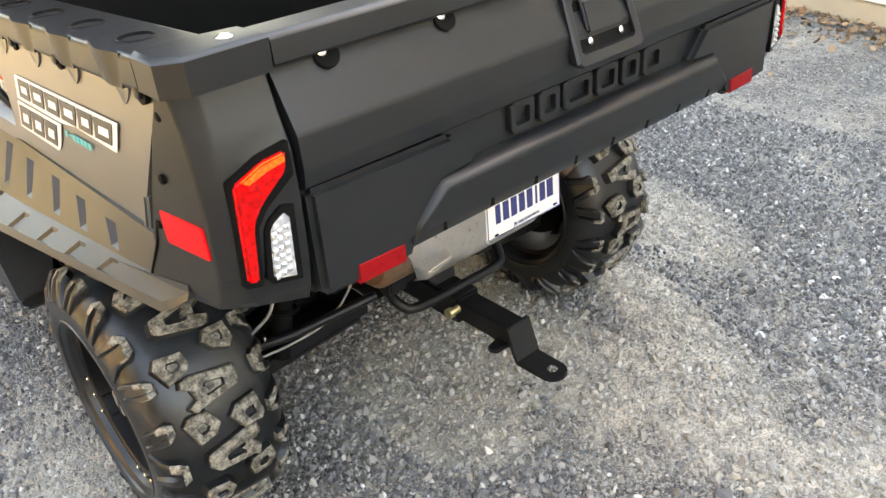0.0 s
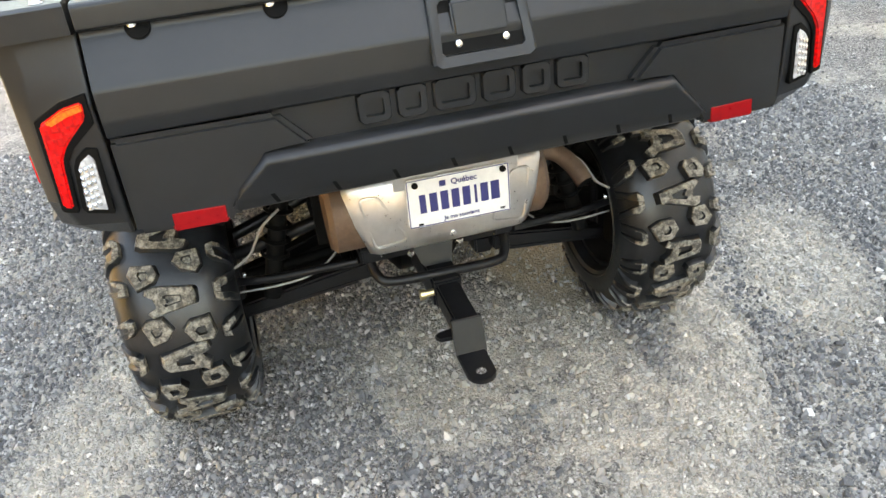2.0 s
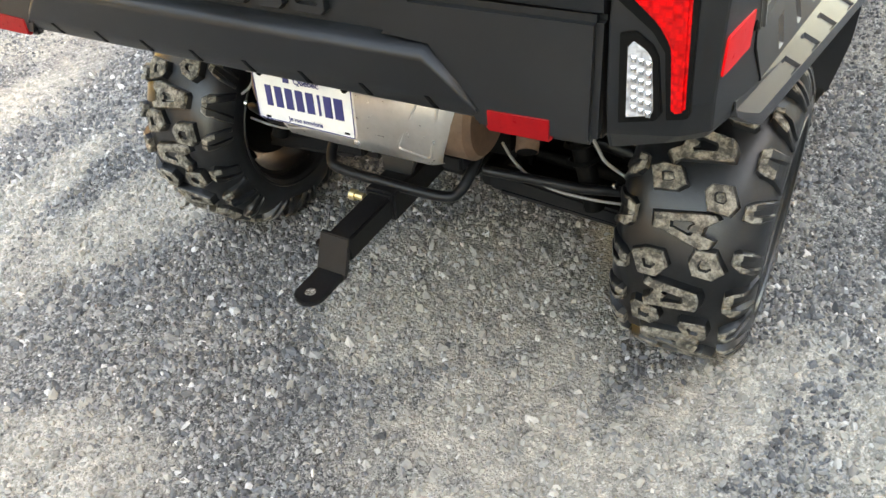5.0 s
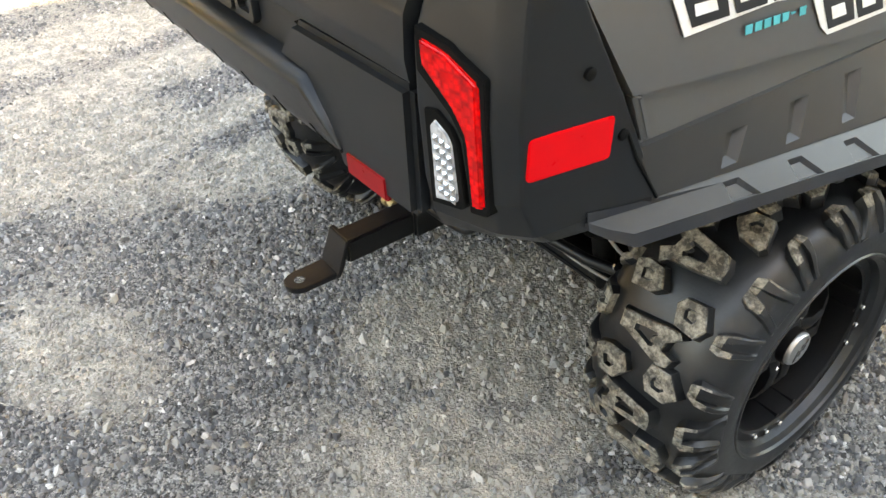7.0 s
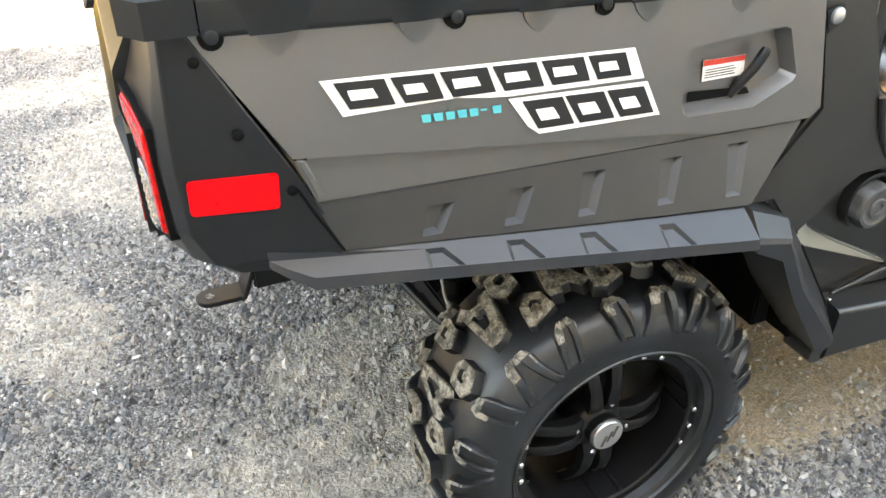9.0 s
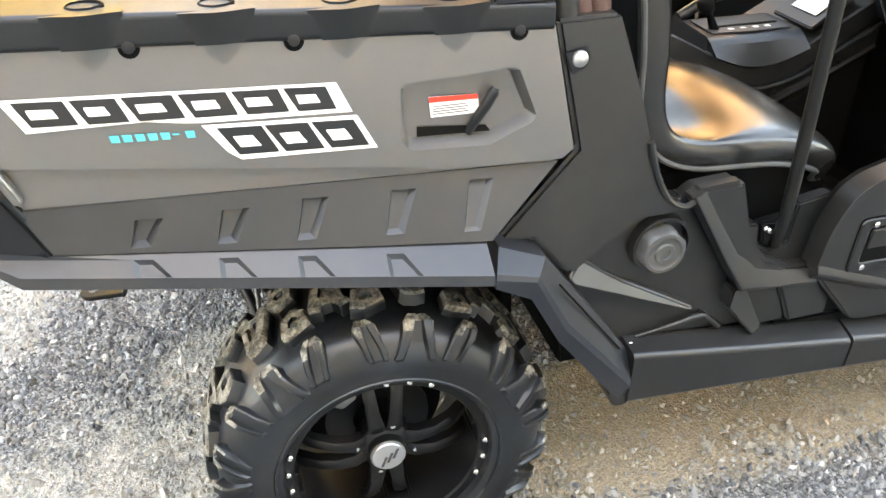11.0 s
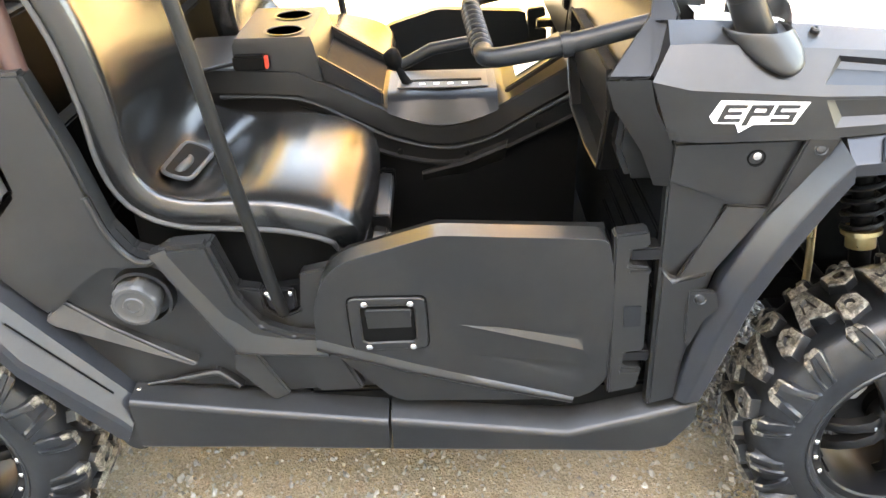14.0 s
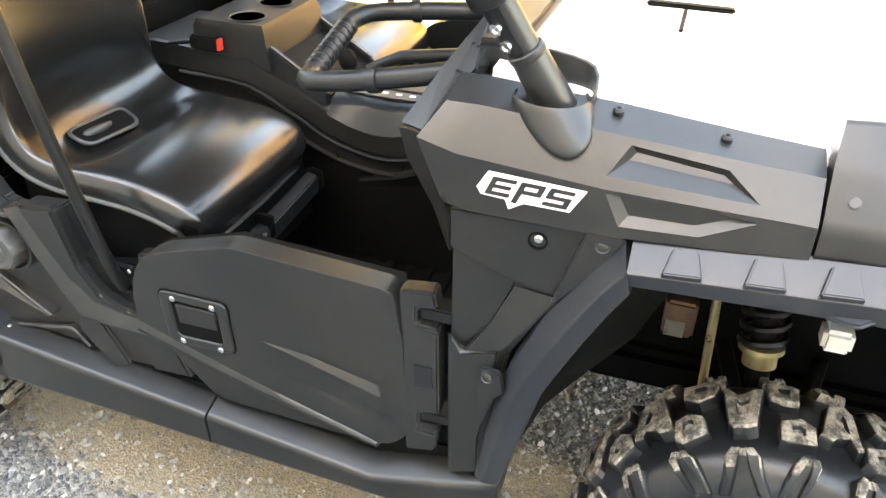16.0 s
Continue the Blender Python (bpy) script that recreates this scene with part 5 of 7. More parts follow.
# receiver tube and drop hitch
bm = B()
box(bm, (-0.036, -0.505, 0.328), (0.022, -0.12, 0.384), 0.005)
hitch = part("tow_bar", bm, FRAME, utv, "black drawbar in the receiver")
bm = B()
prism(bm, [(-0.046, -0.505, 0.390), (0.026, -0.506, 0.390), (0.026, -0.532, 0.322), (0.024, -0.540, 0.306), (-0.047, -0.540, 0.306), (-0.047, -0.530, 0.322)], (0, 0.011, 0), 0.002)
part("drop_plate", bm, FRAME, hitch)
bm = B()
ring = [(-0.047, -0.530), (0.021, -0.530), (0.020, -0.605)] + [(-0.0125 + 0.0335 * math.cos(a), -0.606 + 0.0335 * math.sin(a)) for a in [radians(-q) for q in (10, 35, 60, 90, 120, 145, 170)]] + [(-0.046, -0.600)]
prism(bm, [(x, y, 0.305) for x, y in ring], (0, 0, 0.012), 0.002)
part("tongue", bm, FRAME, hitch, "flat hitch tongue with a pin hole")
bm = B()
lathe(bm, [(0, 0.0), (0, 0.0105), (0.0012, 0.0115)], 18, (-0.0125, -0.606, 0.3185), (0, 0, -1), False)
lathe(bm, [(0, 0.0108), (0.0007, 0.0108), (0.0007, 0)], 18, (-0.0125, -0.606, 0.3172), (0, 0, 1))
part("pin_hole", bm, GROUND, hitch)
bm = B()
prism(bm, [(-0.034, -0.50, 0.333), (-0.072, -0.498, 0.333), (-0.082, -0.484, 0.333), (-0.074, -0.468, 0.333), (-0.034, -0.460, 0.333)], (0, 0, 0.010), 0.003)
part("chain_ear", bm, FRAME, hitch)
bm = B()
lathe(bm, [(0, 0.0), (0, 0.009), (0.02, 0.009), (0.02, 0.013), (0.034, 0.013), (0.034, 0)], 12, (-0.044, -0.345, 0.372), (-1, 0, 0))
part("hitch_pin", bm, GOLD, hitch, "zinc-plated hitch pin")
# hoop guard round the receiver
bm = B()
hoop = glide([(-0.172, -0.17, 0.49), (-0.172, -0.245, 0.445), (-0.164, -0.285, 0.415), (-0.132, -0.302, 0.400), (0.0, -0.304, 0.394), (0.13, -0.298, 0.390), (0.160, -0.280, 0.400), (0.172, -0.245, 0.430), (0.174, -0.17, 0.48)], 5)
tube(bm, hoop, 0.0125, 12)
part("hoop_guard", bm, FRAME, utv, "bent black tube guard")
# frame and differential
bm = B()
box(bm, (-0.20, -0.12, 0.31), (-0.15, 1.9, 0.36), 0.006)
box(bm, (0.13, -0.12, 0.31), (0.18, 1.9, 0.36), 0.006)
box(bm, (-0.20, -0.30, 0.46), (-0.15, 0.3, 0.50), 0.006)
box(bm, (0.13, -0.30, 0.46), (0.18, 0.3, 0.50), 0.006)
box(bm, (-0.17, -0.25, 0.43), (-0.06, -0.21, 0.56), 0.008)
box(bm, (0.04, -0.25, 0.43), (0.17, -0.21, 0.54), 0.008)
box(bm, (-0.044, -0.34, 0.320), (0.030, -0.10, 0.394), 0.006)
prism(bm, [(-0.044, -0.26, 0.39), (0.030, -0.26, 0.39), (0.05, -0.23, 0.48), (-0.076, -0.23, 0.48)], (0, 0.03, 0.02), 0.004)
chassis = part("chassis", bm, FRAME, utv, "black tubular chassis under the bed")
for x, y, z in ((-0.150, -0.252, 0.455), (0.150, -0.252, 0.450), (-0.070, -0.252, 0.440), (0.055, -0.252, 0.445)):
    bm = B()
    bolt(bm, (x, y, z), (0, -1, 0), 0.010, 0.010)
    part("frame_bolt", bm, CHROME if x < 0.12 else GOLD, chassis)
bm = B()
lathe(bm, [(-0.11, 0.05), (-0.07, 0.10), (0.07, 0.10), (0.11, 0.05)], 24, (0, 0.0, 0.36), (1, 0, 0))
# plain black blocks fill the underbody where only shade shows
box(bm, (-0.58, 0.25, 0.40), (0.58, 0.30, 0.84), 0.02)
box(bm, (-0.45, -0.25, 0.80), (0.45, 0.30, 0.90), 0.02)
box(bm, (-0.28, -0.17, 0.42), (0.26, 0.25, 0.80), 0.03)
part("drive_unit", bm, BLACK, utv, "black blocks for the shaded gearbox and engine under the bed")
for s in (1, -1):
    bm = B()
    # lower arm: flat pressed box, upper arm, axle with boot
    prism(bm, [(s * 0.17, -0.16, 0.335), (s * 0.52, -0.10, 0.265), (s * 0.52, -0.10, 0.30), (s * 0.17, -0.16, 0.385)], (0, 0.045, 0), 0.006)
    prism(bm, [(s * 0.17, 0.12, 0.335), (s * 0.52, 0.06, 0.265), (s * 0.52, 0.06, 0.30), (s * 0.17, 0.12, 0.375)], (0, 0.045, 0), 0.006)
    prism(bm, [(s * 0.20, -0.16, 0.33), (s * 0.52, -0.10, 0.262), (s * 0.52, 0.10, 0.262), (s * 0.20, 0.16, 0.33)], (0, 0, 0.008))
    part("lower_arm", bm, FRAME, utv, "black pressed-steel suspension arm")
    bm = B()
    tube(bm, [(s * 0.17, -0.10, 0.52), (s * 0.53, -0.05, 0.42)], 0.017, 12)
    tube(bm, [(s * 0.17, 0.10, 0.52), (s * 0.53, 0.05, 0.42)], 0.017, 12)
    part("upper_arm", bm, FRAME, utv)
    bm = B()
    tube(bm, [(s * 0.1, 0, 0.36), (s * 0.55, 0, 0.325)], [0.016, 0.016], 12)
    k = [(0.14 + 0.012 * i, 0.045 - 0.002 * i + (0.006 if i % 2 else 0)) for i in range(8)]
    lathe(bm, [(d, r2) for d, r2 in k], 18, (0, 0, 0.365), (s, 0, -0.08))
    part("drive_shaft", bm, BLACK, utv, "drive shaft with rubber boot")
    bm = B()
    tube(bm, [(s * 0.42, -0.16, 0.35), (s * 0.30, -0.14, 0.80)], 0.022, 14)
    for i in range(8):
        t = 0.25 + 0.085 * i
        c_ = Vector((s * 0.42, -0.16, 0.35)).lerp(Vector((s * 0.30, -0.14, 0.80)), t)
        lathe(bm, [(-0.006, 0.030), (0, 0.037), (0.006, 0.030)], 16, c_, Vector((-s * 0.12, 0.02, 0.45)), False)
    part("shock_absorber", bm, BLACK, utv, "coil-over shock absorber")
    bm = B()
    tube(bm, glide([(s * 0.225, -0.2, 0.49), (s * 0.25, -0.2, 0.452), (s * 0.29, -0.2, 0.420), (s * 0.34, -0.2, 0.402), (s * 0.42, -0.19, 0.392), (s * 0.50, -0.17, 0.385)], 5), 0.003, 8)
    part("brake_hose", bm, CABLE, utv, "thin grey brake hose")
    bm = B()
    tube(bm, glide([(s * 0.36, -0.2, 0.60), (s * 0.405, -0.2, 0.565), (s * 0.430, -0.2, 0.525), (s * 0.450, -0.2, 0.495), (s * 0.49, -0.19, 0.465)], 5), 0.0035, 8)
    part("breather_hose", bm, CABLE, utv, "grey hose")
    bm = B()
    lathe(bm, [(0, 0.0), (0, 0.008), (0.006, 0.008), (0.006, 0)], 10, (s * 0.47, -0.20, 0.448), (s, -0.3, 0.2))
    part("hose_clip", bm, CHROME, utv)
    bm = B()
    box(bm, (s * 0.51 - 0.02, -0.09, 0.25), (s * 0.51 + 0.02, 0.09, 0.46), 0.015)
    part("hub_carrier", bm, FRAME, utv)
    bm = B()
    tube(bm, [(s * 0.20, -0.24, 0.44), (s * 0.40, -0.20, 0.42), (s * 0.52, -0.14, 0.40)], 0.011, 10)
    part("stabiliser_link", bm, FRAME, utv)

# ---- cab flanks: side panel, sill, half door, front cowl ----
for s in (1, -1):
    bm = B()
    # back layer, with the sunk triangle and the belt slot
    prism(bm, side([(0.303, 1.108, .700), (0.404, 1.110, .700), (0.452, 0.975, .712), (0.488, 0.840, .722), (0.520, 0.790, .724), (0.556, 0.778, .724), (0.580, 0.798, .726), (0.660, 0.803, .726), (0.690, 0.702, .726), (0.732, 0.695, .726),
                    (0.736, 0.652, .726), (0.766, 0.634, .726), (0.800, 0.648, .726), (0.808, 0.728, .726), (0.875, 0.742, .726), (0.93, 0.70, .730), (0.93, 0.46, .735), (0.496, 0.490, .738), (0.455, 0.490, .738), (0.275, 0.750, .728), (0.200, 0.752, .722), (0.343, 0.904, .716)], s), (-s * 0.03, 0, 0), 0.004)
    bmesh.ops.translate(bm, verts=bm.verts, vec=(-s * 0.016, 0, 0))
    panel = part("cab_side", bm, PLASTIC_CAB, utv, "dark grey moulded cab side with fuel filler")
    # raised upper web
    bm = B()
    prism(bm, side([(0.303, 1.112, .704), (0.408, 1.114, .704), (0.455, 0.975, .720), (0.493, 0.836, .734), (0.524, 0.790, .738), (0.552, 0.777, .738), (0.556, 0.764, .738), (0.470, 0.762, .738), (0.430, 0.735, .738), (0.346, 0.668, .738), (0.318, 0.695, .738), (0.272, 0.753, .736), (0.203, 0.753, .730), (0.344, 0.904, .722)], s), (-s * 0.034, 0, 0), 0.010, 4)
    part("upper_web", bm, PLASTIC_CAB, panel)
    # curved shoulder under the seat
    bm = B()
    tube(bm, glide([(s * .732, 0.470, 0.905), (s * .736, 0.490, 0.838), (s * .738, 0.518, 0.792), (s * .740, 0.548, 0.778), (s * .740, 0.572, 0.790)], 5), 0.006, 8)
    part("shoulder_bead", bm, PLASTIC_CAB, panel)
    # boomerang rib from the seat to the door, with a raised spine along its lower edge
    bm = B()
    prism(bm, side([(0.557, 0.792, .742), (0.568, 0.805, .742), (0.661, 0.811, .740), (0.697, 0.691, .744), (0.735, 0.640, .747), (0.790, 0.616, .747), (0.850, 0.610, .747), (0.852, 0.572, .747), (0.684, 0.586, .748)], s), (-s * 0.034, 0, 0), 0.012, 4)
    part("rib", bm, PLASTIC_CAB, panel)
    bm = B()
    ridge = [((0.556, 0.797), (0.586, 0.803), .750, .741), ((0.600, 0.720), (0.630, 0.730), .754, .743), ((0.642, 0.648), (0.672, 0.664), .757, .745), ((0.682, 0.584), (0.712, 0.630), .760, .747), ((0.760, 0.578), (0.772, 0.610), .759, .748), ((0.852, 0.571), (0.852, 0.602), .757, .748)]
    loft(bm, [side([(a[0], a[1], xa - 0.030), (a[0] + 0.001, a[1] - 0.001, xa - 0.004), (a[0] * 0.9 + e[0] * 0.1, a[1] * 0.9 + e[1] * 0.1, xa), (a[0] * 0.75 + e[0] * 0.25, a[1] * 0.75 + e[1] * 0.25, xa), (e[0], e[1], xe - 0.001), (e[0], e[1], xe - 0.030)], s) for a, e, xa, xe in ridge])
    part("rib_spine", bm, PLASTIC_CAB, panel)
    # foot of the rib, and the sunk panels beside it
    bm = B()
    prism(bm, side([(0.674, 0.584, .754), (0.706, 0.584, .738), (0.766, 0.470, .738), (0.736, 0.466, .754), (0.668, 0.545, .752)], s), (-s * 0.04, 0, 0), 0.004, 2)
    part("rib_foot", bm, PLASTIC_CAB, panel)
    bm = B()
    prism(bm, side([(0.696, 0.586, .731), (0.800, 0.574, .731), (0.820, 0.474, .731), (0.745, 0.470, .731)], s), (-s * 0.03, 0, 0), 0.004)
    part("foot_panel", bm, PLASTIC_CAB, panel)
    bm = B()
    prism(bm, side([(0.775, 0.580, .742), (0.870, 0.570, .740), (0.912, 0.478, .742), (0.822, 0.474, .742)], s), (-s * 0.04, 0, 0), 0.006, 3)
    part("foot_panel", bm, PLASTIC_CAB, panel)
    # two long wedges that frame the sunk triangle
    for wedge in ([(0.338, 0.666, .745), (0.368, 0.691, .721), (0.404, 0.664, .723), (0.446, 0.637, .730), (0.550, 0.582, .741), (0.600, 0.555, .745), (0.592, 0.549, .747), (0.348, 0.653, .748)],
                  [(0.620, 0.530, .730), (0.632, 0.530, .738), (0.678, 0.490, .742), (0.664, 0.487, .734)]):
        bm = B()
        prism(bm, side(wedge, s), (-s * 0.032, 0, 0), 0.004, 3)
        part("wedge", bm, PLASTIC_CAB, panel)
    bm = B()
    tube(bm, glide([(s * .733, 0.490, 0.500), (s * .731, 0.560, 0.510), (s * .731, 0.622, 0.522), (s * .732, 0.640, 0.516), (s * .734, 0.668, 0.490)], 4), [0.004] * 4 + [0.0065] * 9 + [0.006] * 4, 8)
    part("wedge_lip", bm, PLASTIC_CAB, panel, "", 60)
    # bolts
    for y, z, x in ((0.474, 0.494, .744), (0.752, 0.683, .716)):
        bm = B()
        bolt(bm, (s * x, y, z), (s, 0, 0), 0.0065, 0.005)
        part("panel_bolt", bm, CHROME, panel)
    bm = B()
    prism(bm, flat([(0.314, 1.063), (0.352, 1.070), (0.360, 1.052), (0.352, 1.036), (0.330, 1.024)], .709, s), (s * 0.004, 0, 0), 0.002)
    part("bolt_seat", bm, PLASTIC, panel)
    bm = B()
    lathe(bm, [(0, 0.0135), (0.004, 0.0125), (0.007, 0.008), (0.008, 0.0)], 18, (s * 0.713, 0.340, 1.052), (s, 0, 0))
    part("cap_bolt", bm, ALU, panel, "pale metal bolt cap")
    # belt anchor pocket
    bm = B()
    prism(bm, flat([(0.738, 0.690), (0.806, 0.700), (0.798, 0.650), (0.766, 0.636), (0.740, 0.652)], .700, s), (-s * 0.02, 0, 0))
    part("anchor_pocket", bm, BLACK, panel)

    # sill in two lengths
    def sill(rows, name):
        bm = B()
        loft(bm, [fillet(side([(y, zi, .725), (y, zo, .783), (y, zb, .778), (y, zb, .70), (y, zi - 0.02, .70)], s), 0.012, 4) for y, zi, zo, zb in rows])
        return part(name, bm, PLASTIC_CAB, utv, "dark grey moulded sill")
    sill([(0.466, 0.502, 0.496, 0.374), (0.70, 0.478, 0.462, 0.364), (0.954, 0.448, 0.428, 0.350)], "sill")
    sill([(0.960, 0.448, 0.431, 0.350), (1.302, 0.410, 0.384, 0.334), (1.447, 0.446, 0.421, 0.326), (1.50, 0.462, 0.436, 0.338), (1.545, 0.478, 0.455, 0.400)], "sill")

    # half door
    def door_x(y, z):
        return 0.775 + 0.012 * (y - 1.0) + 0.075 * (min(z, 0.74) - 0.70)
    bm = B()
    outline = [(0.832, 0.596), (0.838, 0.690), (0.852, 0.738), (0.872, 0.770), (0.905, 0.792), (1.060, 0.838), (1.352, 0.822), (1.368, 0.720), (1.374, 0.510), (1.345, 0.472), (1.305, 0.456), (1.10, 0.520)]
    dents = [([(1.095, 0.649), (1.30, 0.672), (1.340, 0.655), (1.338, 0.588), (1.322, 0.583)], [(1.150, 0.640), (1.295, 0.622), (1.318, 0.616), (1.320, 0.606), (1.312, 0.601)], 0.0095),
             ([(1.120, 0.574), (1.30, 0.570), (1.348, 0.545), (1.336, 0.500), (1.312, 0.502)], [(1.170, 0.566), (1.300, 0.550), (1.326, 0.538), (1.324, 0.517), (1.306, 0.516)], 0.0065)]
    pocketed(bm, [(q.x, q.y) for q in fillet([(y, z, 0) for y, z in outline], 0.020, 3)], dents, lambda y, z, d: (s * (door_x(y, z) - d), y, z), 0.045)
    bm.faces.new([bm.verts.new((s * 0.722, y, z)) for y, z in outline])
    bmesh.ops.remove_doubles(bm, verts=bm.verts, dist=0.0003)
    door = part("half_door", bm, PLASTIC_CAB, utv, "dark grey moulded half door with recessed latch", 50)
    rounded = door.modifiers.new("rounded", "BEVEL")
    rounded.width, rounded.segments, rounded.limit_method, rounded.angle_limit, rounded.harden_normals = 0.010, 4, "ANGLE", radians(40), True
    bm = B()
    prism(bm, side([(0.832, 0.606, .756), (1.315, 0.462, .758), (1.300, 0.446, .754), (0.985, 0.450, .750), (0.960, 0.462, .750), (0.905, 0.522, .752)], s), (-s * 0.03, 0, 0), 0.006, 3)
    part("door_skirt", bm, PLASTIC_CAB, door)
    # crease along the foot of the door
    bm = B()
    rings = []
    for k in range(9):
        f = k / 8
        y, z = 0.834 + 0.476 * f, 0.606 - 0.148 * f - 0.008 * math.sin(math.pi * f)
        x, h = door_x(y, z), 0.016 * (1 - f) ** 0.5 + 0.004
        rings.append(side([(y + 0.003, z + h, x - 0.001), (y, z + 0.003, x + 0.0065), (y, z - 0.004, x + 0.0065), (y - 0.003, z - 0.016, x - 0.006), (y, z - 0.016, x - 0.02), (y, z + h, x - 0.02)], s))
    loft(bm, rings)
    part("door_crease", bm, PLASTIC_CAB, door, "", 60)
    # latch frame, pan and paddle
    o = fillet([(0.898, 0.716, 0), (1.038, 0.716, 0), (1.040, 0.598, 0), (0.900, 0.594, 0)], 0.016, 3)
    cy, cz = 0.969, 0.656
    sc = lambda k, d: [(s * (door_x(cy + (y - cy) * k, cz + (z - cz) * k) + d), cy + (y - cy) * k, cz + (z - cz) * k) for y, z, _ in o]
    bm = B()
    loft(bm, [sc(1.0, -0.004), sc(0.985, .0035), sc(0.955, .0050), sc(0.74, .0050), sc(0.70, .0035), sc(0.68, -0.002)], caps=False)
    frame_ = part("latch_frame", bm, PLASTIC_CAB, door, "dark grey latch frame", 50)
    bm = B()
    prism(bm, sc(0.72, .0008), (-s * 0.004, 0, 0))
    part("latch_pan", bm, BLACK, frame_)
    bm = B()
    prism(bm, sc(1.03, .0006), (-s * 0.004, 0, 0))
    part("latch_groove", bm, BLACK, frame_)
    bm = B()
    prism(bm, [(s * (door_x(y, z) + d), y, z) for y, z, d in ((0.928, 0.690, .0045), (1.012, 0.690, .0045), (1.012, 0.645, .0025), (0.928, 0.643, .0025))], (-s * 0.006, 0, 0), 0.003, 3)
    part("latch_paddle", bm, PLASTIC_CAB, frame_)
    for y, z in ((0.929, 0.703), (1.010, 0.703), (0.931, 0.604), (1.011, 0.604)):
        bm = B()
        bolt(bm, (s * (door_x(y, z) + 0.004), y, z), (s, 0, 0), 0.0062, 0.004)
        part("latch_screw", bm, CHROME, frame_)
    # hinge edge
    bm = B()
    prism(bm, side([(1.360, 0.826, .778), (1.418, 0.832, .776), (1.424, 0.800, .776), (1.390, 0.795, .776), (1.390, 0.765, .776), (1.426, 0.760, .776), (1.432, 0.580, .776), (1.396, 0.575, .776), (1.396, 0.545, .776), (1.432, 0.540, .776), (1.425, 0.492, .776), (1.372, 0.480, .776)], s), (-s * 0.035, 0, 0), 0.004)
    part("hinge_edge", bm, PLASTIC_CAB, door)
    for z in (0.780, 0.560):
        bm = B()
        box(bm, (s * 0.745 - 0.02, 1.392, z - 0.012), (s * 0.745 + 0.02, 1.446, z + 0.012), 0.003)
        part("hinge", bm, FRAME, door, "black steel hinge")
        bm = B()
        prism(bm, side([(1.388, z - 0.020, .780), (1.428, z - 0.022, .780), (1.428, z - 0.034, .778), (1.388, z - 0.032, .778)], s), (-s * 0.02, 0, 0), 0.003)
        part("hinge_lip", bm, PLASTIC_CAB, door)
    bm = B()
    prism(bm, flat([(1.386, 0.682), (1.418, 0.682), (1.420, 0.638), (1.388, 0.636)], .7785, s), (-s * 0.004, 0, 0), 0.001)
    part("hinge_window", bm, PLASTIC, door)

    # panel ahead of the door
    bm = B()
    prism(bm, side([(1.440, 0.994, .764), (1.660, 0.996, .768), (1.610, 0.868, .764), (1.540, 0.735, .764), (1.512, 0.540, .764), (1.515, 0.462, .768), (1.450, 0.440, .768)], s), (-s * 0.03, 0, 0), 0.004)
    pillar = part("cowl_pillar", bm, PLASTIC_CAB, utv, "dark grey moulded panel between door and fender")
    bm = B()
    prism(bm, side([(1.436, 0.994, .780), (1.660, 0.998, .786), (1.612, 0.868, .774), (1.552, 0.872, .774), (1.434, 0.920, .776)], s), (-s * 0.014, 0, 0), 0.008, 3)
    part("upper_step", bm, PLASTIC_CAB, pillar)
    bm = B()
    prism(bm, side([(1.540, 0.876, .771), (1.616, 0.872, .776), (1.535, 0.752, .782), (1.470, 0.736, .782), (1.510, 0.800, .768)], s), (-s * 0.012, 0, 0), 0.004)
    part("facet", bm, PLASTIC_CAB, pillar)
    bm = B()
    prism(bm, side([(1.442, 0.766, .778), (1.468, 0.738, .783), (1.530, 0.752, .780), (1.520, 0.640, .776), (1.506, 0.545, .774), (1.508, 0.466, .772), (1.450, 0.442, .774), (1.446, 0.600, .776)], s), (-s * 0.014, 0, 0), 0.008, 3)
    part("lower_step", bm, PLASTIC_CAB, pillar)
    bm = B()
    lathe(bm, [(-0.01, 0.0145), (0.0025, 0.0145), (0.0025, 0.012), (-0.002, 0.011), (-0.002, 0)], 20, (s * 0.781, 1.571, 0.963), (s, 0, 0))
    part("bolt_seat", bm, BLACK, pillar)
    bm = B()
    bolt(bm, (s * 0.780, 1.572, 0.966), (s, 0, 0), 0.0065, 0.005)
    part("cap_bolt", bm, ALU, pillar)

    # front fender flare: slanting leg and long top
    bm = B()
    ctr = [((1.690, 0.998, .794), (1.699, 0.974, .842), (1.709, 0.936, .832)), ((1.653, 0.942, .792), (1.670, 0.930, .838), (1.684, 0.890, .828)), ((1.610, 0.874, .790), (1.634, 0.862, .831), (1.654, 0.826, .822)),
           ((1.578, 0.805, .788), (1.602, 0.794, .825), (1.626, 0.760, .815)), ((1.550, 0.740, .786), (1.575, 0.728, .818), (1.604, 0.704, .809)), ((1.523, 0.640, .782), (1.548, 0.628, .807), (1.582, 0.610, .800)),
           ((1.509, 0.537, .779), (1.531, 0.530, .797), (1.562, 0.520, .790)), ((1.500, 0.462, .776), (1.517, 0.462, .789), (1.548, 0.462, .783))]
    loft(bm, [fillet(side([a, b_, c_, (c_[0] + 0.002, c_[1] - 0.002, .76), (a[0], a[1], .75)], s), 0.005, 3) for a, b_, c_ in ctr])
    part("flare_leg", bm, FLARE, utv, "dark grey front fender flare leg", 24)
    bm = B()
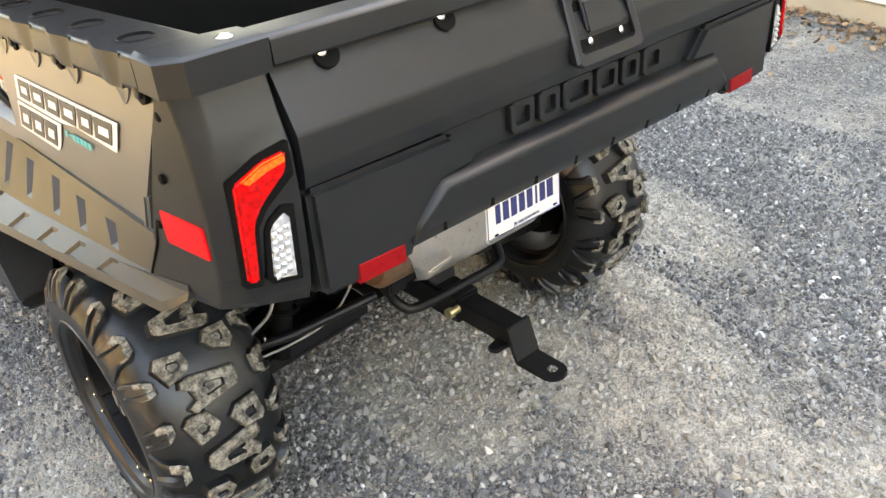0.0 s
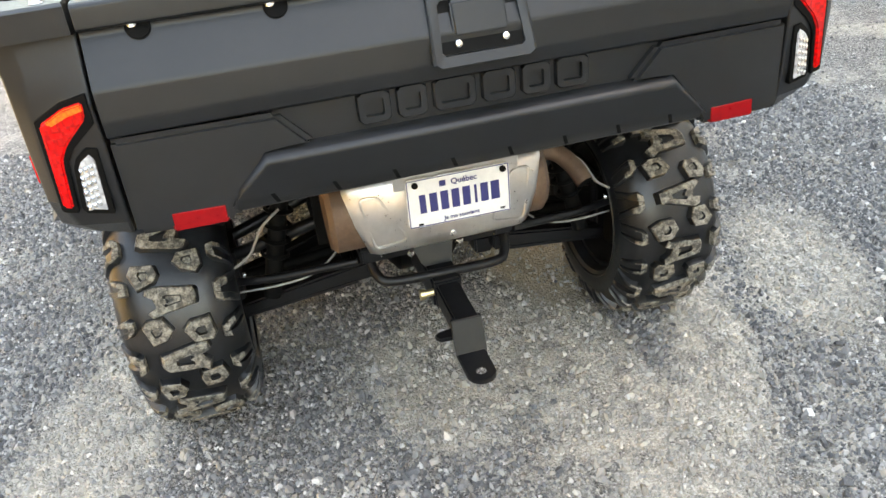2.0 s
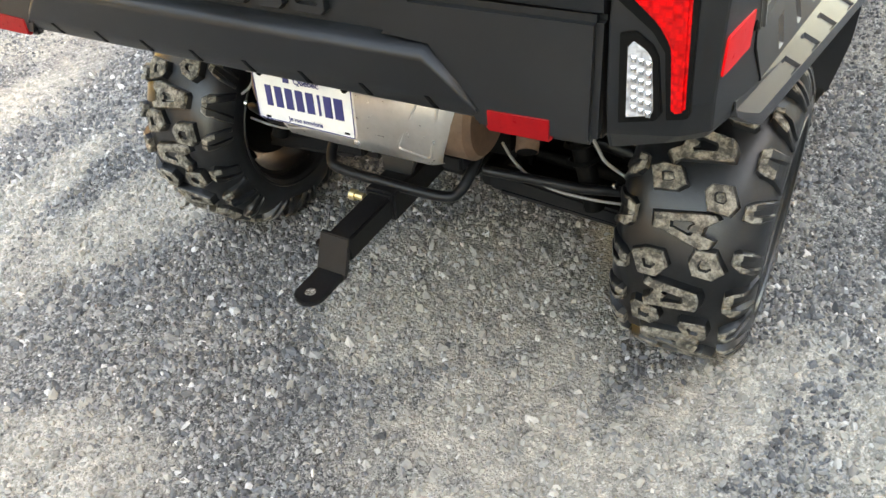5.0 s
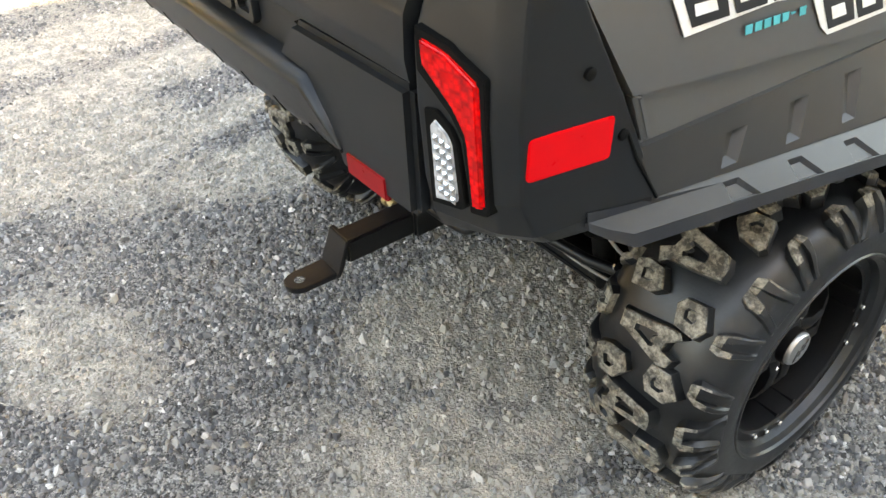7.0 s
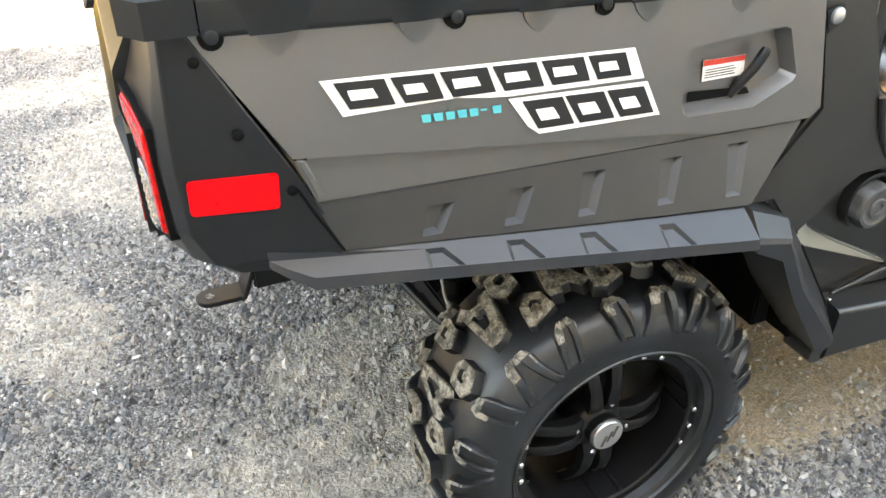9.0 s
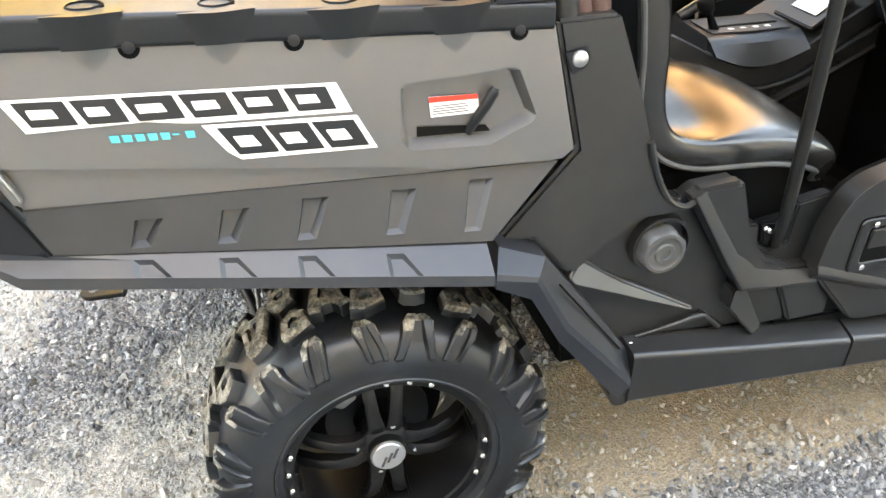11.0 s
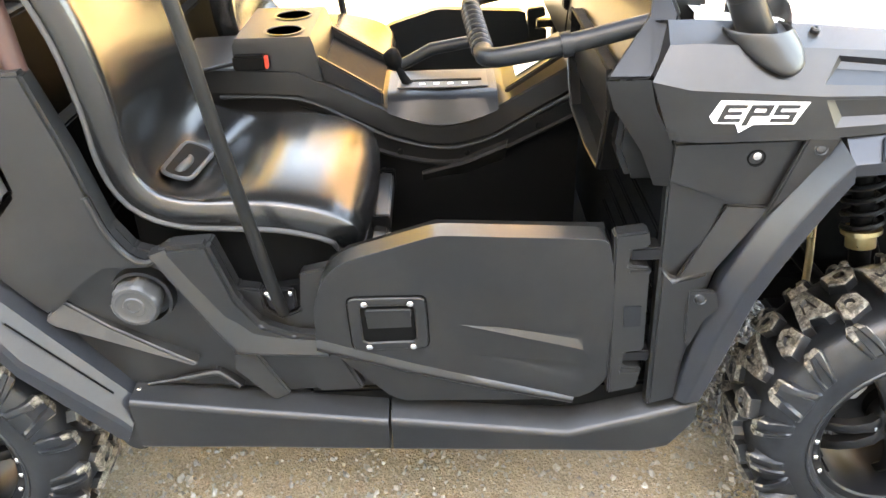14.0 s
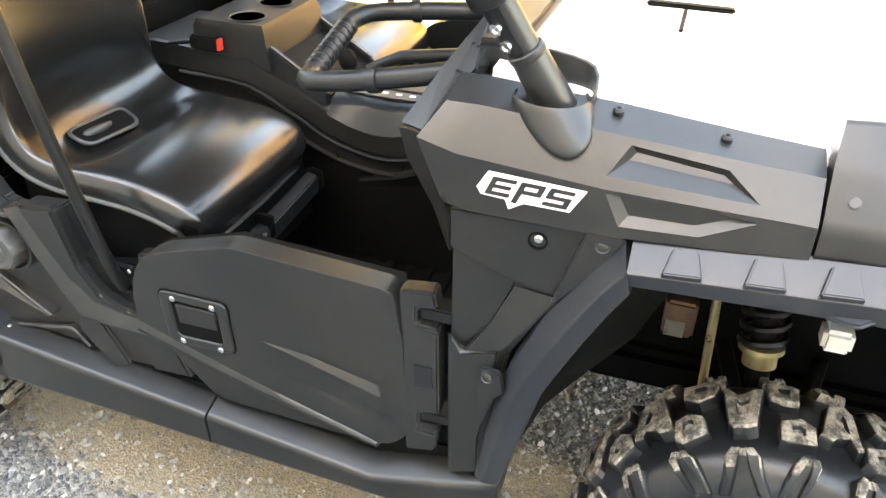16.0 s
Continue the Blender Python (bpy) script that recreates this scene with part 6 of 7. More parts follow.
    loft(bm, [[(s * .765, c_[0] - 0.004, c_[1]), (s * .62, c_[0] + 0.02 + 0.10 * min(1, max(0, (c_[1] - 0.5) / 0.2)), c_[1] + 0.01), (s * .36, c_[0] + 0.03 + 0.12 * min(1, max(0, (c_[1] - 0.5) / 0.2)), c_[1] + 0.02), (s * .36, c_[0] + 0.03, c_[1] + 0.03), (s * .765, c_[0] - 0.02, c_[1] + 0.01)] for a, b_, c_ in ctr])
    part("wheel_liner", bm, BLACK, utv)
    bm = B()
    rings = []
    for y, zt, zm, zb in ((1.700, 1.001, 0.964, 0.946), (1.80, 1.010, 0.971, 0.950), (2.0, 1.028, 0.984, 0.958), (2.2, 1.025, 0.975, 0.95), (2.36, 0.99, 0.94, 0.92)):
        rings.append(fillet(side([(y, zt - 0.02, .70), (y, zt, .790), (y, zm + 0.004, .832), (y, zb, .828), (y, zb, .814), (y, zm - 0.006, .76), (y, zm - 0.006, .70)], s), 0.004, 2))
    loft(bm, rings)
    fl = part("fender_flare", bm, FLARE, utv, "dark grey moulded front fender flare", 25)
    for y in (1.768, 1.868, 1.956, 2.05):
        bm = B()
        zt, zm = 1.001 + 0.085 * (y - 1.70), 0.968 + 0.070 * (y - 1.70)
        prism(bm, side([(y - 0.017, zt * 0.75 + zm * 0.25 + 0.001, .801), (y + 0.017, zt * 0.75 + zm * 0.25 + 0.003, .801), (y + 0.027, zm + 0.003, .8325), (y - 0.027, zm - 0.001, .8325)], s), (s * 0.0035, 0, 0.0065), 0.0015, 2, 0.86)
        part("flare_pad", bm, FLARE, fl)
    bm = B()
    prism(bm, side([(1.880, 0.966, .800), (2.05, 0.985, .800), (1.984, 0.962, .840), (1.965, 0.962, .838)], s), (0, 0, -0.008), 0.003)
    part("flare_lip", bm, FLARE, fl)
    # gusset plates where the flare is bolted on
    for tri_, bp in (([(1.640, 1.003, .799), (1.690, 1.001, .801), (1.684, 0.982, .800), (1.652, 0.926, .797), (1.598, 0.862, .792)], (1.662, 0.983, .799)),
                     ([(1.494, 0.714, .784), (1.538, 0.720, .796), (1.546, 0.690, .805), (1.526, 0.660, .796), (1.508, 0.590, .786), (1.500, 0.610, .783)], (1.515, 0.703, .791))):
        bm = B()
        prism(bm, side(tri_, s), (-s * 0.012, 0, 0), 0.003)
        part("flare_gusset", bm, PLASTIC_CAB, utv)
        bm = B()
        lathe(bm, [(-0.004, 0.011), (0.001, 0.011), (0.002, 0.010), (0.000, 0.008), (0.0015, 0.006), (0.0015, 0)], 18, (s * bp[2], bp[0], bp[1]), (s, 0, 0.3))
        part("flare_bolt", bm, PLASTIC_CAB, utv)

    # upper cowl: two facets with pressed pockets, top strip, rear end
    KEY = ((1.392, (1.000, .785), (1.096, .792), (1.140, .756), (1.165, .708)), (1.450, (0.996, .792), (1.082, .795), (1.141, .757), (1.163, .703)), (1.650, (0.998, .798), (1.066, .795), (1.128, .755), (1.150, .700)),
           (1.800, (1.008, .798), (1.062, .793), (1.116, .752), (1.134, .696)), (1.914, (1.016, .796), (1.060, .792), (1.108, .750), (1.124, .694)))
    BACK = (0, 0.037, 0.0, 0.030, 0.036)    # how far each line starts behind the pointed rear edge

    def cowl_at(y, line):
        for k0, k1 in zip(KEY, KEY[1:]):
            if y <= k1[0] + 1e-6:
                f = (y - k0[0]) / (k1[0] - k0[0])
                return k0[line][0] * (1 - f) + k1[line][0] * f, k0[line][1] * (1 - f) + k1[line][1] * f

    def facet(lo_, hi_):
        def place(y, v, d):
            (z0, x0_), (z1, x1_) = cowl_at(y, lo_), cowl_at(y, hi_)
            nx, nz = (z1 - z0), (x0_ - x1_)
            ln = math.hypot(nx, nz)
            y += (BACK[lo_] + (BACK[hi_] - BACK[lo_]) * v) * max(0.0, 1 - (y - 1.392) / 0.16)
            return (s * (x0_ + (x1_ - x0_) * v - d * nx / ln), y, z0 + (z1 - z0) * v - d * nz / ln)
        return place
    yy = [1.392, 1.42, 1.45, 1.50, 1.55, 1.60, 1.63, 1.65, 1.72, 1.80, 1.86, 1.914]
    y1 = yy[6:]
    bm = B()
    for a, e in ((1, 2), (2, 3)):
        loft(bm, [[facet(a, e)(y, v / 4, 0) for v in range(5)] for y in yy[:7]], closed=False)
    pocketed(bm, [(y, 0.0) for y in y1] + [(y, 1.0) for y in y1[::-1]], [([(1.655, 0.92), (1.677, 0.25), (1.779, 0.26), (1.845, 0.82), (1.80, 0.94)], [(1.672, 0.87), (1.688, 0.46), (1.772, 0.46), (1.818, 0.80), (1.79, 0.89)], 0.010)], facet(1, 2), 0.01)
    pocketed(bm, [(y, 0.0) for y in y1] + [(y, 1.0) for y in y1[::-1]], [([(1.652, 0.24), (1.676, 0.86), (1.800, 0.78), (1.845, 0.22)], [(1.676, 0.62), (1.684, 0.78), (1.796, 0.70), (1.810, 0.56)], 0.010)], facet(2, 3), 0.01)
    loft(bm, [[facet(3, 4)(y, v, 0) for v in (0, 0.5, 1.0)] + [(s * 0.66, y, cowl_at(y, 4)[0] - 0.012)] for y in yy], closed=False)
    bm.faces.new([bm.verts.new((s * x, 1.392 + d, z)) for (z, x), d in ((KEY[0][1], BACK[1]), (KEY[0][2], BACK[2]), (KEY[0][3], BACK[3]), (KEY[0][4], BACK[4]), ((1.15, .66), 0.036), ((1.0, .70), 0.037))])
    bmesh.ops.remove_doubles(bm, verts=bm.verts, dist=0.0002)
    cowl = part("front_cowl", bm, PLASTIC_CAB, utv, "dark grey moulded front cowl", 70)
    soft_edge = cowl.modifiers.new("soft_edge", "BEVEL")
    soft_edge.width, soft_edge.segments, soft_edge.limit_method, soft_edge.angle_limit, soft_edge.harden_normals = 0.006, 3, "ANGLE", math.radians(14), True
    bm = B()
    loft(bm, [fillet(side(r, s), 0.010, 3) for r in (
        [(1.918, 1.062, .792), (1.918, 1.125, .752), (1.922, 1.178, .718), (1.922, 1.12, .64), (1.918, 1.010, .72), (1.918, 1.017, .797)],
        [(2.10, 1.060, .788), (2.10, 1.13, .745), (2.10, 1.185, .70), (2.10, 1.12, .62), (2.10, 1.010, .70), (2.10, 1.022, .795)],
        [(2.40, 1.00, .70), (2.40, 1.06, .66), (2.40, 1.09, .62), (2.40, 1.05, .56), (2.40, 0.94, .62), (2.40, 0.95, .70)])])
    part("headlight_cowl", bm, PLASTIC_CAB, utv, "dark grey nose cowl", 40)
    for y in (1.650, 1.791):
        bm = B()
        lathe(bm, [(-0.004, 0.0075), (0.0015, 0.0075), (0.004, 0.005), (0.004, 0.0025), (0.002, 0.002), (0.002, 0)], 14, (s * 0.722, y, 1.147 - 0.113 * (y - 1.65)), (s * 0.3, 0, 1))
        part("cowl_bolt", bm, PLASTIC, cowl)
    bm = B()
    lathe(bm, [(-0.006, 0.0085), (0.0015, 0.0085), (0.004, 0.006), (0.004, 0)], 14, (s * 0.772, 1.948, 1.091), (s * 0.82, 0, 0.55))
    part("cowl_bolt", bm, CAPGREY, cowl)
    # pointed end bezel of the dash, over the door opening
    bm = B()
    a = [(1.336, 1.076, .716), (1.400, 1.170, .700), (1.424, 1.215, .600), (1.440, 1.222, .600), (1.448, 1.170, .700), (1.395, 1.096, .778)]
    prism(bm, side(a, s), (-s * 0.03, 0.012, -0.01), 0.005)
    loft(bm, [side(r, s) for r in ([(1.338, 1.074, .718), (1.394, 1.094, .776), (1.41, 1.06, .70)], [(1.352, 1.030, .722), (1.405, 1.050, .780), (1.42, 1.02, .70)], [(1.400, 0.960, .735), (1.436, 0.990, .786), (1.44, 0.97, .72)], [(1.425, 0.900, .74), (1.440, 0.915, .776), (1.45, 0.90, .73)])])
    bezel = part("dash_bezel", bm, PLASTIC_CAB, utv, "dark grey bezel at the end of the dash", 70)
    rounded = bezel.modifiers.new("rounded", "BEVEL")
    rounded.width, rounded.segments, rounded.limit_method, rounded.angle_limit, rounded.harden_normals = 0.008, 3, "ANGLE", radians(18), True
    # pillar tube with its boot
    bm = B()
    ax = Vector((s * 0.019, -0.042, 0.073)).normalized()
    base = Vector((s * 0.716, 1.565, 1.141))
    tube(bm, [base - ax * 0.06, base, base + ax * 0.080], [0.028, 0.028, 0.0250], 24)
    tube(bm, [base + ax * 0.079, base + ax * 0.082, base + ax * 0.090, base + ax * 0.092], [0.025, 0.0265, 0.0265, 0.024], 24)
    post = part("front_pillar", bm, PLASTIC_CAB, utv, "dark grey roll-cage pillar tube", 30)
    bm = B()
    tube(bm, [base + ax * 0.088, base + ax * 0.62], 0.0215, 20)
    part("inner_tube", bm, PLASTIC_CAB, post)
    across = (Vector((s, 0, 0)) - ax * ax.x * s).normalized()
    rear = (Vector((0, -1, 0)) + ax * ax.y).normalized()
    rear = (rear - across * rear.dot(across)).normalized()

    def round_(d, deg, r):
        return base + ax * d + (across * math.cos(math.radians(deg)) + rear * math.sin(math.radians(deg))) * r
    bm = B()
    arc = [-8 + 13 * q for q in range(17)]
    loft(bm, [[round_(d, a, r) for a in arc] + [round_(d, a, 0.020) for a in arc[::-1]] for d, r in ((0.093, 0.0235), (0.095, 0.0250), (0.62, 0.0250))])
    part("pillar_clamp", bm, FRAME, post, "black half-shell clamp")
    bm = B()
    tube(bm, [base + ax * 0.166, base + ax * 0.170, base + ax * 0.62, base + ax * 0.625], [0.026, 0.036, 0.036, 0.028], 22)
    part("pillar_sleeve", bm, FRAME, post)
    for d in (0.112, 0.139):
        bm = B()
        lathe(bm, [(-0.002, 0.0088), (0.003, 0.0088), (0.003, 0.005), (0.001, 0.004), (0.001, 0)], 16, round_(d, 30, 0.0255), round_(0, 30, 1) - base)
        part("clamp_screw", bm, CHROME, post)
    bm = B()
    rings = []
    for k in range(13):
        t = math.sin(math.pi / 2 * k / 12)
        c = Vector((0.722 + 0.056 * t, 1.560 + 0.036 * t, 1.153 - 0.053 * t))
        ry, rx = 0.052 * math.sqrt(max(0.0, 1 - t ** 2.2)) + 0.0008, (0.050 - 0.032 * t) * math.sqrt(max(0.0, 1 - t ** 12)) + 0.0008
        rings.append([(s * (c.x + rx * math.cos(2 * math.pi * j / 32)), c.y + ry * math.sin(2 * math.pi * j / 32), c.z - 0.006 * t * math.cos(2 * math.pi * j / 32)) for j in range(32)])
    rim_ = [Vector(p) for p in rings[0]]
    mid = sum(rim_, Vector()) / 32
    loft(bm, [[mid + (p - mid) * 0.88 + Vector((0, 0, -0.03)) for p in rim_], [mid + (p - mid) * 0.92 for p in rim_], [mid + (p - mid) * 0.96 + Vector((0, 0, 0.003)) for p in rim_]] + rings, caps=False)
    part("pillar_boot", bm, PLASTIC_CAB, post, "grey boot round the pillar", 60)
    # upright guard curving round behind the boot
    bm = B()
    wall_ = ((0.683, 1.520, 1.206), (0.683, 1.548, 1.204), (0.683, 1.574, 1.200), (0.684, 1.594, 1.195), (0.688, 1.606, 1.190), (0.698, 1.613, 1.181), (0.712, 1.614, 1.168), (0.726, 1.611, 1.154))
    loft(bm, [[(s * x, y, 1.125), (s * x, y, z - 0.002), (s * (x - 0.0015), y + 0.001, z), (s * (x - 0.0045), y + 0.003, z), (s * (x - 0.006), y + 0.004, z - 0.002), (s * (x - 0.006), y + 0.004, 1.125)] for x, y, z in wall_])
    part("boot_guard", bm, PLASTIC_CAB, post, "upright grey guard behind the boot", 60)

# power-steering sticker on the right cowl
for s in (1, -1):
    bm = B()
    o = [(1.482, 1.040), (1.497, 1.065), (1.632, 1.0585), (1.612, 1.025), (1.549, 1.026), (1.529, 1.014), (1.523, 1.028), (1.489, 1.030)]
    prism(bm, [(s * (0.7975 - (z - 1.02) * 0.085), y, z) for y, z in o], (s * 0.0015, 0, 0))
    st_ = part("white_badge", bm, WHITE, utv, "white power-steering sticker with black letters")
    for name, u0, strokes in (("letter_e", 0.0, ((0, 0.24, 0, 1), (0, 1, 0.79, 1), (0, 0.92, 0.40, 0.60), (0, 1, 0, 0.21))), ("letter_p", 0.0398, ((0, 0.24, -0.22, 1), (0, 1, 0.79, 1), (0, 1, 0.36, 0.57), (0.76, 1, 0.36, 1))),
                              ("letter_s", 0.0796, ((0, 1, 0.79, 1), (0, 0.24, 0.40, 1), (0, 1, 0.40, 0.60), (0.76, 1, 0, 0.60), (0, 1, 0, 0.21)))):
        bm = B()
        for k, (a, e, v0, v1) in enumerate(strokes):
            pts = []
            for u, v in ((a, v0), (e, v0), (e, v1), (a, v1)):
                y = 1.4935 + u0 + 0.0340 * u + 0.011 * v
                z = 1.0325 + 0.0265 * v - 0.035 * (y - 1.496)
                pts.append((s * (0.7995 - (z - 1.02) * 0.085), y, z))
            prism(bm, pts, (s * (0.0008 + 0.0001 * k), 0, 0))
        part(name, bm, BLACKINK, st_)

# hood, white paint
bm = B()
rings = []
for y, z in ((1.47, 1.175), (1.55, 1.166), (1.65, 1.154), (1.80, 1.137), (1.95, 1.118), (2.20, 1.075), (2.42, 1.02)):
    rings.append([(x, y, z + 0.018 * math.cos(x / 0.7 * 1.5) + h) for x, h in ((-0.70, -0.02), (-0.695, -0.004), (-0.5, 0), (-0.25, 0), (0, 0), (0.25, 0), (0.5, 0), (0.695, -0.004), (0.70, -0.02))])
loft(bm, rings, caps=False, closed=False)
hood = part("hood", bm, HOODWHITE, utv, "glossy white hood panel")
bm = B()
box(bm, (0.262, 1.635, 1.176), (0.285, 1.785, 1.184), 0.003)
box(bm, (0.285, 1.70, 1.174), (0.42, 1.707, 1.178), 0.001)
part("hood_trim", bm, BLACK, hood, "thin black trim on the hood")

# fuel cap on the right flank
bm = B()
n = 48
prof = [(0.690, 0.060), (0.732, 0.057), (0.732, 0.051), (0.712, 0.050)]
lathe(bm, [(d, r2) for d, r2 in prof], 32, (0, 0.520, 0.697), (1, 0, 0), False)
part("filler_rim", bm, PLASTIC_CAB, utv)
bm = B()
rings = []
for x, r2, k in ((0.700, 0.0445, 1), (0.748, 0.0445, 1), (0.751, 0.0425, 0.6), (0.755, 0.039, 0), (0.7555, 0.033, 0), (0.754, 0.031, 0), (0.754, 0.020, 0), (0.757, 0.018, 0), (0.757, 0.011, 0), (0.755, 0.010, 0), (0.755, 0.001, 0)):
    rings.append([(x, 0.513 + (r2 - 0.0035 * k * (1 if (j // 4) % 2 else 0)) * math.cos(2 * math.pi * j / n), 0.695 + (r2 - 0.0035 * k * (1 if (j // 4) % 2 else 0)) * math.sin(2 * math.pi * j / n)) for j in range(n)])
loft(bm, rings)
part("fuel_cap", bm, CAPGREY, utv, "grey ribbed fuel cap")


# ---- cab interior ----
def make_seat(s):
    path = glide([(0.400, 1.52), (0.455, 1.33), (0.510, 1.17), (0.530, 1.04), (0.535, 0.95), (0.556, 0.892), (0.610, 0.866), (0.690, 0.860), (0.780, 0.853), (0.865, 0.832), (0.912, 0.802), (0.927, 0.765), (0.931, 0.734)], 4)
    bm = B()
    cx = s * 0.435
    wide = lambda k: 0.236 * (1 - 0.13 * max(0.0, (k - (len(path) - 14)) / 13) ** 2)
    rings = []
    RIM = [(0.86 - 1.72 * k / 12, 1.0) for k in range(13)] + [(-0.95, 0.88), (-0.985, 0.6), (-1, 0.0), (-0.985, -0.6), (-0.95, -0.9), (-0.8, -1), (0, -1), (0.8, -1), (0.95, -0.9), (0.985, -0.6), (1, 0.0), (0.985, 0.6), (0.95, 0.88)]
    for i, q in enumerate(path):
        t = (path[min(i + 1, len(path) - 1)] - path[max(i - 1, 0)]).normalized()
        nrm = Vector((t[1], -t[0]))     # towards the back of the shell
        if nrm[0] > 0 or nrm[1] > 0:
            nrm = -nrm
        ring = []
        for u, v in RIM:
            up_ = min(1.0, max(0.0, (q[1] - 0.87) / 0.08))
            dish = (0.024 * up_ - 0.014 * (1 - up_)) * (1 - min(1, abs(u) / 0.95) ** 2) if v > 0.7 else 0
            if v > 0.7:
                dish += 0.072 * math.exp(-((q[0] - 0.585) / 0.085) ** 2 - ((q[1] - 0.885) / 0.075) ** 2) * (1 - min(1, abs(u) / 0.95) ** 3)
            thin = 1 - 0.55 * max(0.0, (i - (len(path) - 7)) / 6) ** 2
            d = 0.036 - v * 0.036 * thin + dish
            ring.append((cx + u * wide(i), q[0] + nrm[0] * d, q[1] + nrm[1] * d))
        rings.append(ring)
    loft(bm, rings)
    seat = part("bucket_seat", bm, VINYL, utv, "black vinyl moulded seat with grey piping", 60)
    sub = seat.modifiers.new("round", "SUBSURF")
    sub.levels = sub.render_levels = 1
    bm = B()
    pts = []
    for i, q in enumerate(path):
        t = (path[min(i + 1, len(path) - 1)] - path[max(i - 1, 0)]).normalized()
        nrm = Vector((t[1], -t[0]))
        if nrm[0] > 0 or nrm[1] > 0:
            nrm = -nrm
        pts.append((cx + s * (wide(i) - 0.003), q[0] + nrm[0] * 0.058, q[1] + nrm[1] * 0.058))
    pts = pts[:-2] + [(cx + s * 0.195, 0.905, 0.728), (cx + s * 0.16, 0.915, 0.722), (cx, 0.918, 0.722), (cx - s * 0.18, 0.912, 0.724)]
    tube(bm, pts, 0.0052, 8)
    part("piping", bm, PIPING, seat, "grey welt along the seat edge")
    # opening between cushion and back
    quad = fillet([(cx + s * u, y + 0.002, z + 0.005) for u, y, z in ((0.090, 0.522, 0.849), (-0.088, 0.525, 0.840), (-0.068, 0.586, 0.820), (0.086, 0.574, 0.826))], 0.026, 5)
    c = sum(quad, Vector()) / len(quad)
    bm = B()
    tube(bm, quad + quad[:1], 0.0045, 8)
    part("slot_rim", bm, PIPING, seat, "worn grey rim of the belt slot")
    # flat black patch for the shade in the opening
    bm = B()
    prism(bm, [c + (q - c) * 0.98 for q in quad], (0, 0.0005, 0.001))
    part("slot", bm, BLACK, seat)
    bm = B()
    tube(bm, glide([c + Vector((s * 0.060, -0.006, 0.002)), c + Vector((s * 0.030, 0.004, 0.005)), c + Vector((s * 0.0, 0.006, 0.004)), c + Vector((-s * 0.022, -0.002, 0.002))], 4), [0.004, 0.008, 0.009, 0.009, 0.009, 0.009, 0.008, 0.008, 0.007, 0.006, 0.005, 0.004, 0.002], 10)
    part("slot_hook", bm, CAPGREY, seat, "grey belt tongue in the slot")
    # base under the cushion; near-zero black carries the shade below the seat
    bm = B()
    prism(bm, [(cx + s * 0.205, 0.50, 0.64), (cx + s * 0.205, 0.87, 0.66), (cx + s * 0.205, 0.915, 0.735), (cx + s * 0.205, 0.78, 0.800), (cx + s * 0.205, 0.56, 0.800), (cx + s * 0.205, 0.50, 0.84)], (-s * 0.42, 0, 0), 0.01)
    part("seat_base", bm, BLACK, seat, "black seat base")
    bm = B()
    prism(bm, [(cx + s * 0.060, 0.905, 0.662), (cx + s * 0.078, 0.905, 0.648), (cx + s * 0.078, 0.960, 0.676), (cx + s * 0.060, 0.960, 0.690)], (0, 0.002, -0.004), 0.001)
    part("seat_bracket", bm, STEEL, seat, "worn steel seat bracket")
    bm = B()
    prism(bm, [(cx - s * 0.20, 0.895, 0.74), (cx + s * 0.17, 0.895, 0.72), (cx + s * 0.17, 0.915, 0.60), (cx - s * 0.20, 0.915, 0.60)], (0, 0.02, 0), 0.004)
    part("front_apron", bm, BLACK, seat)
    bm = B()
    prism(bm, [(cx + s * 0.10, 0.925, 0.690), (cx + s * 0.10, 0.955, 0.684), (cx + s * 0.10, 0.955, 0.640), (cx + s * 0.10, 0.925, 0.640)], (-s * 0.32, 0, 0.02), 0.004)
    rail_ = part("seat_rail", bm, PLASTIC_CAB, seat, "dark steel rail under the seat front")
    for u in (0.03, -0.20):
        bm = B()
        box(bm, (cx + s * u - 0.008, 0.920, 0.660), (cx + s * u + 0.008, 0.959, 0.712), 0.003)
        part("rail_clip", bm, BLACK, rail_)
    return seat


make_seat(1)
make_seat(-1)

# floor pan, firewall, bulkhead; their near-zero black holds the footwell's shade
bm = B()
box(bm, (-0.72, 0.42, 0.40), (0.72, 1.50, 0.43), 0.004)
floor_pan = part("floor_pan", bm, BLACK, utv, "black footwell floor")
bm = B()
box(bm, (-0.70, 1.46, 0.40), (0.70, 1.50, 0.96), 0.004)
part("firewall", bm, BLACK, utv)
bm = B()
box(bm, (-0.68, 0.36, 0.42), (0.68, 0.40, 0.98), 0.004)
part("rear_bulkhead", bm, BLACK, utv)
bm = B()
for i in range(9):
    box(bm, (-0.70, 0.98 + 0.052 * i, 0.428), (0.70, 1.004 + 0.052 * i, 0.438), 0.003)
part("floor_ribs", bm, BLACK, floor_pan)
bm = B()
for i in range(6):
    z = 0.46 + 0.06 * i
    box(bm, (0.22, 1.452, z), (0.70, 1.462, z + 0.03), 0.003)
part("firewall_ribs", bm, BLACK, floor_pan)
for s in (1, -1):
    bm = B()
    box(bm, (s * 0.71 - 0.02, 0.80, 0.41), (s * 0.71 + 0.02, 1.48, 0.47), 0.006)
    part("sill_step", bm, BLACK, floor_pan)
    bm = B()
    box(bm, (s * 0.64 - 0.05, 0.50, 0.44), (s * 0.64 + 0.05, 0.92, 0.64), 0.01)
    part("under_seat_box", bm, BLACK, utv)

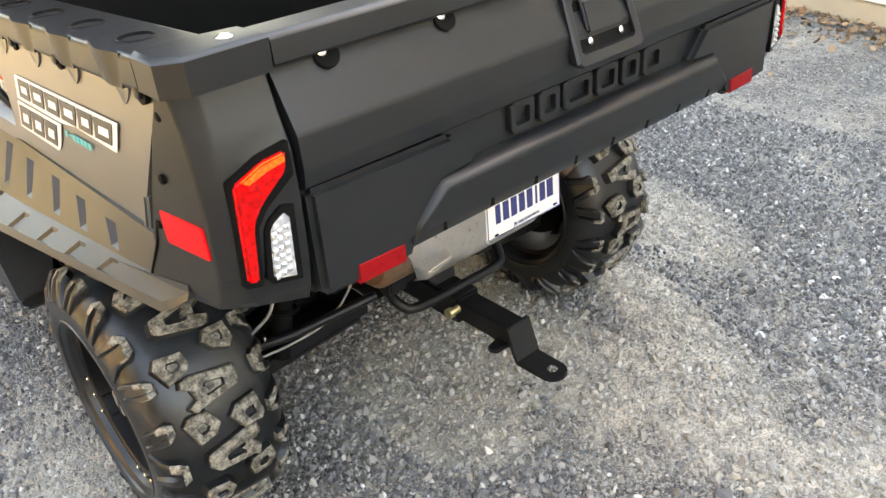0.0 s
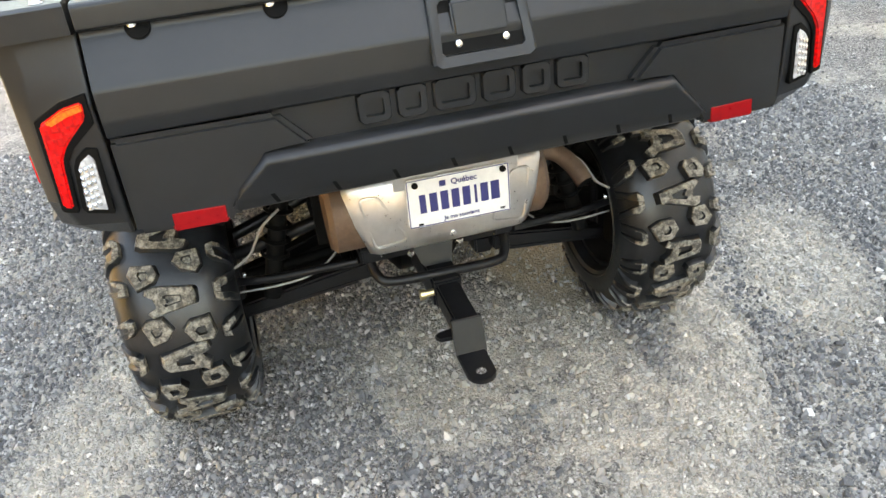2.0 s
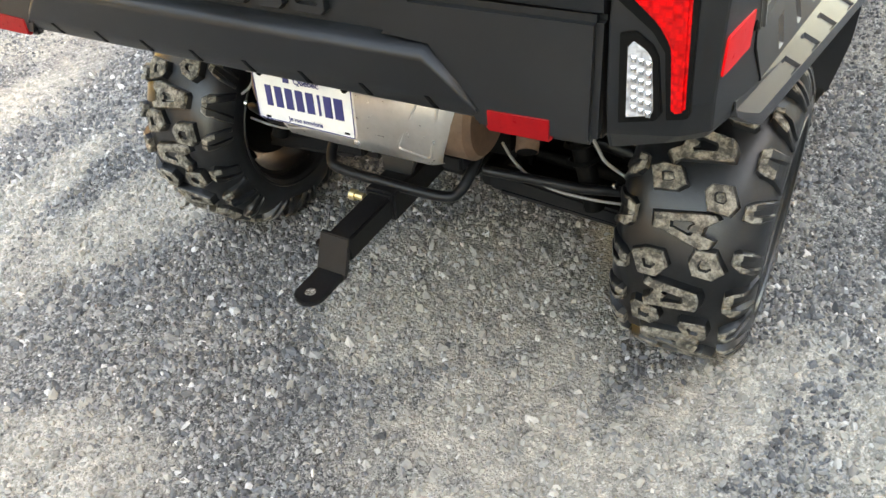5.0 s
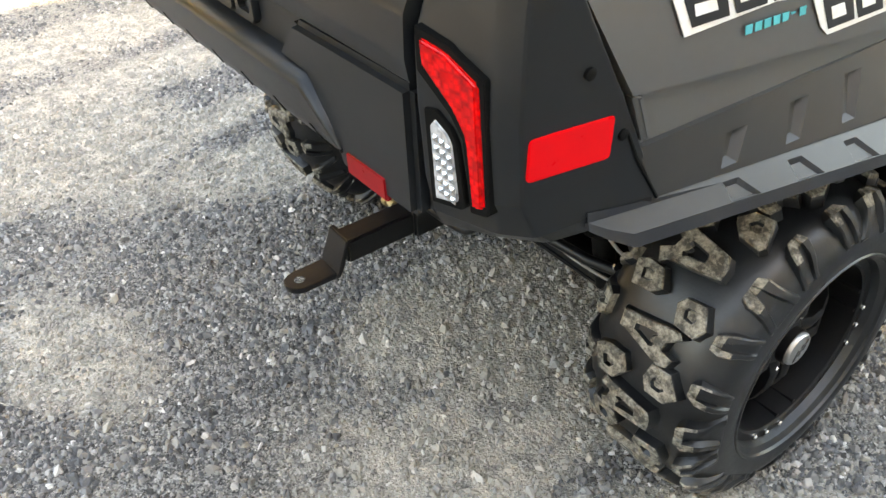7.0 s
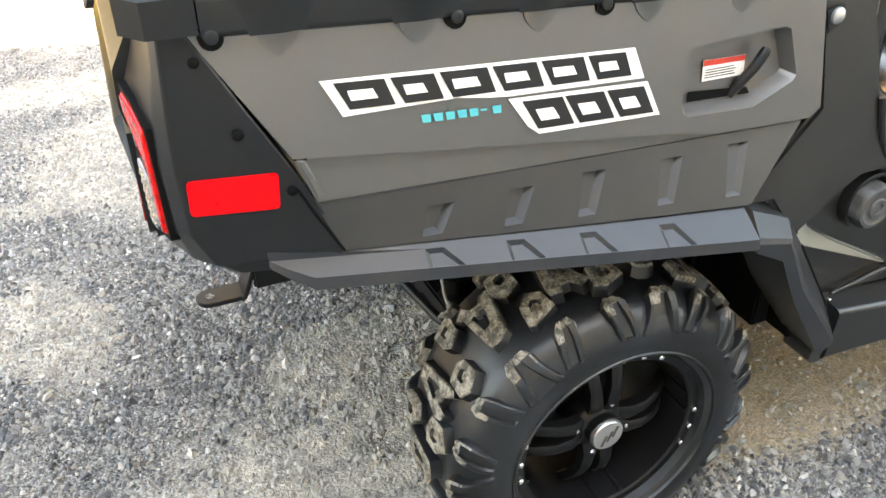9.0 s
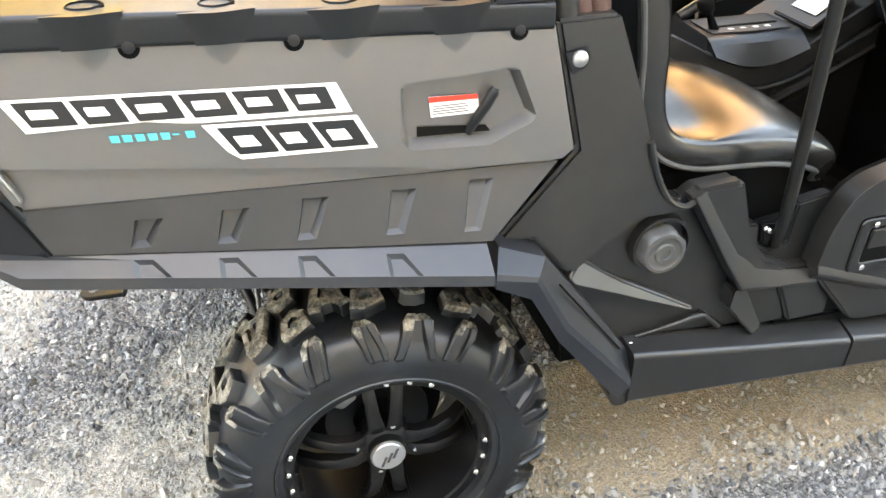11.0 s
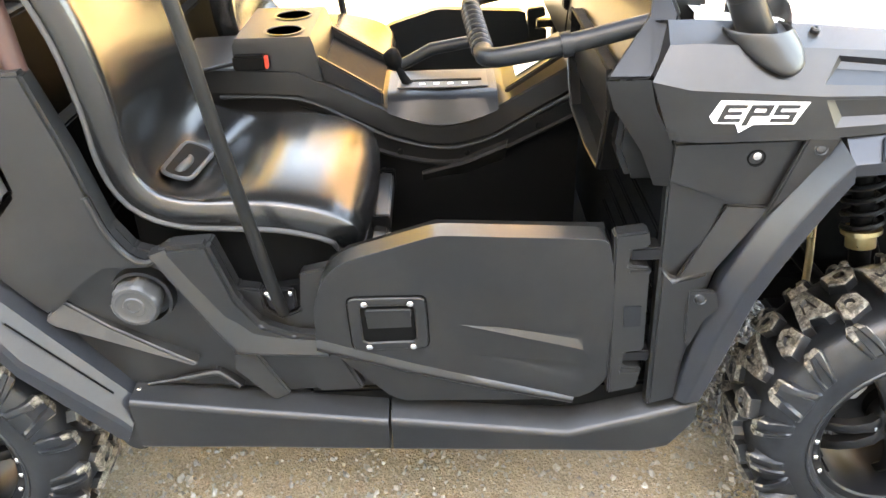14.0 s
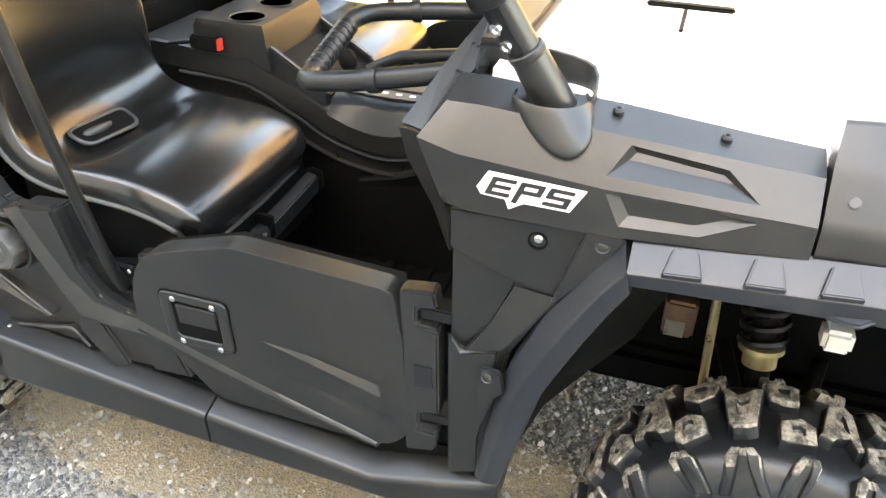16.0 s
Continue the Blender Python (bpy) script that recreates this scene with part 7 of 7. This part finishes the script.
# centre console
bm = B()
rings = []
for y, zt, w in ((0.44, 0.935, 0.135), (0.56, 0.935, 0.150), (0.74, 0.925, 0.155), (0.86, 0.868, 0.155), (0.94, 0.826, 0.155), (1.02, 0.800, 0.158), (1.10, 0.792, 0.158), (1.19, 0.815, 0.155), (1.28, 0.865, 0.150), (1.40, 0.930, 0.145)):
    rings.append([(w * sx, y, z) for sx, z in ((-1.0, 0.43), (-1.0, zt - 0.055), (-0.96, zt - 0.004), (-0.92, zt), (0.92, zt), (0.96, zt - 0.004), (1.0, zt - 0.055), (0.97, zt - 0.065), (0.97, zt - 0.10), (0.92, 0.60), (0.90, 0.43))])
loft(bm, rings)
# faces below 0.70 m in near-zero black: footwell shade put into the colour
for f in bm.faces:
    f.material_index = 1 if f.calc_center_median().z < 0.70 else 0
console = part("centre_console", bm, DASH, utv, "black moulded centre console with shifter and cup holders", 25, (BLACK,))
bm = B()
tube(bm, glide([(0.162, y, zt - 0.062) for y, zt in ((0.56, 0.935), (0.74, 0.925), (0.86, 0.868), (0.94, 0.826), (1.02, 0.800), (1.10, 0.792), (1.19, 0.815), (1.28, 0.865), (1.40, 0.930))], 4), 0.005, 8)
part("console_bead", bm, PLASTIC, console)
# lower flange with its bolts, and a slanting rib down to the floor
bm = B()
low = [(0.74, 0.800), (0.86, 0.752), (0.94, 0.716), (1.02, 0.694), (1.10, 0.688), (1.19, 0.706), (1.28, 0.748), (1.40, 0.806)]
low = [(q.x, q.y) for q in glide([(y, z, 0) for y, z in low], 4)]
loft(bm, [[(0.125, y, z + 0.045), (0.158, y, z + 0.045), (0.156, y, z + 0.008), (0.164, y, z + 0.003), (0.162, y, z - 0.003), (0.125, y, z - 0.003)] for y, z in low])
part("console_flange", bm, DASH, console)
for y, z in ((0.97, 0.722), (1.13, 0.714), (1.30, 0.778)):
    bm = B()
    lathe(bm, [(-0.003, 0.007), (0.002, 0.007), (0.004, 0.005), (0.004, 0)], 12, (0.160, y, z), (1, 0, 0.1))
    part("flange_bolt", bm, BLACK, console)
bm = B()
loft(bm, [[(0.13, 1.015, 0.672), (0.156, 1.02, 0.664), (0.158, 1.02, 0.658), (0.13, 1.02, 0.60)], [(0.13, 1.12, 0.715), (0.166, 1.125, 0.696), (0.168, 1.125, 0.688), (0.13, 1.12, 0.62)], [(0.13, 1.235, 0.765), (0.168, 1.225, 0.738), (0.170, 1.224, 0.730), (0.13, 1.22, 0.66)]])
part("foot_rib", bm, DASH, console)
# cup holder block
bm = B()
loft(bm, [[(-0.150, 0.60, 0.90), (0.146, 0.60, 0.90), (0.148, 0.80, 0.90), (-0.150, 0.80, 0.90)], [(-0.150, 0.60, 0.985), (0.140, 0.60, 0.985), (0.140, 0.785, 0.985), (-0.150, 0.785, 0.985)], [(-0.144, 0.606, 1.0), (0.133, 0.606, 1.0), (0.133, 0.778, 1.0), (-0.144, 0.778, 1.0)]])
cups = part("cup_block", bm, DASH, console)
for x in (-0.060, 0.080):
    bm = B()
    lathe(bm, [(0.003, 0.047), (0.003, 0.041), (-0.002, 0.039)], 28, (x, 0.712, 1.0), (0, 0, 1), False)
    lathe(bm, [(0.002, 0.048), (0.003, 0.046)], 28, (x, 0.712, 1.0), (0, 0, 1), False)
    part("cup_rim", bm, PLASTIC_CAB, cups)
    # flat black disc: the cup's shaded depth put into colour
    bm = B()
    lathe(bm, [(0.001, 0.041), (0.001, 0.0)], 28, (x, 0.712, 1.0), (0, 0, 1))
    part("cup_well", bm, BLACK, cups)
# sloping tray between cups and shifter
for x in (0.112, -0.155):
    bm = B()
    prism(bm, [(x, 0.770, 0.958), (x, 0.785, 0.955), (x, 0.935, 0.862), (x, 0.935, 0.82), (x, 0.77, 0.90)], (0.018, 0, 0), 0.004)
    part("tray_wall", bm, PLASTIC, console)
bm = B()
prism(bm, [(-0.145, 0.79, 0.922), (0.125, 0.79, 0.922), (0.125, 0.93, 0.842), (-0.145, 0.93, 0.842)], (0, 0, 0.004))
part("tray_well", bm, BLACK, console)
# shift gate
bm = B()
rings = []
for q in range(13):
    t = q / 12
    y, arch = 0.945 + 0.260 * t, math.sin(math.pi * t)
    rings.append([(-0.04, y, 0.78), (0.150, y, 0.818 - 0.040 * arch), (0.164, y, 0.822 - 0.034 * arch), (0.140, y, 0.838 + 0.004 * arch), (0.130, y, 0.846 + 0.004 * arch), (0.108, y, 0.8565), (-0.04, y, 0.8565)])
loft(bm, rings)
gate = part("shift_gate", bm, PLASTIC, console, "black shift gate panel", 25)
bm = B()
prism(bm, [(-0.02, 0.970, 0.8585), (0.098, 0.966, 0.8575), (0.108, 1.08, 0.8595), (0.100, 1.185, 0.8575), (-0.02, 1.185, 0.8585)], (0, 0, 0.003), 0.001)
part("gate_plate", bm, CAPGREY, gate, "grey gate plate")
bm = B()
box(bm, (0.050, 0.985, 0.861), (0.060, 1.170, 0.8635))
part("gate_slot", bm, BLACK, gate)
for i in range(4):
    bm = B()
    box(bm, (0.076, 1.020 + 0.034 * i, 0.8615), (0.086, 1.034 + 0.034 * i, 0.863))
    part("gate_mark", bm, WHITE, gate)
bm = B()
tube(bm, [(0.064, 0.992, 0.855), (0.064, 0.972, 0.895), (0.063, 0.965, 0.910)], [0.013, 0.008, 0.010], 10)
tube(bm, glide([(0.063, 0.968, 0.900), (0.062, 0.960, 0.916), (0.061, 0.952, 0.936), (0.060, 0.948, 0.943)], 3), [0.012, 0.016, 0.019, 0.021, 0.021, 0.021, 0.019, 0.016, 0.012, 0.004], 14)
part("shift_lever", bm, BLACK, console, "black gear lever knob")
bm = B()
tube(bm, [(-0.06, 0.96, 0.86), (-0.06, 1.05, 0.905), (-0.07, 1.19, 0.925), (-0.07, 1.20, 0.926)], [0.014, 0.016, 0.015, 0.008], 12)
part("brake_lever", bm, PLASTIC, console, "black hand-brake lever")
bm = B()
prism(bm, [(-0.03, 1.225, 0.852), (0.130, 1.225, 0.848), (0.120, 1.36, 0.930), (-0.03, 1.36, 0.934)], (0, -0.004, 0.012), 0.003)
slope_ = part("label_slope", bm, DASH, console)
bm = B()
prism(bm, [(0.00, 1.250, 0.8830), (0.100, 1.250, 0.8810), (0.095, 1.330, 0.9300), (0.00, 1.330, 0.9320)], (0, -0.0006, 0.001))
part("warning_label", bm, WHITE, slope_, "white warning label, yellow reflection painted along its top")
# yellow strip: the warm reflection at the label's top, painted on
bm = B()
prism(bm, [(0.001, 1.318, 0.9255), (0.095, 1.318, 0.9240), (0.094, 1.330, 0.9315), (0.001, 1.330, 0.9335)], (0, -0.0006, 0.001))
part("label_edge", bm, YELLOW, slope_)
# belt buckle
bm = B()
box(bm, (0.146, 0.603, 0.935), (0.171, 0.678, 0.970), 0.005)
buckle = part("belt_buckle", bm, BLACK, utv, "black belt buckle with red button")
bm = B()
box(bm, (0.150, 0.674, 0.939), (0.167, 0.682, 0.966), 0.001)
part("button", bm, REDINK, buckle, "red release button")
bm = B()
tube(bm, [(0.152, 0.533, 0.935), (0.157, 0.588, 0.948), (0.158, 0.605, 0.951)], 0.005, 8)
part("stalk", bm, FRAME, buckle)

# dash with glove tray
bm = B()
prism(bm, [(0, 1.40, 0.87), (0, 1.375, 0.93), (0, 1.39, 1.10), (0, 1.43, 1.20), (0, 1.50, 1.20), (0, 1.50, 0.87)], (0.66, 0, 0), 0.01)
prism(bm, [(0, 1.40, 0.87), (0, 1.375, 0.93), (0, 1.39, 1.10), (0, 1.43, 1.20), (0, 1.50, 1.20), (0, 1.50, 0.87)], (-0.66, 0, 0), 0.01)
dash = part("dashboard", bm, DASH, utv, "black moulded dashboard")
bm = B()
o = [(0.16, 0.945), (0.235, 0.855), (0.45, 0.845), (0.585, 0.858), (0.632, 0.990), (0.60, 1.055), (0.18, 1.055)]
loft(bm, [[(x, 1.40, z) for x, z in o], [(x, 1.366, z) for x, z in o], [(x * 0.97 + 0.012, 1.362, z * 0.97 + 0.0285) for x, z in o], [(x * 0.95 + 0.02, 1.385, z * 0.95 + 0.0475) for x, z in o]], caps=False)
tray = part("glove_frame", bm, BLACK, dash)
# near-zero black puts the glove recess's shade into its colour
bm = B()
prism(bm, [(x * 0.95 + 0.02, 1.384, z * 0.95 + 0.0475) for x, z in o], (0, 0.004, 0))
part("glove_tray", bm, BLACK, dash)
bm = B()
tube(bm, [(x * 0.97 + 0.012, 1.361, z * 0.97 + 0.0285) for x, z in (o[0], o[1], o[2], o[3], o[4])], 0.0028, 6)
part("glove_lip", bm, PLASTIC_CAB, dash)
for x, z in ((0.10, 1.02), (-0.02, 1.02), (-0.12, 1.02)):
    bm = B()
    box(bm, (x - 0.02, 1.372, z - 0.015), (x + 0.02, 1.384, z + 0.015), 0.004)
    part("dash_switch", bm, BLACK, dash)

# passenger grab handle
bm = B()
grab = glide([(0.668, 1.42, 1.152), (0.668, 1.282, 1.121), (0.665, 1.19, 1.104), (0.645, 1.155, 1.097), (0.60, 1.148, 1.098), (0.44, 1.134, 1.124), (0.40, 1.140, 1.130), (0.375, 1.165, 1.135), (0.36, 1.24, 1.142), (0.34, 1.42, 1.155)], 4)
tube(bm, grab, 0.0165, 14)
handle = part("grab_handle", bm, PLASTIC, utv, "black tubular grab handle with ribbed grip")
for a, b_ in (((0.668, 1.288, 1.122), (0.668, 1.272, 1.119)), ((0.358, 1.245, 1.143), (0.362, 1.23, 1.141))):
    bm = B()
    tube(bm, [a, b_], 0.021, 14)
    part("collar", bm, PLASTIC, handle)
for i in range(9):
    t = i / 8
    c = Vector((0.600, 1.148, 1.098)).lerp(Vector((0.445, 1.135, 1.123)), t)
    bm = B()
    tube(bm, [c + Vector((0.006, 0, -0.001)), c + Vector((0.002, 0, 0)), c - Vector((0.002, 0, 0)), c - Vector((0.006, 0, -0.001))], [0.0172, 0.0195, 0.0195, 0.0172], 14)
    part("grip_rib", bm, PLASTIC, handle)

# belts, rear pillars, rolled rear screen
for s in (1, -1):
    bm = B()
    tube(bm, glide([(s * 0.715, 0.770, 0.650), (s * 0.735, 0.762, 0.72), (s * 0.770, 0.733, 0.97), (s * 0.791, 0.710, 1.18), (s * 0.790, 0.675, 1.40), (s * 0.775, 0.64, 1.62), (s * 0.755, 0.60, 1.84)], 5), 0.0118, 14)
    belt = part("side_bar", bm, WEB, utv, "black sleeved bar from sill to roof")
    bm = B()
    prism(bm, [(s * 0.712, 0.735, 0.700), (s * 0.712, 0.795, 0.695), (s * 0.712, 0.795, 0.650), (s * 0.712, 0.745, 0.650)], (-s * 0.012, 0, 0), 0.004)
    part("anchor", bm, FRAME, belt)
    for y in (0.744, 0.786):
        bm = B()
        bolt(bm, (s * 0.713, y, 0.688), (s, 0, 0), 0.006, 0.004)
        part("anchor_bolt", bm, CHROME, belt)
    bm = B()
    tube(bm, [(s * 0.675, 0.335, 0.95), (s * 0.672, 0.318, 1.20), (s * 0.665, 0.30, 1.55)], 0.024, 18)
    part("rear_pillar", bm, PLASTIC_CAB, utv, "dark grey roll-cage rear pillar")
    bm = B()
    for j, y in enumerate((0.362, 0.392)):
        tube(bm, [(s * 0.668, y, 1.04), (s * 0.664, y - 0.018, 1.25), (s * 0.66, y - 0.03, 1.5)], [0.018, 0.021, 0.02], 12)
    part("rolled_screen", bm, BROWN, utv, "rolled brown vinyl rear screen")

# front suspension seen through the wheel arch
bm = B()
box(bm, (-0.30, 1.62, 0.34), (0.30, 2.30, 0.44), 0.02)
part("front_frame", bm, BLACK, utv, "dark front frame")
# solid black block stands for the shade inside the front bay
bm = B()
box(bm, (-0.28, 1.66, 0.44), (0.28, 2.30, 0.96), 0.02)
part("engine_bay", bm, BLACK, utv, "black block for the shade in the front bay")
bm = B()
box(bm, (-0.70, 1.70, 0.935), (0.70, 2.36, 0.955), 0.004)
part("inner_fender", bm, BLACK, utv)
bm = B()
prism(bm, [(-0.66, 2.36, 0.45), (0.66, 2.36, 0.45), (0.66, 2.36, 1.0), (-0.66, 2.36, 1.0)], (0, 0.10, 0), 0.02)
part("front_bumper", bm, PLASTIC, utv, "black plastic front bumper")
for s in (1, -1):
    top, low = Vector((s * 0.44, 1.926, 0.875)), Vector((s * 0.53, 1.962, 0.42))
    ax = (low - top).normalized()
    bm = B()
    tube(bm, [top, top + ax * 0.30], 0.022, 14)
    tube(bm, [top + ax * 0.24, low], 0.017, 14)
    shock = part("shock_absorber", bm, BLACK, utv, "black coil-over shock with zinc collar")
    bm = B()
    u = ax.orthogonal().normalized()
    w = ax.cross(u)
    tube(bm, [top + ax * (0.02 + 0.20 * k / 84) + (u * math.cos(2 * math.pi * k / 12) + w * math.sin(2 * math.pi * k / 12)) * 0.038 for k in range(85)], 0.0065, 6)
    part("spring", bm, FRAME, shock)
    bm = B()
    lathe(bm, [(0.222, 0.02), (0.222, 0.040), (0.232, 0.040), (0.234, 0.030), (0.262, 0.030), (0.262, 0.018)], 22, top, ax)
    part("spring_collar", bm, GOLD, shock, "bright zinc spring collar")
    bm = B()
    prism(bm, [(s * 0.18, 1.84, 0.34), (s * 0.54, 1.93, 0.27), (s * 0.54, 2.07, 0.27), (s * 0.18, 2.16, 0.34)], (0, 0, 0.035), 0.006)
    part("lower_arm", bm, FRAME, utv)
    bm = B()
    tube(bm, [(s * 0.18, 1.88, 0.52), (s * 0.54, 1.97, 0.43)], 0.017, 12)
    tube(bm, [(s * 0.18, 2.12, 0.52), (s * 0.54, 2.03, 0.43)], 0.017, 12)
    part("upper_arm", bm, FRAME, utv)
    bm = B()
    tube(bm, [(s * 0.42, 1.845, 0.90), (s * 0.46, 1.862, 0.56), (s * 0.46, 1.87, 0.44)], 0.0085, 10)
    part("steering_rod", bm, GOLD, utv, "thin plated rod")
    bm = B()
    box(bm, (s * 0.36 - 0.05, 1.77, 0.58), (s * 0.36 + 0.05, 1.83, 0.66), 0.006)
    part("heat_box", bm, RUST, utv, "brown box wrapped in foil")
    bm = B()
    prism(bm, [(s * 0.412, 1.775, 0.585), (s * 0.412, 1.812, 0.585), (s * 0.412, 1.812, 0.620), (s * 0.412, 1.775, 0.620)], (s * 0.003, 0, 0))
    part("foil_patch", bm, STEEL, utv, "crinkled foil patch")
    bm = B()
    box(bm, (s * 0.50 - 0.025, 2.026, 0.694), (s * 0.50 + 0.025, 2.076, 0.738), 0.008)
    part("fluid_reservoir", bm, WHITE, utv, "translucent white fluid reservoir")
    bm = B()
    box(bm, (s * 0.53 - 0.02, 1.92, 0.25), (s * 0.53 + 0.02, 2.08, 0.46), 0.015)
    part("hub_carrier", bm, FRAME, utv)
    bm = B()
    tube(bm, [(s * 0.2, 2.0, 0.36), (s * 0.56, 2.0, 0.325)], 0.018, 12)
    part("drive_shaft", bm, BLACK, utv)

# hard roof over the cab
bm = B()
loft(bm, [[(x, y, z + 0.03 * math.cos(x * 1.6)) for x, z in ((-0.74, 1.80), (-0.70, 1.84), (-0.3, 1.85), (0.3, 1.85), (0.70, 1.84), (0.74, 1.80), (0.70, 1.79), (-0.70, 1.79))] for y in (0.22, 0.5, 0.9, 1.3, 1.42)])
part("cab_roof", bm, PLASTIC, utv, "black hard roof over the cab")
